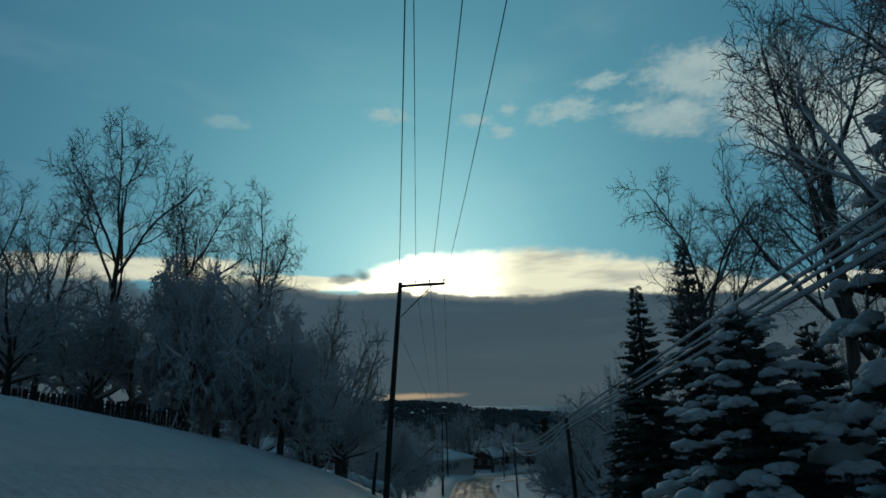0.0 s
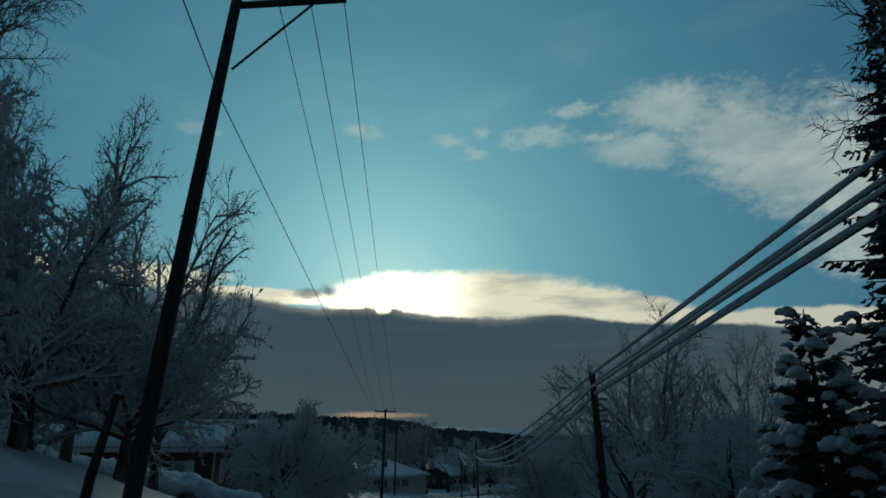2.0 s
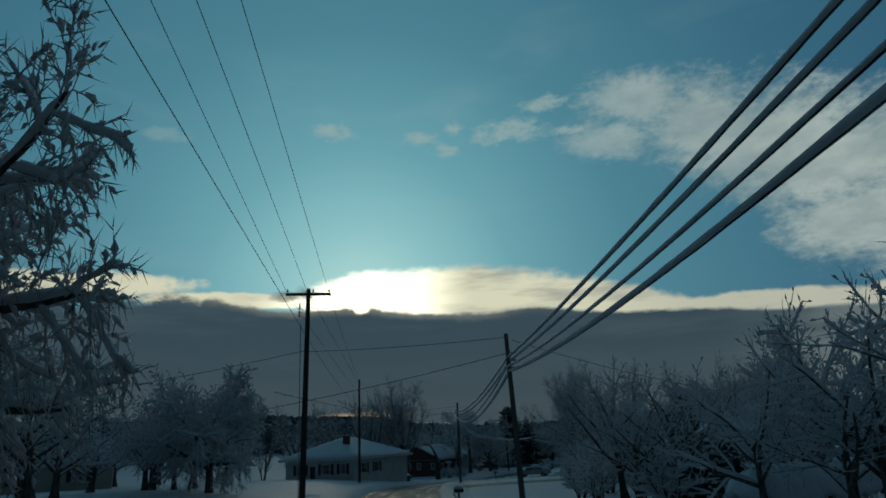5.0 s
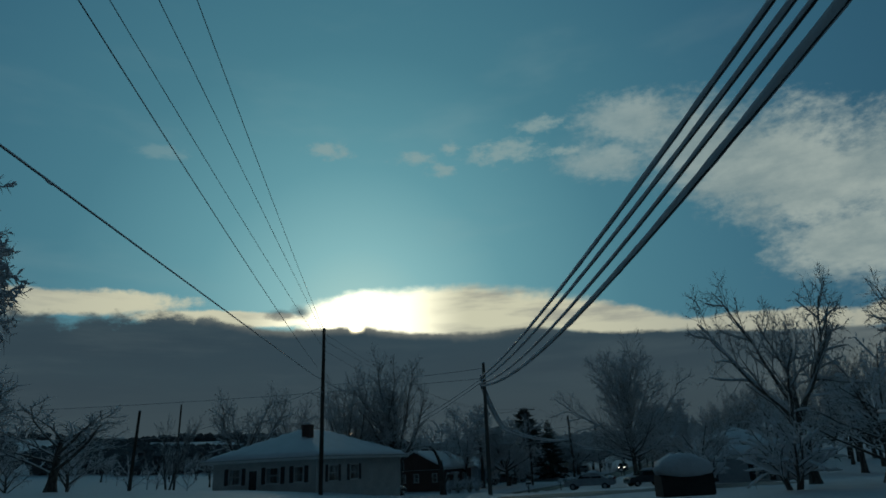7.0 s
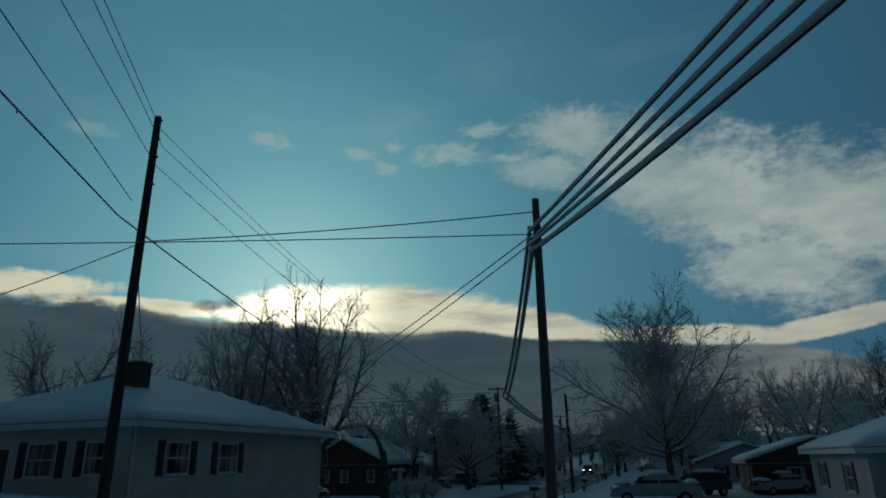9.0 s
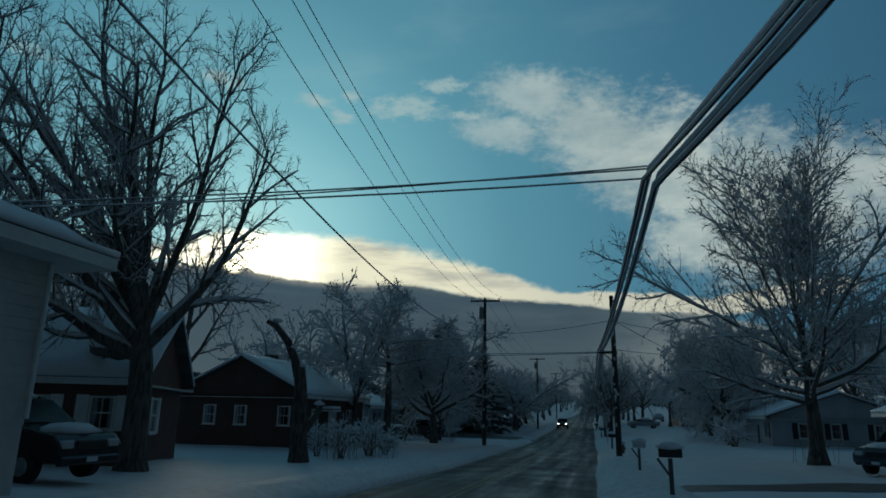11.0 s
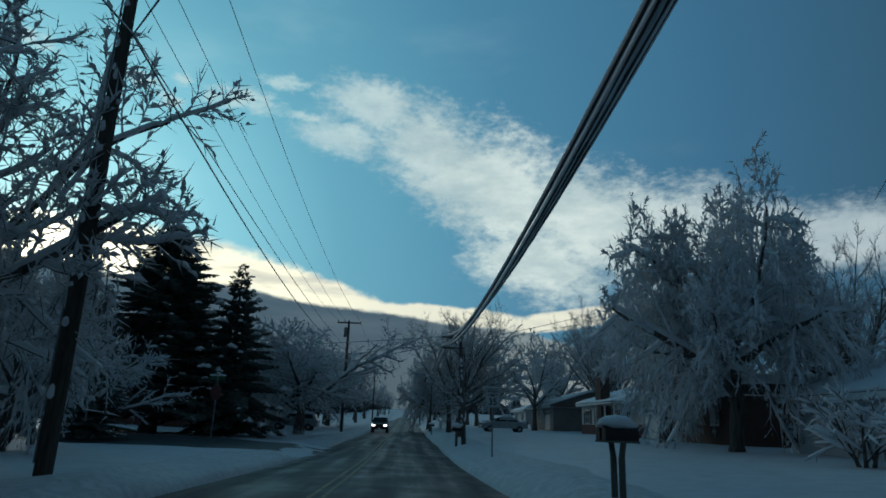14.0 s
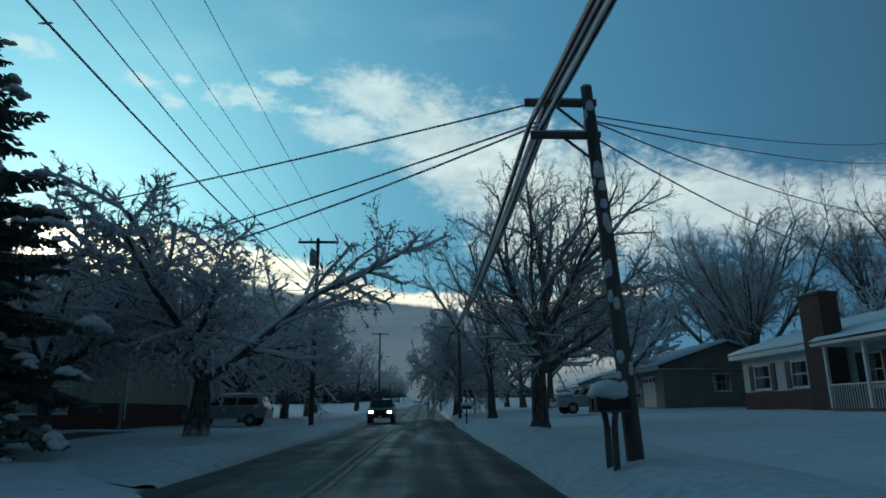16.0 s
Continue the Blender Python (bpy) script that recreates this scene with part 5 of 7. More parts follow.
def make_houses():
    # white ranch house on the outside of the bend: long side to the road, hip roof
    h1 = make_house(-1.7, 151.0, -10.75, 61.4, 14.75, 10.6, 2.85, 22, True, SIDING_WHITE, "low white-sided ranch house with black shutters and snowy hip roof",
                    front=[(2.6, 1.5, 0.95, 2.25), (6.0, 1.5, 0.95, 2.25)], left=[(2.4, 1.4, 0.95, 2.25), (6.4, 1.5, 0.95, 2.25), (9.0, 1.0, 1.0, 2.25)],
                    doors=[("left", 4.3, 1.0, 2.1, "dark")], chimney=(3.4, 3.2, 0.75, 0.75, 3.4, 5.75), boards=("front", "left", "right"), over=0.72, foot=2.0)
    for x, z in ((5.2, 5.2), (7.2, 5.45)):
        part("vent_pipe", rods([((x, 6.3, 4.2), (x, 6.3, z), 0.05), ((x, 6.3, z), (x, 6.3, z + 0.1), 0.11, 0.07)]), IRON, h1, "thin roof vent")
    # dark brick house beyond it, gable to the hill
    make_house(12.1, 193.6, -12.55, 64, 13.0, 8.4, 2.95, 27, False, BRICK_DARK, "dark brown brick house with a snowy gable roof and white windows",
               left=[(2.2, 0.85, 1.15, 2.35), (4.3, 0.85, 1.15, 2.35), (7.2, 0.85, 1.15, 2.35)], front=[(2.2, 1.2, 1.0, 2.2), (9.5, 1.6, 1.0, 2.2)], shutters=False, doors=[("front", 6.0, 1.0, 2.1, "dark")], chimney=(5.0, 4.6, 1.0, 0.6, 4.6, 5.9))
    # house on the hillside behind a hedge
    make_house(-18.4, 58.3, -5.0, 8, 9.6, 8.0, 2.7, 17, False, BRICK_RED, "brick cottage on the hillside with a snow-covered roof",
               front=[(2.2, 0.9, 0.9, 2.1), (6.8, 2.6, 0.8, 2.1)], right=[(3.0, 1.0, 0.9, 2.1)], chimney=(3.2, 5.0, 0.7, 0.6, 3.5, 4.9), shutter_mat=TRIM_WHITE)
    # blue-grey house with its gable to the approaching road
    make_house(57.3, 190.0, -12.85, 61, 9.5, 10.0, 2.6, 19, False, SIDING_GREY, "pale blue-grey ranch house with black shutters and a snowy roof",
               left=[(2.3, 0.78, 1.05, 2.2), (4.6, 0.78, 1.05, 2.2), (7.6, 0.78, 1.05, 2.2)], back=[(8.2, 0.8, 1.05, 2.2)], doors=[("back", 5.2, 1.0, 2.1, "dark")])
    # brick ranch with a broad chimney, porch and garage
    hd = make_house(67.2, 205.6, -12.15, 62, 9.0, 9.0, 2.7, 17, False, BRICK_DARK, "dark brick ranch house with white windows and a snowy roof",
                    back=[(2.2, 0.9, 1.0, 2.2), (6.2, 1.0, 1.0, 2.2)], left=[(4.0, 1.0, 1.0, 2.2)], shutters=False)
    he = make_house(71.3, 214.2, -12.1, 63, 18.5, 9.0, 2.75, 17, False, SIDING_WHITE, "white brick-skirted ranch house with broad chimney and snowy roof",
                    back=[(1.8, 1.5, 1.05, 2.25), (4.9, 1.3, 1.05, 2.25), (9.6, 1.0, 0.9, 2.2)], doors=[("back", 16.6, 2.6, 2.15, "garage"), ("back", 12.2, 1.0, 2.1, "dark")],
                    chimney=(11.0, 9.45, 1.4, 0.8, -0.3, 4.8), band=(BRICK_RED, 0.95))
    # farther houses of the street
    make_house(84.0, 239.6, -11.75, 62, 12.5, 9.0, 2.6, 18, False, SIDING_BROWN, "grey-brown ranch house with a pale garage door and snowy roof", back=[(3.0, 1.4, 1.0, 2.2), (6.0, 1.0, 1.0, 2.2)], left=[(4.0, 1.2, 1.0, 2.2)],
               doors=[("back", 9.6, 2.6, 2.15, "garage")], shutters=False)
    make_house(108.0, 274.0, -11.20, 62, 12.0, 9.0, 2.6, 18, False, SIDING_GREY, "distant grey ranch house with a snowy roof", back=[(3.0, 1.4, 1.0, 2.2), (9.0, 1.4, 1.0, 2.2)], left=[(4.0, 1.2, 1.0, 2.2)])
    # tan two-storey house with a brick ground floor, and the white house beyond it
    make_house(43.9, 250.3, -12.25, 61, 9.0, 13.0, 5.0, 18, False, SIDING_TAN, "tan two-storey house with brick ground floor and snowy roof",
               left=[(2.2, 0.9, 3.2, 4.4), (4.4, 0.9, 3.2, 4.4), (6.2, 0.9, 3.2, 4.4), (3.5, 2.0, 0.4, 1.8), (9.0, 2.6, 0.4, 1.8)], front=[(3.0, 1.2, 3.2, 4.4), (6.5, 1.2, 3.2, 4.4)], band=(BRICK_RED, 0.9), shutters=False)
    make_house(51.2, 263.6, -11.95, 61, 11.0, 10.0, 3.6, 24, False, SIDING_WHITE, "white-sided house with a steep snowy roof", left=[(3.0, 0.9, 1.0, 2.4), (7.0, 0.9, 1.0, 2.4)], front=[(3.0, 1.2, 1.0, 2.4), (8.0, 1.2, 1.0, 2.4)])
    make_house(20.5, 218.5, -12.7, 61, 11.0, 9.0, 2.7, 20, False, SIDING_GREY, "grey house half hidden behind snowy trees", left=[(2.5, 1.0, 1.0, 2.2), (6.5, 1.0, 1.0, 2.2)], front=[(3.0, 1.4, 1.0, 2.2), (8.0, 1.4, 1.0, 2.2)])
    # inside of the bend
    make_house(35.2, 142.4, -12.1, 60, 12.0, 10.0, 2.75, 20, True, SIDING_GREY, "blue-grey house with a snowy hip roof inside the bend",
               left=[(2.5, 0.9, 1.0, 2.2), (6.5, 0.9, 1.0, 2.2)], back=[(3.0, 1.3, 1.0, 2.2), (8.5, 1.3, 1.0, 2.2)])
    make_house(24.5, 109.5, land(27, 113) - 0.1, 8, 11.0, 9.0, 2.6, 20, True, SIDING_TAN, "low house under a hip roof of snow behind shrubs", front=[(3.0, 1.3, 1.0, 2.2), (8.0, 1.3, 1.0, 2.2)], left=[(4.0, 1.2, 1.0, 2.2)])
    make_house(46.0, 166.5, -12.6, 60, 12.0, 9.0, 2.6, 18, False, BRICK_RED, "low brick house with a snowy roof behind a lawn tree", left=[(3.0, 1.2, 1.0, 2.2), (6.5, 1.2, 1.0, 2.2)], back=[(3.0, 1.3, 1.0, 2.2), (8.5, 1.3, 1.0, 2.2)])
    make_house(-34.0, 128.0, land(-28, 130) - 0.3, 30, 11.0, 9.0, 2.6, 22, False, SIDING_TAN, "low tan house down the lane under a snowy roof", front=[(3.0, 1.3, 1.0, 2.2), (8.0, 1.3, 1.0, 2.2)], right=[(4.0, 1.2, 1.0, 2.2)])
    make_house(-1.5, 205.0, -12.6, 61, 11.0, 9.0, 2.6, 22, False, SIDING_GREY, "grey house seen beyond the bend under a snowy roof", left=[(3.0, 1.2, 1.0, 2.2), (6.5, 1.2, 1.0, 2.2)], front=[(3.0, 1.3, 1.0, 2.2)])
    # brick house tucked behind the forked lawn tree
    make_house(-4.2, 176.8, -12.3, -5, 9.4, 8.0, 2.7, 31, False, BRICK_RED, "red brick house with shuttered windows and a steep snowy roof",
               front=[(2.0, 1.0, 0.9, 2.2), (6.2, 1.1, 0.9, 2.2), (8.4, 0.8, 1.1, 2.2)], right=[(3.0, 1.0, 0.9, 2.2)], shutter_mat=TRIM_WHITE)


make_poles()
make_lines()
make_houses()


# ---------- planting ----------
def make_planting():
    lab = "bare deciduous tree with snow along every limb"
    big = make_tree("bare_tree", 11, variant(OAK, count=[1, 8, 10, 8, 6], angle=[0, (60, 36), 44, 46, 42], len=[3.8, 6.6, 3.0, 1.5, 0.8], wander=[0.06, 0.18, 0.2, 0.2, 0.2], pods=2, thin=0.010), 0.30, BARK, 0.045, lab)
    tall = make_tree("bare_tree", 23, variant(OAK, count=[1, 7, 9, 8, 6], angle=[0, (44, 24), 42, 46, 46], len=[8.0, 8.0, 3.6, 1.7, 0.9], wander=[0.07, 0.14, 0.17, 0.2, 0.2], lift=[0.02, 0.07, 0.06, 0.03, 0.0], snow_to=1), 0.28, BARK_DARK, 0.03,
                     "tall dark bare tree with forked limbs")
    gaunt = make_tree("bare_tree", 29, variant(OAK, count=[1, 7, 9, 9, 7], angle=[0, 36, 48, 48, 46], len=[9.0, 7.0, 3.4, 1.6, 0.85], start=[0.5, 0.3, 0.15, 0.12, 0.1], wander=[0.11, 0.2, 0.2, 0.2, 0.2], lift=[0.02, 0.05, 0.04, 0.02, 0.0], snow_to=1), 0.24, BARK_DARK, 0.03,
                      "gaunt dark bare tree with crooked limbs")
    old = make_tree("bare_tree", 31, variant(OAK, count=[1, 10, 10, 8, 7], angle=[0, (62, 16), 40, 42, 38], len=[3.2, 7.6, 3.2, 1.6, 0.9], start=[0.62, 0.22, 0.12, 0.1, 0.1], slim=[1, 0.55, 0.5, 0.5, 0.5], wander=[0.05, 0.11, 0.15, 0.18, 0.18],
                                             lift=[0.0, 0.05, 0.05, 0.03, 0.02], short=[0, 0.25, 0.45, 0.4, 0.3]), 0.42, BARK, 0.036, "old forked lawn tree with snow along its limbs")
    forked = make_tree("bare_tree", 33, variant(OAK, count=[1, 13, 13, 9, 7], angle=[0, (76, 14), 42, 42, 38], len=[4.6, 8.0, 3.4, 1.6, 0.8], start=[0.6, 0.2, 0.12, 0.1, 0.1], slim=[1, 0.5, 0.48, 0.5, 0.5], wander=[0.06, 0.16, 0.17, 0.18, 0.18],
                                                lift=[0.0, 0.06, 0.05, 0.03, 0.02], short=[0, 0.1, 0.35, 0.4, 0.3], taper=[0.3, 0.78, 0.75, 0.7, 0.5], pods=1), 0.47, BARK, 0.04, "thick-trunked forked lawn tree with snow in its crotches")
    lawn = make_tree("lawn_tree", 37, variant(OAK, count=[1, 25, 15, 10, 5], angle=[0, (78, 12), 40, 42, 40], thin=0.010, start=[0.40, 0.18, 0.12, 0.1, 0.1], len=[5.8, 8.0, 3.0, 1.5, 0.75], short=[0, 0.0, 0.35, 0.35, 0.3],
                                              taper=[0.75, 0.78, 0.75, 0.7, 0.5], lift=[0.01, 0.055, 0.04, 0.02, -0.01], slim=[1, 0.36, 0.48, 0.5, 0.5], wander=[0.03, 0.10, 0.15, 0.18, 0.2], pods=2), 0.36, BARK, 0.05,
                     "broad round-headed lawn maple with snow on its limbs")
    street = make_tree("street_tree", 38, variant(OAK, count=[1, 15, 11, 8, 6], angle=[0, (88, 34), 44, 44, 42], thin=0.010, start=[0.50, 0.2, 0.12, 0.1, 0.1], len=[13.0, 6.6, 2.9, 1.3, 0.7], short=[0, 0.3, 0.4, 0.35, 0.3], taper=[0.8, 0.75, 0.75, 0.7, 0.5],
                                                  lift=[0.0, 0.05, 0.03, 0.01, -0.01], slim=[1, 0.45, 0.5, 0.5, 0.5], wander=[0.05, 0.15, 0.16, 0.18, 0.2], pods=2, tip_pods=0.3), 0.33, BARK, 0.06, "tall street tree with sweeping snowy limbs and an upright top")
    low = make_tree("fruit_tree", 41, variant(OAK, count=[1, 10, 13, 10, 7], angle=[0, (64, 40), 48, 48, 46], start=[0.65, 0.2, 0.15, 0.12, 0.1], len=[2.0, 4.4, 2.0, 1.0, 0.5], wander=[0.06, 0.17, 0.2, 0.22, 0.25],
                                              lift=[0.0, 0.05, 0.01, 0.0, 0.0], thin=0.012, pods=2, tip_pods=0.14), 0.22, BARK_WHITE, 0.055, "low spreading tree weighed down with snow")
    dome = make_tree("fruit_tree", 47, variant(OAK, count=[1, 9, 16, 11, 7], angle=[0, (60, 34), 46, 48, 48], start=[0.72, 0.18, 0.12, 0.1, 0.1], len=[2.1, 6.2, 2.8, 1.2, 0.5], wander=[0.05, 0.17, 0.2, 0.22, 0.25], slim=[1, 0.66, 0.5, 0.5, 0.5],
                                               lift=[0.0, -0.005, 0.02, 0.0, 0.0], thin=0.012, pods=2, tip_pods=0.14), 0.34, BARK_WHITE, 0.065, "wide umbrella-shaped tree with deep snow on every branch", lean=0.12)
    white = make_tree("snow_laden_tree", 53, variant(OAK, count=[1, 14, 14, 10, 7], angle=[0, (86, 60), 48, 48, 46], start=[0.45, 0.2, 0.12, 0.1, 0.1], len=[2.7, 5.2, 2.4, 1.15, 0.6], wander=[0.06, 0.13, 0.2, 0.2, 0.2],
                                                     lift=[0.0, 0.03, -0.02, -0.10, -0.16], thin=0.013, pods=2, tip_pods=0.12), 0.26, BARK_WHITE, 0.075, "rounded tree wholly covered in snow")
    lite = make_tree("fruit_tree", 43, variant(OAK, count=[1, 9, 9, 8], angle=[0, (60, 40), 48, 48], start=[0.5, 0.2, 0.12, 0.1], steps=[4, 4, 3, 2], len=[2.6, 4.6, 2.2, 1.1], thin=0.018, lift=[0.0, 0.05, 0.0, -0.02], pods=1), 0.22, BARK_WHITE, 0.075, "low spreading tree weighed down with snow")
    far_a = make_tree("far_tree", 61, variant(OAK, count=[1, 10, 9, 7], angle=[0, (66, 26), 46, 46], start=[0.35, 0.2, 0.15, 0.1], steps=[4, 3, 2, 1], len=[5.0, 4.6, 2.2, 1.2], thin=0.030), 0.24, BARK_WHITE, 0.0, "distant bare tree white with frost", group="distant trees")
    far_b = make_tree("far_tree", 67, variant(OAK, count=[1, 9, 9, 7], angle=[0, (52, 22), 42, 44], start=[0.3, 0.2, 0.15, 0.1], steps=[4, 3, 2, 1], len=[7.0, 5.2, 2.4, 1.3], thin=0.026), 0.22, BARK, 0.0, "distant bare tree in the snow", group="distant trees")
    shrub = make_tree("shrub", 71, variant(OAK, count=[1, 6, 5, 4], steps=[3, 3, 2, 1], len=[1.3, 0.9, 0.6, 0.35], angle=[0, 40, 46, 48], start=[0.2, 0.2, 0.1, 0.1], thin=0.012, snow_to=2), 0.05, BARK_WHITE, 0.05, "low garden shrub buried in snow", "shrub", "shrubs", stems=5)
    column = make_tree("shrub", 79, variant(OAK, count=[1, 14, 7, 4], steps=[4, 4, 3, 1], angle=[0, 18, 24, 26], start=[0.05, 0.2, 0.2, 0.2], len=[4.5, 2.4, 1.1, 0.6], thin=0.010, lift=[0, 0.1, 0.1, 0.1]), 0.09, BARK, 0.0,
                       "narrow upright bare garden shrub", "shrub", "shrubs", stems=3)
    fir = make_fir("fir_tree", 5, 12.0, 3.3, "dark spruce with snow on its boughs", 0.55, blade=0.46, gap=0.36, low=0.13, taper=0.60, sprays=30)
    heavy = make_fir("fir_tree", 9, 10.5, 3.7, "dark spruce under heavy pillows of snow", 1.0, gap=0.46, blade=0.42, sprays=26)
    slim = make_fir("fir_tree", 13, 12.5, 2.5, "slender dark spruce with little snow", 0.45, gap=0.36, blade=0.36)

    laden = make_fir("fir_tree", 17, 9.5, 3.6, "dark spruce bowed under great lobes of snow", 3.2, gap=0.60, blade=0.46, sprays=26)

    def rows(list_):
        for x, y, h, t, k, w in list_:
            plant(k, x, y, h, t, w)

    # the wooded bank on the hill: x, y, height, turn, kind, width
    rows(((-19.1, 36.0, 19.0, 0, gaunt, 11), (-14.6, 35.8, 15.2, 70, gaunt, 9), (-10.8, 37.1, 15.2, 200, gaunt, 8.5), (-21.6, 34.1, 14.0, 130, tall, 9), (-24.5, 30.5, 15.0, 250, gaunt, 9), (-17.0, 46.0, 15.0, 300, tall, 10), (-28.5, 36.0, 14.0, 20, tall, 10),
          (-8.6, 40.5, 10.5, 40, big, 8.5), (-9.0, 35.6, 8.0, 70, white, 7.5), (-12.6, 31.8, 8.6, 170, white, 7.5), (-7.4, 44.5, 10.5, 190, big, 8), (-12.6, 36.0, 9.5, 90, big, 8), (-16.6, 34.6, 8.0, 10, lite, 8), (-22.5, 32.5, 8.0, 100, lite, 8), (-7.6, 38.4, 6.0, 15, low, 7), 
          (-10.6, 34.6, 5.0, 120, low, 6.5), (-18.6, 33.6, 6.5, 220, low, 8), (-6.6, 42.0, 5.0, 300, low, 7), (-26.0, 40, 9.0, 20, lite, 9),  (-17.0, 56.0, 11.0, 0, lite, 9), (-24, 50, 17, 20, tall, 11),
          (-8.2, 49.0, 8.5, 260, lite, 7), (-14.2, 35.0, 6.0, 200, low, 7), (-26.0, 32.0, 7.0, 20, lite, 9),  (-10.2, 46.0, 7.5, 140, lite, 8), (-23.5, 27.5, 8.5, 90, lite, 8), (-20.5, 30.4, 7.0, 60, lite, 8),
          (-29.0, 27.0, 9.0, 10, lite, 9)))
    # right side of the hill
    plant(slim, 8.6, 28.6, 10.6, 20, 5.2)
    plant(laden, 11.2, 24.2, 8.4, 70, 7.6)
    plant(laden, 7.7, 16.9, 6.4, 10, 6.2)
    plant(heavy, 13.4, 34.5, 7.0, 200, 6.5)
    plant(heavy, 16.5, 29.5, 9.5, 120, 8.0)
    plant(laden, 13.0, 16.4, 12.5, 160, 8.5)
    plant(slim, 13.6, 35.6, 15.5, 60, 7.0)
    plant(laden, 8.4, 32.8, 5.4, 60, 3.8)
    rows(((16.2, 25.4, 24.0, 0, gaunt, 15), (20.0, 30.0, 21.0, 100, tall, 14), (11.6, 11.0, 15.0, 200, old, 12.5), (19.5, 22.0, 22.0, 60, gaunt, 14), (13.4, 32.2, 18.5, 80, gaunt, 12.6), (11.4, 50.9, 9.0, 0, big, 8.5), (14.9, 59.4, 13.2, 130, big, 13.0), (19.0, 50.0, 6.5, 20, lite, 8),
          (13.6, 68.2, 7.6, 45, low, 8.6), (10.3, 63.4, 6.4, 110, low, 6.8), (18.5, 66.0, 11.0, 250, lite, 10), (17.5, 82.0, 6.0, 10, lite, 7), (22.5, 62, 14, 80, tall, 10), (13.2, 46.0, 6.0, 300, low, 7.5), (24.0, 84.0, 9.0, 0, lite, 9),
          (14.5, 49.0, 6.0, 60, lite, 8), (20.0, 74.0, 8.0, 100, lite, 9), (26.0, 45.0, 15.0, 10, tall, 11), (20.0, 40.0, 9.0, 50, lite, 9), (12.6, 57.0, 5.5, 200, lite, 7)))
    # left side below the wood
    rows(((-5.1, 59.8, 6.4, 0, white, 6.6), (-5.2, 67.0, 6.4, 90, white, 5.0), (-5.6, 73.0, 7.8, 120, white, 9.6), (-20.0, 72.0, 9.0, 40, lite, 9), (-27.0, 66.0, 11.0, 140, lite, 10), (-9.5, 112.0, 8.6, 30, white, 11.5), (-13.5, 86.0, 7.0, 260, lite, 9), (-12.5, 79, 8.0, 300, lite, 9), (-17.0, 96.0, 7.5, 30, lite, 10), (-22, 108, 8.0, 0, lite, 10),
          (-17.5, 124.0, 7.5, 140, lite, 10), (-25.0, 88.0, 9.0, 40, lite, 11), (-30.0, 100.0, 9.0, 90, lite, 10), (-16.0, 104.0, 6.0, 90, lite, 9)))
    # shrubs and small firs on the inside of the bend
    rows(((14.2, 99.5, 2.4, 0, shrub, 3), (16.0, 94.0, 2.6, 100, shrub, 4), (14.6, 104.0, 2.2, 200, shrub, 3), (17.5, 102.0, 3.6, 20, shrub, 4), (20.5, 121.5, 3.0, 60, shrub, 4), (17.7, 108.0, 3.2, 90, shrub, 4), (23.5, 136.0, 4.0, 40, lite, 5), (26.5, 141.0, 4.2, 130, lite, 6),
          (16.5, 87.0, 6.0, 150, lite, 6), (26.0, 128.5, 11.5, 10, big, 10), (33.0, 126.0, 11.0, 200, big, 10), (22.5, 92.0, 9.5, 200, lite, 8), (21.0, 130.0, 2.4, 10, shrub, 3), (13.4, 184.4, 2.0, 0, shrub, 2.0), (15.2, 186.8, 2.2, 80, shrub, 2.4), (12.4, 186.4, 1.8, 160, shrub, 1.9), (16.4, 188.6, 1.6, 230, shrub, 2.0)))
    plant(heavy, 18.8, 97.5, 5.6, 50, 4.2)
    plant(heavy, 22.5, 101.0, 4.6, 150, 4.0)
    plant(column, -12.8, 149.6, 6.0, 0)
    # behind and beside the white house
    plant(forked, 5.6, 174.0, 16.2, 40, 13.4)
    rows(((0.0, 173.6, 14.0, 30, old, 11), (-13.0, 176.0, 13.0, 220, big, 12), (-9.0, 190.0, 14.0, 100, big, 12), (3.5, 205.0, 16.5, 0, far_b, 11), (-5.5, 205.0, 16.0, 80, far_b, 11), (10.5, 209.0, 10.0, 80, lite, 9)))
    # lawn maple and its neighbours on the right
    plant(lawn, 34.8, 177.1, 17.4, 0, 16.5)
    rows(((52.8, 205.7, 12.2, 10, white, 12.2), (57.5, 213.5, 10.0, 90, white, 10), (46.8, 197.6, 2.4, 0, shrub, 3.4), (45.4, 195.4, 2.0, 100, shrub, 3.0)))
    rows(((70, 178, 18, 0, tall, 12), (76, 188, 17, 90, tall, 12), (64, 176, 15, 180, old, 13), (80, 200, 19, 20, tall, 12), (87, 208, 18, 260, tall, 12), (77, 212, 17, 30, old, 14), (68, 200.0, 12, 40, lite, 12), (60, 181, 10, 60, lite, 11), (90, 190, 18, 60, tall, 12),
          (55.0, 160.0, 14, 20, lite, 12), (70.0, 165.0, 15, 70, lite, 13)))
    # left side along the flat
    rows(((19.2, 202.4, 12.8, 120, street, 13.0), (23.8, 205.0, 10.6, 60, low, 11.5), (16.5, 201.0, 12.3, 130, lite, 9), (26.2, 211.5, 7.0, 200, white, 5.4), (27.0, 218.0, 4.8, 10, low, 5), (14.0, 212.0, 11.0, 30, lite, 10),
          (45.7, 240.4, 9.8, 20, dome, 18.5), (51.8, 258.0, 9.0, 120, dome, 12), (57.0, 266.0, 9.5, 210, low, 12), (40.6, 245.4, 9.2, 80, dome, 13), (61.0, 272.0, 10.0, 20, lite, 11), (30.0, 226.0, 5.5, 0, lite, 7), (44.0, 266.0, 12.0, 60, big, 12), (66.0, 284.0, 10.0, 90, lite, 10)))
    plant(fir, 33.6, 235.7, 14.4, 0, 13.0)
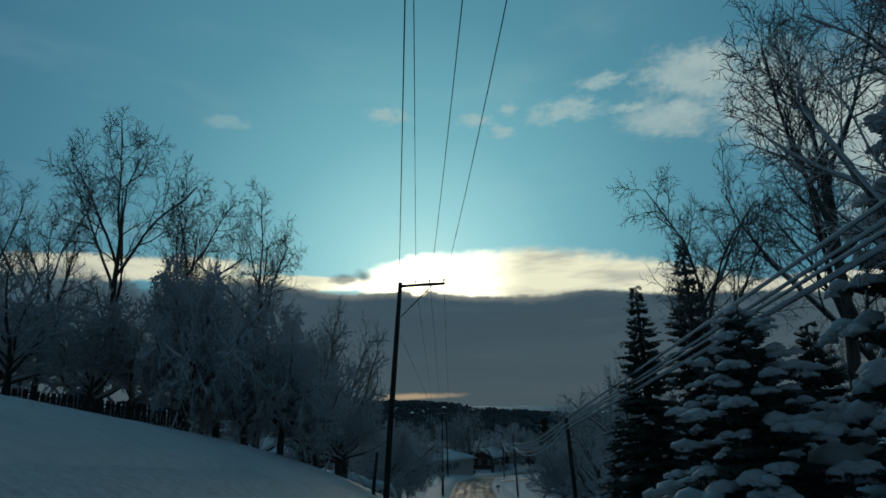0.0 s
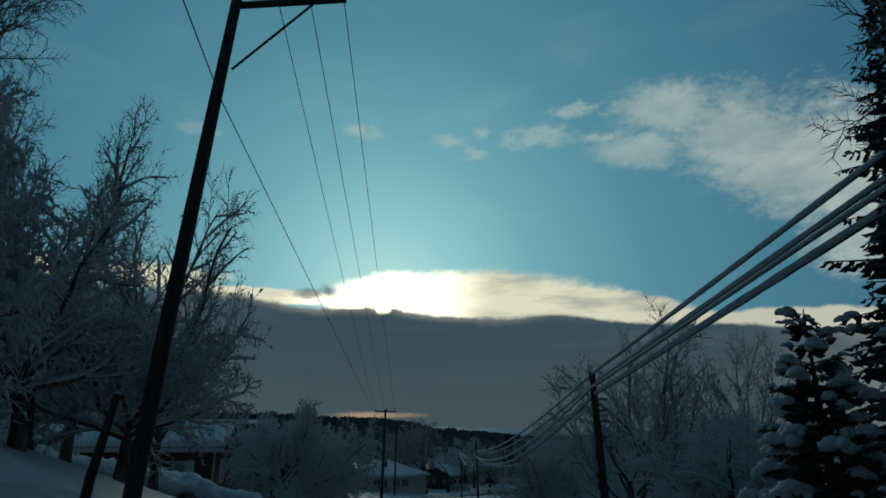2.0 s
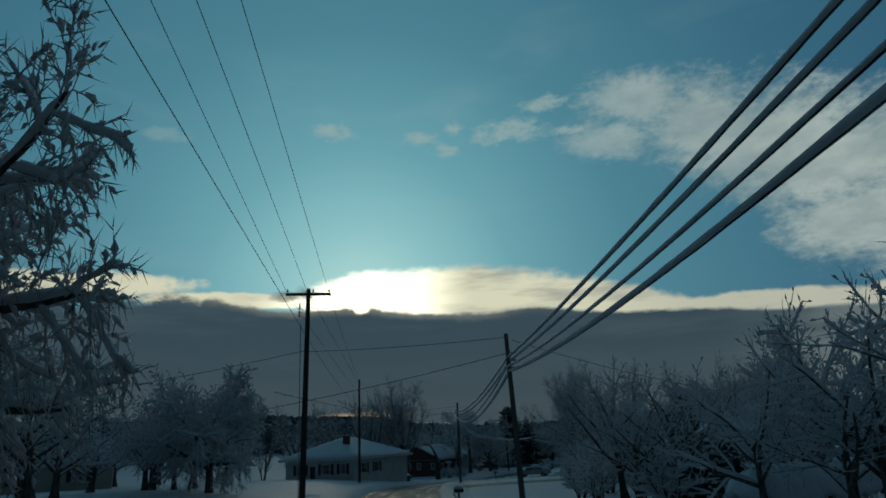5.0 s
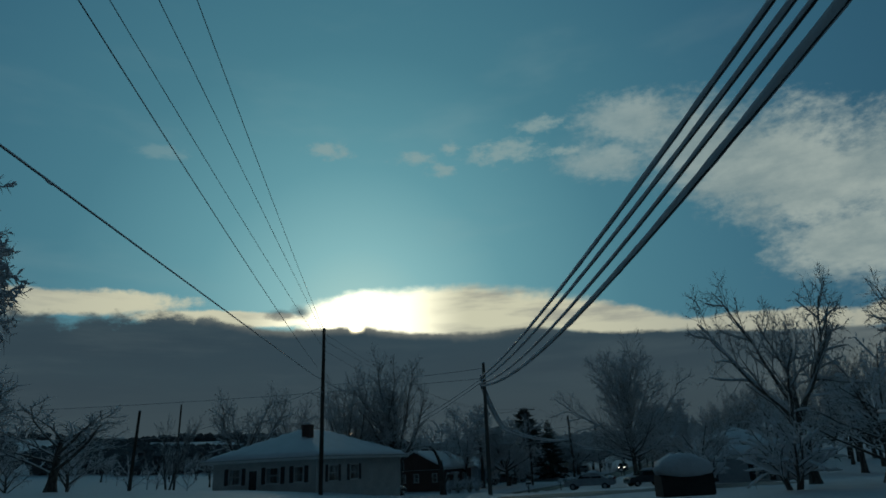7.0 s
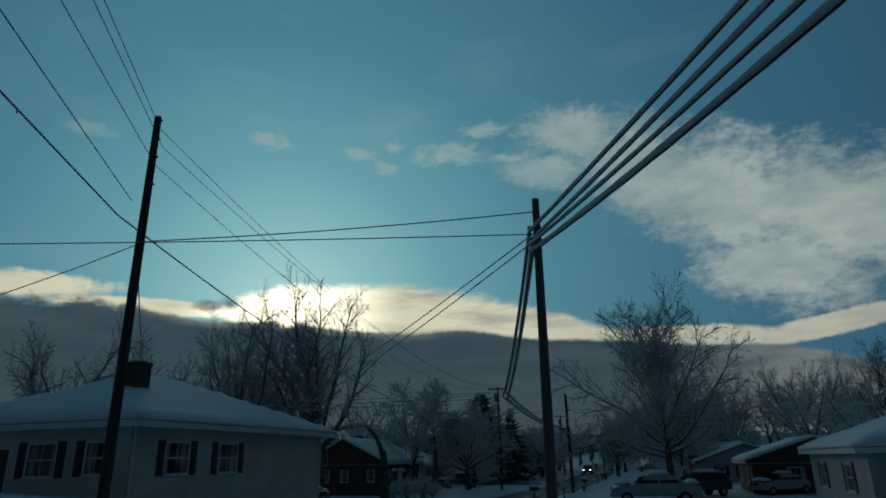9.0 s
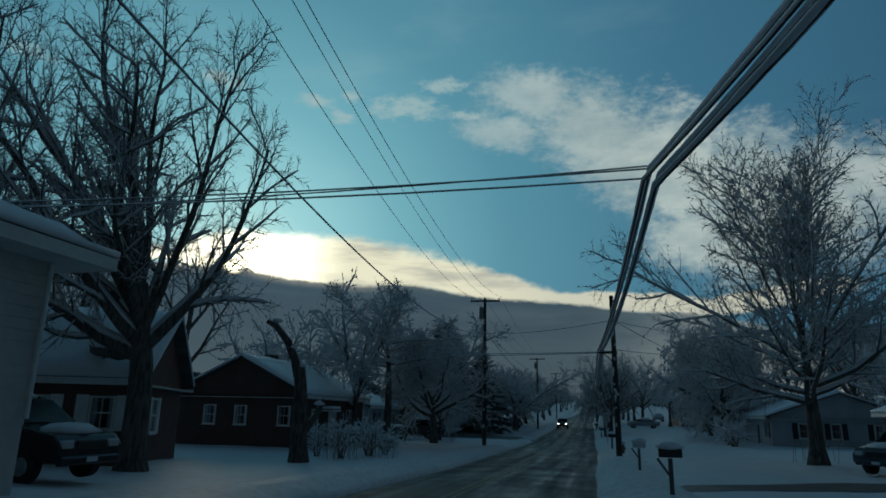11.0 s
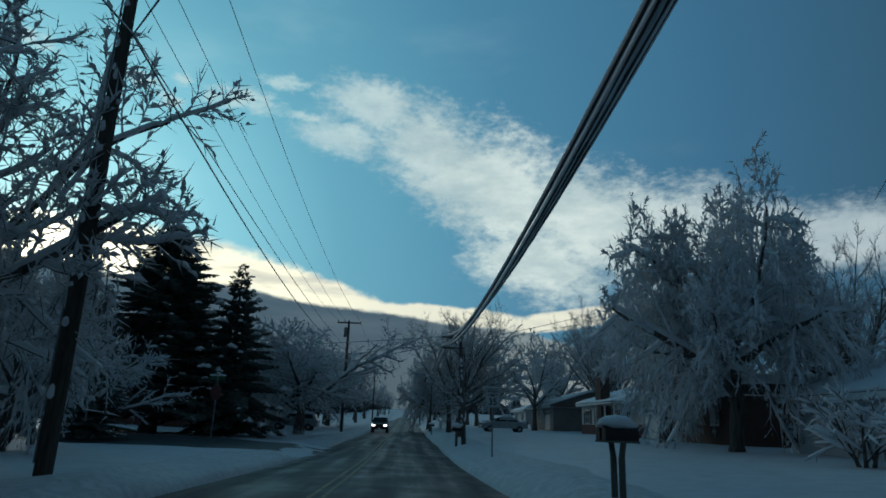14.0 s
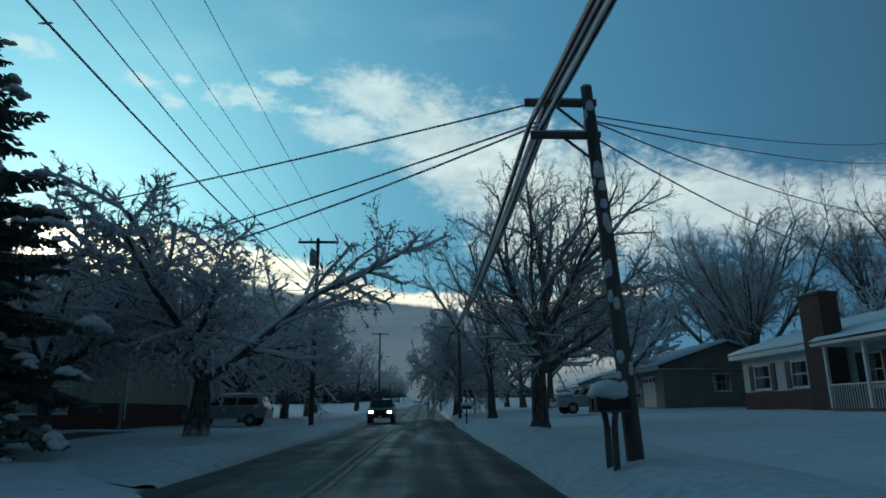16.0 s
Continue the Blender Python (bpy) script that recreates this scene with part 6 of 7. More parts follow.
    plant(heavy, 37.9, 232.9, 11.7, 90, 8.4)
    plant(fir, 28.6, 239.5, 11.0, 200, 7.6)
    plant(slim, 29.2, 224.0, 7.6, 0, 4.4)
    # right side along the flat
    plant(forked, 56.8, 233.2, 10.8, 150, 11.0)
    rows(((67.0, 251.0, 13.0, 10, big, 11), (91.0, 248.5, 17.5, 0, old, 15), (100.0, 240.0, 18, 90, tall, 12), (78.0, 258.0, 12, 30, lite, 12), (72.0, 264.0, 10, 60, white, 10), (93.0, 264, 15, 170, big, 12), (104.0, 226, 18, 20, old, 15), (85.0, 274.0, 11.0, 20, lite, 10), (118, 250, 17, 0, tall, 12),
          (97, 224, 15, 40, big, 13), (78, 238, 12.5, 10, old, 11), (84, 229, 15, 80, tall, 11), (93, 237, 15, 150, tall, 11), (86, 246, 14, 220, old, 12), (76, 247, 10.5, 30, lite, 10), (99, 231, 16, 300, old, 13), (82.0, 233.5, 9.0, 120, lite, 9), (88.0, 256.0, 13.0, 60, lite, 11)))
    # farther down the street
    rng = random.Random(5)
    for k in range(12):
        s = 365 + k * 22
        if s < len(ROAD):
            for side in (-1, 1):
                u = side * rng.uniform(7.5, 12)
                x, y = ROAD[s, 0] + ROAD_RIGHT[s, 0] * u, ROAD[s, 1] + ROAD_RIGHT[s, 1] * u
                plant((far_a, far_b, far_a)[k % 3], x, y, rng.uniform(8, 12), rng.uniform(0, 360))
    # trees that fill the valley
    n = 0
    while n < 70:
        x, y = rng.uniform(-150, 170), rng.uniform(70, 420)
        k, u = road_at(x, y)
        if abs(u) < 16 or (abs(u) < 34 and y < 300) or (-20 < x < 20 and 100 < y < 215):
            continue
        if x > 20 and y < 175 and x < 60:
            continue
        plant(far_a if rng.random() < 0.6 else far_b, x, y, rng.uniform(7, 12), rng.uniform(0, 360))
        n += 1
    # snowy gardens beside the foot of the hill
    for x0, x1, y0, y1, count in ((-48, -11, 78, 146, 60), (13.5, 48, 72, 128, 34)):
        for k in range(count):
            x, y = rng.uniform(x0, x1), rng.uniform(y0, y1)
            if abs(road_at(x, y)[1]) < 12 or (x > 20 and 104 < y < 124) or (x < -20 and 122 < y < 142):
                continue
            plant(far_a, x, y, rng.uniform(4.5, 8.5), rng.uniform(0, 360), rng.uniform(6, 9))
    for ob in (big, tall, gaunt, old, forked, lawn, street, low, dome, white, lite, far_a, far_b, shrub, column, fir, heavy, laden, slim):
        drop_proto(ob)


def make_far_woods():
    """Wooded ridges in the distance: many little ragged crowns."""
    rng = random.Random(77)
    verts, faces = [], []
    for n in range(9000):
        d, a = rng.uniform(330, 1750), rng.uniform(-85, 75) if n % 2 else rng.uniform(-24, 26)
        x, y = 5 + d * math.sin(radians(a)), 90 + d * math.cos(radians(a))
        k, u = road_at(x, y)
        if abs(u) < 25 or noise.noise(Vector((x * 0.006, y * 0.006, 1.0))) < -0.30:
            continue
        z, h, w = land(x, y) - 0.5, rng.uniform(6, 12), rng.uniform(3.5, 9.0)
        b, segs = len(verts), 5
        for j, (f, g) in enumerate(((0.0, 0.5), (0.45, 1.0), (0.75, 0.75))):
            for i in range(segs):
                t = 6.283 * i / segs + j * 0.5
                q = w * g * rng.uniform(0.6, 1.2)
                verts.append((x + q * math.cos(t), y + q * math.sin(t), z + h * f * rng.uniform(0.9, 1.1)))
        verts.append((x + rng.uniform(-1, 1), y, z + h))
        for j in range(2):
            for i in range(segs):
                faces.append((b + j * segs + i, b + j * segs + (i + 1) % segs, b + (j + 1) * segs + (i + 1) % segs, b + (j + 1) * segs + i))
        for i in range(segs):
            faces.append((b + 2 * segs + i, b + 2 * segs + (i + 1) % segs, b + 3 * segs))
    ob = new("far_woods", mesh_of("far_woods", verts, faces, WOODS_HAZED))
    tagged(ob, "dark winter woods on distant snowy hills", "woods", kind="stuff")


def make_valley_trees():
    """Frosted trees that fill the valley floor, too many to count."""
    rng = random.Random(31)
    spec = variant(OAK, count=[1, 9, 8], angle=[0, (70, 24), 46], start=[0.3, 0.15, 0.1], steps=[3, 3, 1], len=[4.5, 4.2, 2.0], thin=0.05, wander=[0.05, 0.12, 0.2])
    shapes = []
    for k in range(6):
        branches, v, f = [], [], []
        grow(rng, branches, Vector((0, 0, -0.3)), Vector((0, 0, 1)), 4.5, 0.22, 0, spec)
        for level, pts, rad in branches:
            tube(pts, rad, 3, v, f) if level < 2 else twig(pts, rad, v, f)
        shapes.append((np.array(v), f))
    verts, faces, count = [], [], 0
    while count < 520:
        x, y = rng.uniform(-330, 330), rng.uniform(60, 560)
        k, u = road_at(x, y)
        if abs(u) < 34 or (abs(u) < 60 and y < 240):
            continue
        v, f = shapes[count % 6]
        a, size = rng.uniform(0, 6.28), rng.uniform(0.7, 1.35)
        rot = np.array(((math.cos(a), -math.sin(a), 0), (math.sin(a), math.cos(a), 0), (0, 0, 1))) * size
        base = sum(len(q) for q in verts)
        faces.extend(tuple(i + base for i in q) for q in f)
        verts.append(v @ rot.T + (x, y, land(x, y)))
        count += 1
    ob = new("valley_trees", mesh_of("valley_trees", np.concatenate(verts), faces, BARK_WHITE))
    tagged(ob, "frosted trees that fill the valley floor", "woods", kind="stuff")




make_planting()
make_far_woods()
make_valley_trees()


# ---------- vehicles ----------
def make_car(x, y, turn, paint, label, kind="suv", snow=0.0, lit=False, z=None, group="vehicles"):
    """A car whose nose points along its own +x. kind: suv, sedan, pickup or van."""
    shape = {"suv": (4.7, 1.86, [(-2.3, 0.45), (-2.34, 0.95), (-2.22, 1.10), (-1.95, 1.66), (0.45, 1.70), (1.15, 1.14), (2.15, 0.98), (2.34, 0.75), (2.34, 0.42)], (-1.9, 0.55, 1.12, 1.62)),
             "sedan": (4.7, 1.80, [(-2.3, 0.40), (-2.35, 0.85), (-1.65, 0.98), (-0.95, 1.42), (0.30, 1.45), (1.15, 0.98), (2.15, 0.82), (2.35, 0.60), (2.35, 0.36)], (-1.2, 0.75, 1.0, 1.38)),
             "pickup": (5.4, 1.95, [(-2.6, 0.50), (-2.68, 1.10), (-0.70, 1.12), (-0.55, 1.80), (0.95, 1.82), (1.45, 1.24), (2.5, 1.12), (2.68, 0.9), (2.68, 0.50)], (-0.5, 1.1, 1.24, 1.74)),
             "van": (4.9, 1.95, [(-2.4, 0.42), (-2.46, 1.0), (-2.30, 1.74), (0.60, 1.76), (1.60, 1.10), (2.25, 0.95), (2.44, 0.7), (2.44, 0.40)], (-2.2, 0.8, 1.08, 1.66))}[kind]
    ln, wd, outline, (g0, g1, gz0, gz1) = shape
    car = thing("car" if kind != "pickup" else "pickup_truck", Matrix.Translation((x, y, land(x, y) + 0.02 if z is None else z)) @ Matrix.Rotation(radians(turn), 4, "Z"), label, "car" if kind != "pickup" else "pickup", group)
    bm = bmesh.new()
    prism(bm, outline, -wd / 2, wd / 2, 0.07)
    for v in bm.verts:
        if v.co.z > gz0:
            v.co.y *= 1 - 0.20 * min(1.0, (v.co.z - gz0) / 0.6)
    body = part("body", bm, paint, car, smooth=False)
    side = 1 - 0.10
    for sgn, nm in ((-1, "side_window"), (1, "side_window")):
        ya, yb = sgn * wd / 2 * 0.995, sgn * wd / 2 * 0.845
        bm = bmesh.new()
        n_ = 2 if kind != "pickup" else 1
        for k in range(n_):
            a, b = g0 + (g1 - g0) * k / n_ + 0.05, g0 + (g1 - g0) * (k + 1) / n_ - 0.05
            q = [bm.verts.new(p) for p in ((a - 0.10 * (k == 0), ya, gz0 + 0.04), (b + 0.30 * (k == n_ - 1), ya, gz0 + 0.04), (b, yb + sgn * 0.012, gz1 - 0.05), (a + 0.12 * (k == 0), yb + sgn * 0.012, gz1 - 0.05))]
            f = bm.faces.new(q)
            bmesh.ops.solidify(bm, geom=[f], thickness=0.02)
        part(nm, bm, CAR_GLASS, car, "dark side glass")
    top = [p for p in outline if p[1] > gz0]
    front_a, front_b = outline[[i for i, p in enumerate(outline) if p[1] == max(q[1] for q in outline)][-1]], outline[[i for i, p in enumerate(outline) if p[1] == max(q[1] for q in outline)][-1] + 1]
    for nm, (pa, pb) in (("windscreen", (front_a, front_b)),):
        bm = bmesh.new()
        up, lo = (pa[0] + (pb[0] - pa[0]) * 0.10, pa[1] + (pb[1] - pa[1]) * 0.10), (pa[0] + (pb[0] - pa[0]) * 0.92, pa[1] + (pb[1] - pa[1]) * 0.92)
        q = [bm.verts.new(p) for p in ((up[0] + 0.02, -wd * 0.36, up[1] + 0.02), (up[0] + 0.02, wd * 0.36, up[1] + 0.02), (lo[0] + 0.02, wd * 0.43, lo[1] + 0.02), (lo[0] + 0.02, -wd * 0.43, lo[1] + 0.02))]
        f = bm.faces.new(q)
        bmesh.ops.solidify(bm, geom=[f], thickness=0.02)
        part(nm, bm, CAR_GLASS, car, "dark windscreen")
    r = 0.34 if kind in ("suv", "van") else 0.31 if kind == "sedan" else 0.38
    for wx in (-ln * 0.31, ln * 0.32):
        for sgn in (-1, 1):
            wheel = part("wheel", rods([((wx, sgn * (wd / 2 - 0.20), r), (wx, sgn * (wd / 2 + 0.02), r), r)], 20), RUBBER, car, "black tyre")
            part("rim", rods([((wx, sgn * (wd / 2 + 0.0), r), (wx, sgn * (wd / 2 + 0.035), r), r * 0.62, r * 0.5)], 12), ALLOY, wheel)
    nose, tail = ln / 2 - 0.02, -ln / 2 + 0.02
    hz = 0.78 if kind != "pickup" else 0.95
    for sgn in (-1, 1):
        part("headlight", boxes([(nose - 0.10, nose + 0.015, sgn * wd * 0.36 - 0.17, sgn * wd * 0.36 + 0.17, hz - 0.09, hz + 0.09)], 0.03), HEADLAMP if lit else LENS, car, "lit headlight" if lit else "clear headlight")
        part("tail_light", boxes([(tail - 0.03, tail + 0.08, sgn * wd * 0.40 - 0.10, sgn * wd * 0.40 + 0.10, hz + 0.02, hz + 0.26)], 0.02), RED_LENS, car, "red tail light")
    part("grille", boxes([(nose - 0.05, nose + 0.02, -wd * 0.22, wd * 0.22, hz - 0.12, hz + 0.08)], 0.02), SIGN_BLACK, car)
    part("bumper", boxes([(nose - 0.12, nose + 0.05, -wd * 0.46, wd * 0.46, 0.36, 0.56)], 0.05), paint if kind != "pickup" else ALLOY, car)
    part("number_plate", boxes([(nose + 0.055, nose + 0.065, -0.16, 0.16, 0.42, 0.52)]), SIGN_WHITE, car)
    if snow:
        zt = max(p[1] for p in outline)
        rows = [(-1.7 if kind != "pickup" else -0.5, 0.4 if kind != "pickup" else 0.9, zt, wd * 0.40), (1.25, 2.1, hz + 0.20, wd * 0.42)]
        if kind == "sedan":
            rows[0] = (-0.85, 0.25, zt, wd * 0.38)
            rows.append((-2.25, -1.6, 0.98, wd * 0.42))
        if kind == "pickup":
            rows.append((-2.55, -0.75, 1.12, wd * 0.46))
        for a, b, zz, hw in rows:
            v, f = [], []
            lump(v, f, ((a + b) / 2, 0, zz + snow * 0.2), (b - a) / 2 * 1.12, hw * 1.05, snow * 1.3, 0, random.Random(int(x * 10)), rings=6, segs=14)
            part("snow_cover", (v, f), SNOW, car, "thick layer of snow", smooth=True)
    return car


def make_cars():
    k = 347
    lane = (ROAD[k, 0] - ROAD_RIGHT[k, 0] * 1.65, ROAD[k, 1] - ROAD_RIGHT[k, 1] * 1.65)
    make_car(*lane, 241, PAINT_BLACK, "dark oncoming utility car with its headlights lit", "suv", 0.0, True, z=ROAD[k, 2] + 0.03)
    make_car(67.0, 241.0, 155, PAINT_SILVER, "silver sedan under snow on a driveway", "sedan", 0.14)
    make_car(49.6, 252.4, 151, PAINT_SILVER, "silver utility car parked beside a snow bank", "suv", 0.12)
    make_car(24.2, 213.0, 10, PAINT_GREY, "dark pickup under snow on a driveway", "pickup", 0.16)
    make_car(33.6, 171.2, 185, PAINT_GREY, "dark grey utility car under snow on a driveway", "suv", 0.16)
    make_car(39.5, 169.8, 185, PAINT_SILVER, "pale sedan under snow on a driveway", "sedan", 0.16)
    make_car(3.7, 168.6, -29, PAINT_BLACK, "black utility car under snow beside a brick house", "suv", 0.16)
    make_car(23.2, 158.5, 155, PAINT_SILVER, "pale sedan under snow on the inside of the bend", "sedan", 0.16)
    make_car(88.0, 268.0, 62, PAINT_SILVER, "distant parked car under snow", "sedan", 0.14)


# ---------- roadside things ----------
def make_mailbox(x, y, turn, label, post=POLE_GREY, boxes_=1, snow=0.16, box_mat=None, tray=False):
    box_mat = box_mat or MB_BLACK
    mb = thing("mailbox", Matrix.Translation((x, y, land(x, y) - 0.02)) @ Matrix.Rotation(radians(turn), 4, "Z"), label, "mailbox", "mailboxes")
    wide = 0.30 * boxes_
    if boxes_ > 1:
        for sgn in (-1, 1):
            bm = rods([((sgn * 0.18, 0, -0.3), (sgn * 0.20, 0, 0.75), 0.055), ((sgn * 0.20, 0, 0.75), (sgn * 0.30, 0, 0.97), 0.05)])
            part("post", bm, post, mb)
        part("board", boxes([(-wide / 2 - 0.05, wide / 2 + 0.05, -0.25, 0.25, 0.97, 1.0)], 0.006), post, mb)
    else:
        part("post", boxes([(-0.05, 0.05, -0.05, 0.05, -0.3, 0.98)], 0.008), post, mb)
        part("bracket", rods([((0, 0.05, 0.60), (0, 0.30, 0.97), 0.03)]), post, mb)
    for k in range(boxes_):
        cx = (k - (boxes_ - 1) / 2) * 0.30
        bm = bmesh.new()
        arch = [(cx - 0.10, 1.0), (cx + 0.10, 1.0), (cx + 0.10, 1.13)] + [(cx + 0.10 * math.cos(a), 1.13 + 0.10 * math.sin(a)) for a in (0.5, 1.05, 1.57, 2.09, 2.64)] + [(cx - 0.10, 1.13)]
        prism(bm, arch, -0.26, 0.26)
        b = part("box", bm, box_mat, mb)
        part("door", boxes([(cx - 0.095, cx + 0.095, -0.275, -0.262, 1.01, 1.20)], 0.01), box_mat, b)
        part("flag", boxes([(cx + 0.102, cx + 0.112, -0.05, 0.0, 1.08, 1.24), (cx + 0.102, cx + 0.112, -0.05, 0.09, 1.20, 1.25)]), PAINT_RED, b, "small red flag")
    v, f = [], []
    lump(v, f, (0, 0, 1.24), wide / 2 + 0.04, 0.32, snow, 0, random.Random(int(x * 7)), rings=6, segs=14)
    part("snow_cap", (v, f), SNOW, mb, "thick cap of snow", smooth=True)
    return mb


def make_text(body, size, m, parent, mat, name="lettering"):
    c = bpy.data.curves.new(name, "FONT")
    c.body, c.size, c.align_x, c.align_y, c.extrude = body, size, "CENTER", "CENTER", 0.002
    c.offset = size * 0.018
    tmp = bpy.data.objects.new(name, c)
    me = bpy.data.meshes.new_from_object(tmp)
    bpy.data.objects.remove(tmp)
    me.materials.append(mat)
    ob = new(name, me)
    ob.parent, ob.matrix_basis = parent, m
    return ob


def make_speed_sign(x, y, turn):
    """A speed limit sign that faces the traffic, on a steel post."""
    base = land(x, y)
    sign = thing("speed_limit_sign", Matrix.Translation((x, y, base)) @ Matrix.Rotation(radians(turn), 4, "Z"), "white speed limit sign on a steel post in the snow", "road sign")
    part("post", boxes([(-0.03, 0.03, 0.012, 0.05, -0.5, 2.72)], 0.006), IRON, sign)
    bm = bmesh.new()
    prism(bm, [(-0.305, 1.98), (0.305, 1.98), (0.305, 2.74), (-0.305, 2.74)], -0.004, 0.004)
    plate = part("plate", bm, SIGN_WHITE, sign, "white sheet with black lettering")
    edge = [(-0.285, 0.285, -0.0075, -0.0045, 2.00, 2.012), (-0.285, 0.285, -0.0075, -0.0045, 2.708, 2.72), (-0.285, -0.273, -0.0075, -0.0045, 2.012, 2.708), (0.273, 0.285, -0.0075, -0.0045, 2.012, 2.708)]
    part("border", boxes(edge), SIGN_BLACK, plate)
    up = Matrix.Rotation(radians(90), 4, "X")
    for body, size, z in (("SPEED", 0.155, 2.61), ("LIMIT", 0.155, 2.45), ("35", 0.36, 2.19)):
        make_text(body, size, Matrix.Translation((0, -0.006, z)) @ up, plate, SIGN_BLACK)
    v, f = [], []
    tube([(-0.29, 0, 2.745), (0, 0, 2.76), (0.29, 0, 2.745)], [0.02, 0.035, 0.02], 7, v, f)
    part("snow", (v, f), SNOW, sign, "thin ridge of snow", smooth=True)


def make_stop_sign(x, y, turn):
    """A stop sign seen from behind, with a street-name blade over it."""
    base = land(x, y)
    sign = thing("stop_sign", Matrix.Translation((x, y, base)) @ Matrix.Rotation(radians(turn), 4, "Z"), "stop sign seen from behind with snowy street-name blades", "road sign")
    part("post", boxes([(-0.03, 0.03, -0.02, 0.02, -0.5, 3.25)], 0.006), IRON, sign)
    pts = [(0.38 * math.cos(radians(22.5 + 45 * k)), 2.45 + 0.38 * math.sin(radians(22.5 + 45 * k))) for k in range(8)]
    bm = bmesh.new()
    prism(bm, pts, 0.022, 0.028)
    plate = part("plate", bm, IRON, sign, "grey back of an octagonal plate")
    bm = bmesh.new()
    prism(bm, [(p * 0.97, 2.45 + (q - 2.45) * 0.97) for p, q in pts], 0.0285, 0.031)
    part("face", bm, PAINT_RED, plate, "red face turned to the side street")
    for ang, z in ((25, 3.12), (-62, 3.36)):
        b = part("street_blade", boxes([(-0.38, 0.38, -0.006, 0.006, z - 0.10, z + 0.10)], 0.004), SIGN_GREEN, sign, "green street-name blade")
        b.matrix_basis = Matrix.Rotation(radians(ang), 4, "Z")
        part("lettering_bar", boxes([(-0.27, 0.27, -0.009, -0.0065, z - 0.04, z + 0.04)]), SIGN_WHITE, b, "plain pale bar")
        v, f = [], []
        tube([(-0.38, 0, z + 0.12), (0, 0, z + 0.145), (0.38, 0, z + 0.12)], [0.04, 0.06, 0.04], 7, v, f)
        part("snow", (v, f), SNOW, b, "ridge of snow", smooth=True)


def make_hydrant(x, y):
    h = thing("fire_hydrant", Matrix.Translation((x, y, land(x, y) - 0.05)), "dull metal fire hydrant capped with snow", "hydrant")
    bm = rods([((0, 0, 0), (0, 0, 0.06), 0.16), ((0, 0, 0.06), (0, 0, 0.55), 0.105, 0.10), ((0, 0, 0.55), (0, 0, 0.59), 0.14), ((0, 0, 0.59), (0, 0, 0.70), 0.11, 0.05)], 14)
    part("barrel", bm, HYDRANT, h)
    for a in (0, 90, 180):
        d = Vector((math.cos(radians(a)), math.sin(radians(a)), 0))
        part("nozzle", rods([(d * 0.09 + Vector((0, 0, 0.42)), d * 0.19 + Vector((0, 0, 0.42)), 0.055), (d * 0.19 + Vector((0, 0, 0.42)), d * 0.215 + Vector((0, 0, 0.42)), 0.03)], 10), HYDRANT, h)
    part("bonnet_nut", rods([((0, 0, 0.70), (0, 0, 0.75), 0.03)], 5), HYDRANT, h)
    v, f = [], []
    lump(v, f, (0, 0, 0.73), 0.15, 0.15, 0.17, 0, random.Random(3), rings=6, segs=12)
    part("snow_cap", (v, f), SNOW, h, "round cap of snow", smooth=True)


def make_fence(a, b, high, label):
    """A picket fence from a to b over the land."""
    a, b = Vector((*a, 0)), Vector((*b, 0))
    d = b - a
    n = int(d.length / 0.135)
    fence = thing("picket_fence", Matrix(), label, "fence")
    turn = math.atan2(d.y, d.x)
    picket = None
    for k in range(n + 1):
        p = a.lerp(b, k / n)
        z = land(p.x, p.y)
        m = Matrix.Translation((p.x, p.y, z)) @ Matrix.Rotation(turn, 4, "Z")
        if picket is None:
            bm = bmesh.new()
            prism(bm, [(-0.048, -0.25), (0.048, -0.25), (0.048, high - 0.07), (0.0, high), (-0.048, high - 0.07)], -0.012, 0.012)
            picket = part("picket", bm, FENCE_WOOD, fence)
            picket.matrix_basis = m
        else:
            ob = new("picket", picket.data)
            ob.parent, ob.matrix_basis = fence, m @ Matrix.Rotation(radians(((k * 37) % 11 - 5) * 0.5), 4, "Y")
        if k % 18 == 0 and k < n:
            q = a.lerp(b, min(1.0, (k + 18) / n))
            za, zb = land(p.x, p.y), land(q.x, q.y)
            off = Vector((-math.sin(turn), math.cos(turn), 0)) * 0.045
            for hh in (0.28, high * 0.78):
                part("rail", rods([(Vector((p.x, p.y, za + hh)) + off, Vector((q.x, q.y, zb + hh)) + off, 0.03)], 6), FENCE_WOOD, fence)
            part("post", boxes([(p.x + off.x * 1.8 - 0.05, p.x + off.x * 1.8 + 0.05, p.y + off.y * 1.8 - 0.05, p.y + off.y * 1.8 + 0.05, za - 0.3, za + high)], 0.008), FENCE_WOOD, fence)


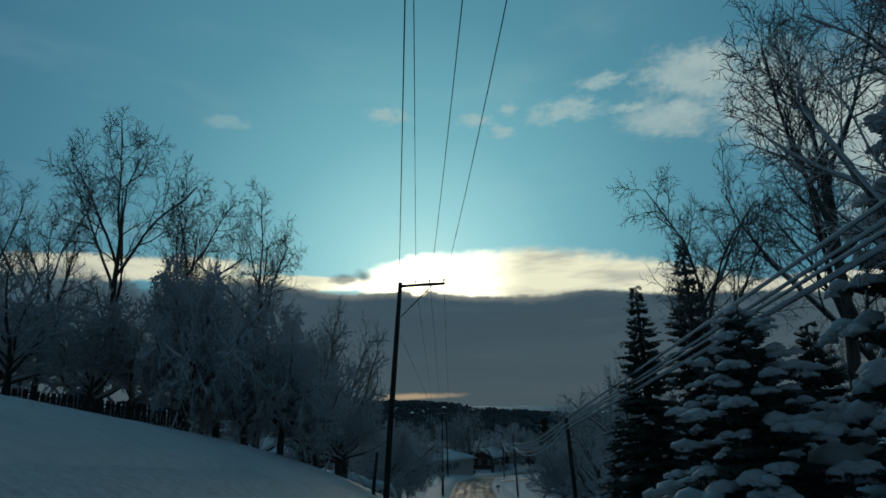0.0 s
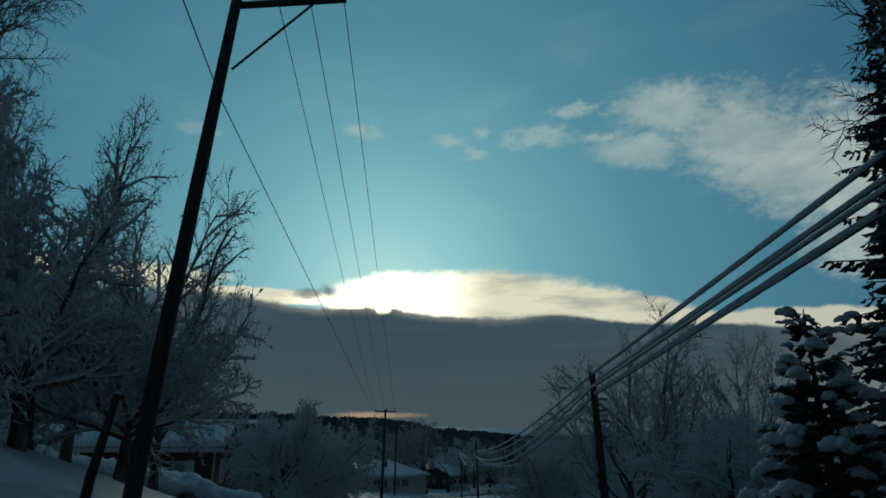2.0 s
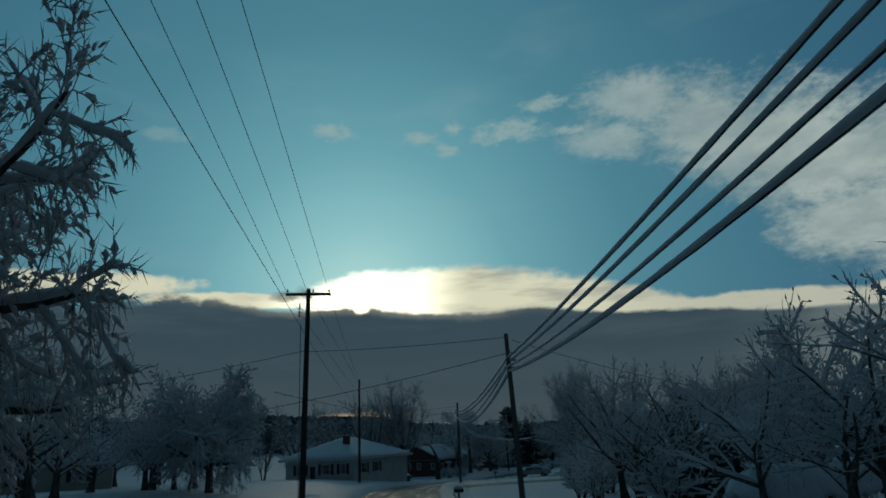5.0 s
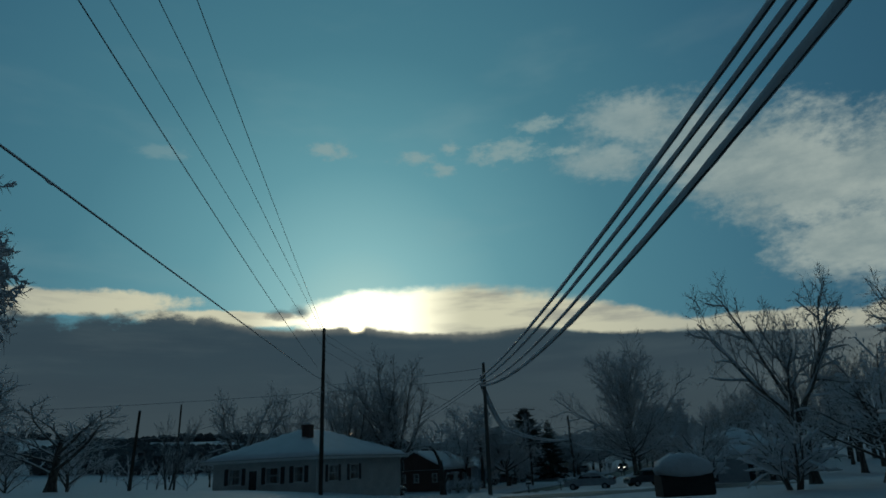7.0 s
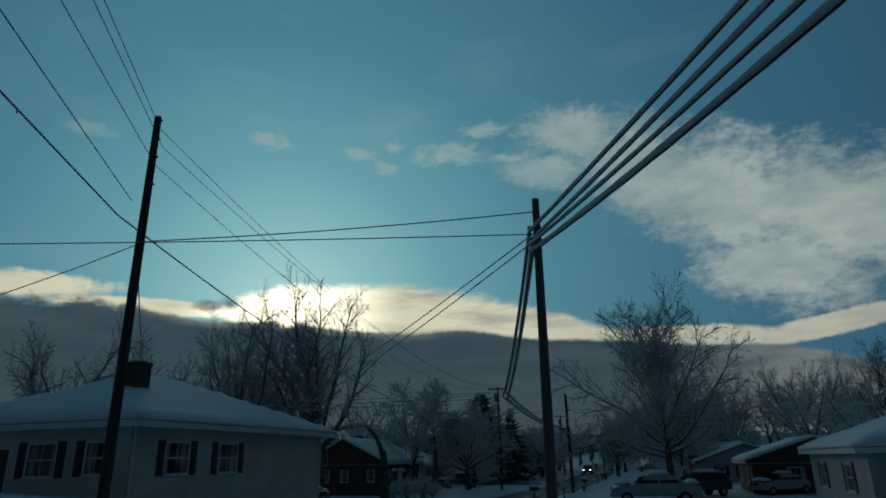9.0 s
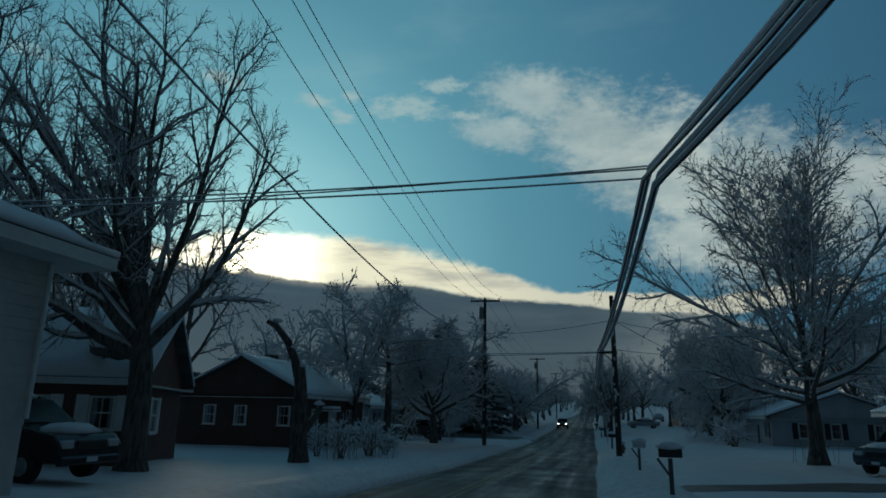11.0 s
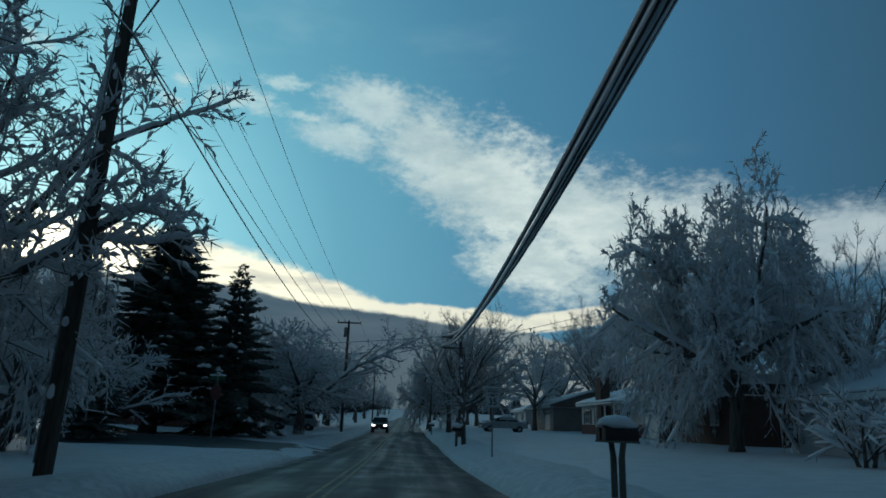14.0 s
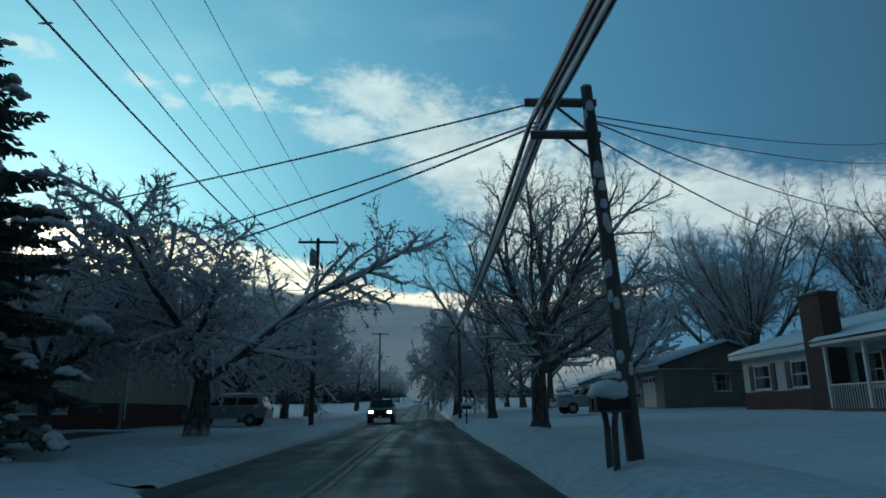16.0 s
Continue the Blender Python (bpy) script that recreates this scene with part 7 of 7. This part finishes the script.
def make_hedge(a, b, high, deep, label, seed=1):
    """A clipped hedge buried in snow: twigs below, a lumpy blanket above."""
    rng = random.Random(seed)
    a, b = Vector((*a, 0)), Vector((*b, 0))
    hedge = thing("hedge", Matrix(), label, "hedge")
    d = (b - a)
    cross = Vector((-d.y, d.x, 0)).normalized()
    tv, tf, sv, sf = [], [], [], []
    n = int(d.length * 26)
    for k in range(n):
        p = a.lerp(b, rng.random()) + cross * rng.uniform(-deep / 2, deep / 2)
        z = land(p.x, p.y)
        tip = p + Vector((rng.uniform(-0.3, 0.3), rng.uniform(-0.3, 0.3), 0)) + cross * rng.uniform(-0.25, 0.25)
        tube([Vector((p.x, p.y, z - 0.05)), Vector((tip.x, tip.y, z + high * rng.uniform(0.7, 1.03)))], [0.014, 0.006], 3, tv, tf)
    nl, nw = max(8, int(d.length / 0.16)), 16
    for j in range(nl + 1):
        for i in range(nw + 1):
            f, g = j / nl, i / nw * 2 - 1
            p = a.lerp(b, f) + cross * (g * (deep / 2 + 0.12))
            end = min(1.0, f * nl / 2, (1 - f) * nl / 2)
            h = high * (1.0 - 0.60 * abs(g) ** 3) * (0.55 + 0.45 * end) + 0.26 * wave(p.x, p.y, 0.9, 2.0) + 0.20 * wave(p.x, p.y, 2.2, 5.0) - 0.34 * abs(noise.noise(Vector((p.x * 2.6, p.y * 2.6, 1.0))))
            sv.append((p.x, p.y, land(p.x, p.y) + h))
    w = nw + 1
    sf = [(j * w + i, j * w + i + 1, (j + 1) * w + i + 1, (j + 1) * w + i) for j in range(nl) for i in range(nw)]
    me = part("snow_blanket", (sv, sf), SNOW, hedge, "lumpy blanket of snow", smooth=True)
    solid = me.modifiers.new("thickness", "SOLIDIFY")
    solid.thickness, solid.offset = 0.25, -1
    tagged(part("branchwork", (tv, tf), BARK, hedge, "dense dark twigs"), kind="stuff")


def make_snag(x, y, high):
    """A topped old trunk with a crooked dead limb and snow in its fork."""
    z = land(x, y)
    snag = thing("topped_tree_trunk", Matrix.Translation((x, y, z)), "thick topped tree trunk with one crooked dead limb", "tree stump")
    v, f = [], []
    tube([(0.1, 0, -0.3), (0.05, 0, 0.6), (0, 0, 2.0), (-0.05, 0.05, 3.3), (-0.1, 0.1, 4.1)], [0.52, 0.39, 0.34, 0.28, 0.20], 12, v, f)
    part("trunk", (v, f), BARK_DARK, snag, smooth=True)
    v, f = [], []
    tube([(-0.05, 0.05, 3.2), (-0.35, 0.0, 4.3), (-0.75, -0.1, 5.2), (-1.35, -0.3, 5.9), (-1.75, -0.4, 6.05)], [0.24, 0.20, 0.17, 0.14, 0.11], 8, v, f)
    part("dead_limb", (v, f), BARK_DARK, snag, smooth=True)
    v, f = [], []
    tube([(0.15, 0, 1.2), (0.7, -0.1, 2.0), (1.0, -0.2, 2.7)], [0.2, 0.15, 0.11], 8, v, f)
    part("limb_stub", (v, f), BARK, snag, smooth=True)
    for c, r in (((-0.55, -0.05, 4.95), 0.26), ((-1.3, -0.28, 6.08), 0.24), ((-0.1, 0.1, 4.15), 0.3), ((0.85, -0.15, 2.5), 0.28), ((0.2, -0.05, 1.5), 0.25), ((-0.2, 0, 3.6), 0.2)):
        v, f = [], []
        lump(v, f, c, r, r * 0.8, r * 0.6, 0.3, random.Random(int(r * 100)), segs=9)
        part("snow_clump", (v, f), SNOW, snag, "clump of snow", smooth=True)


def make_stalks(x, y, n, seed):
    rng = random.Random(seed)
    v, f = [], []
    for k in range(n):
        px, py = rng.gauss(0, 0.5), rng.gauss(0, 0.5)
        z = land(x + px, y + py)
        h = rng.uniform(0.5, 1.3)
        lean = (rng.uniform(-0.25, 0.25), rng.uniform(-0.25, 0.25))
        tube([Vector((x + px, y + py, z - 0.1)), Vector((x + px + lean[0] * 0.4, y + py + lean[1] * 0.4, z + h * 0.6)), Vector((x + px + lean[0], y + py + lean[1], z + h))], [0.012, 0.010, 0.016], 3, v, f)
    ob = thing("dry_plant", Matrix(), "clump of dry stalks above the snow", "plant", "dry plants")
    tagged(part("stem", (v, f), DRY, ob), kind="stuff")


def make_porch(x, y, z, turn, ln, deep, high, label):
    """A porch roof on white posts with a railing."""
    p = thing("porch", Matrix.Translation((x, y, z)) @ Matrix.Rotation(radians(turn), 4, "Z"), label, "porch")
    part("deck", boxes([(0, ln, 0, deep, -0.3, 0.12)], 0.01), POLE_GREY, p)
    part("roof", boxes([(-0.3, ln + 0.3, 0, deep + 0.3, high, high + 0.12)], 0.01), TRIM_WHITE, p)
    v, f = [], []
    n = 14
    for j in range(n + 1):
        for i in range(n + 1):
            a, b = i / n, j / n
            rim = min(i, n - i, j, n - j)
            v.append((-0.33 + (ln + 0.66) * a, -0.02 + (deep + 0.36) * b, high + 0.125 + (0.06 if rim == 0 else 0.22 + 0.03 * wave(i, j, 0.7, 1.0))))
    f = [(j * (n + 1) + i, j * (n + 1) + i + 1, (j + 1) * (n + 1) + i + 1, (j + 1) * (n + 1) + i) for j in range(n) for i in range(n)]
    part("roof_snow", (v, f), SNOW_ROOF, p, "blanket of snow", smooth=True)
    for k in range(3):
        px = 0.06 + (ln - 0.12) * k / 2
        part("post", boxes([(px - 0.06, px + 0.06, deep - 0.12, deep, 0.12, high)], 0.01), TRIM_WHITE, p)
    part("handrail", boxes([(0, ln, deep - 0.09, deep - 0.03, 0.95, 1.01)], 0.006), TRIM_WHITE, p)
    bal = None
    for k in range(int(ln / 0.14)):
        px = 0.1 + k * 0.14
        if bal is None:
            bal = part("baluster", boxes([(-0.015, 0.015, deep - 0.075, deep - 0.045, 0.12, 0.95)]), TRIM_WHITE, p)
            bal.matrix_basis = Matrix.Translation((px, 0, 0))
        else:
            ob = new("baluster", bal.data)
            ob.parent, ob.matrix_basis = p, Matrix.Translation((px, 0, 0))


def make_antenna(x, y, z0, high):
    a = thing("antenna", Matrix.Translation((x, y, z0)), "thin rooftop television antenna on a mast", "antenna")
    part("mast", rods([((0, 0, 0), (0, 0, high), 0.022)]), IRON, a)
    part("boom", rods([((-0.8, 0, high - 0.3), (0.8, 0, high - 0.3), 0.014)]), IRON, a)
    for k in range(6):
        q = -0.75 + k * 0.3
        part("element", rods([((q, -0.5 + 0.04 * k, high - 0.3), (q, 0.5 - 0.04 * k, high - 0.3), 0.008)], 5), IRON, a)


def make_roadside():
    # mailboxes: x, y, turn so that the door meets the road
    make_mailbox(6.9, 101.5, 90, "lone mailbox on a post capped with snow")
    make_mailbox(18.8, 165.7, 62, "black mailbox on a wooden post capped with snow", boxes_=1, snow=0.15)
    make_mailbox(25.1, 176.9, 62, "pale mailbox on a post capped with snow", snow=0.18, box_mat=SIGN_WHITE)
    make_mailbox(34.7, 195.4, 62, "pair of mailboxes on a forked stand under snow", boxes_=2, snow=0.16)
    make_mailbox(48.4, 221.0, 62, "mailboxes on a leaning stand under thick snow", boxes_=2, snow=0.24)
    make_mailbox(62.2, 246.8, 62, "distant mailbox capped with snow")
    make_speed_sign(42.15, 208.9, -31)
    make_stop_sign(34.1, 219.9, 120)
    make_hydrant(32.3, 190.0)
    make_fence((-36.0, 21.5), (-12.4, 30.4), 0.95, "low dark picket fence across a snowy bank")
    make_hedge((-15.0, 49.4), (-4.6, 52.2), 0.95, 2.6, "clipped hedge bowed under a blanket of snow")
    make_hedge((16.5, 88.0), (23.0, 90.5), 1.5, 2.2, "rounded hedge under a blanket of snow", 4)
    make_hedge((9.5, 40.5), (13.0, 46.0), 1.3, 2.2, "low shrubs bowed under a blanket of snow", 6)
    make_snag(11.1, 181.8, 6.3)
    for x, y, n, s in ((13.0, 183.2, 26, 1), (15.0, 185.6, 30, 2), (38.5, 181.0, 12, 3), (36.6, 178.9, 8, 4), (70.5, 224.0, 12, 5)):
        make_stalks(x, y, n, s)
    make_porch(65.53, 222.75, -12.1, 63, 4.4, 1.6, 2.45, "white railed porch with a snow-covered roof")
    make_porch(13.8, 197.6, -12.7, -119, 0.9, 0.9, 2.2, "small white porch beside a brick house")
    make_antenna(-13.6, 62.6, -1.2, 3.2)
    # clear patches: side street and driveways
    patch("side_street", ((41.2, 224.2), (37.2, 226.5), (2.0, 246.0), (-1.5, 239.5)), DRIVE, "dark wet side street between snow banks", "road", 0.06, 16)
    patch("side_street", ((38.0, 216.5), (42.1, 223.7), (20.0, 235.8), (16.2, 228.8)), DRIVE, "dark wet mouth of the side street", "road", 0.07, 10)
    patch("driveway", ((20.3, 167.8), (20.9, 169.7), (36.0, 165.4), (35.6, 162.8)), DRIVE, "dark wet driveway through the snow", "driveway", 0.035, 16)
    patch("driveway", ((38.0, 234.6), (35.6, 236.2), (42.6, 247.8), (44.4, 246.2)), DRIVE, "dark wet driveway beside a snowy lawn", "driveway", 0.06, 10)
    patch("driveway", ((8.3, 127.0), (9.0, 133.5), (28.0, 137.0), (28.0, 131.0)), DRIVE, "dark wet lane off the bend", "driveway", 0.07, 12)


def make_near_house():
    """The corner of a house high on the left at the start."""
    make_house(-29.0, 14.0, land(-20, 20) - 0.5, 12, 11.5, 9.0, 6.6, 24, False, SIDING_TAN, "two-storey house high on the bank with snowy eaves",
               front=[(3, 1.1, 0.9, 2.2), (8, 1.1, 0.9, 2.2), (3, 1.1, 3.9, 5.2), (8, 1.1, 3.9, 5.2)], right=[(3, 1.1, 0.9, 2.2), (6.5, 1.1, 3.9, 5.2)])


make_cars()
make_roadside()
make_near_house()
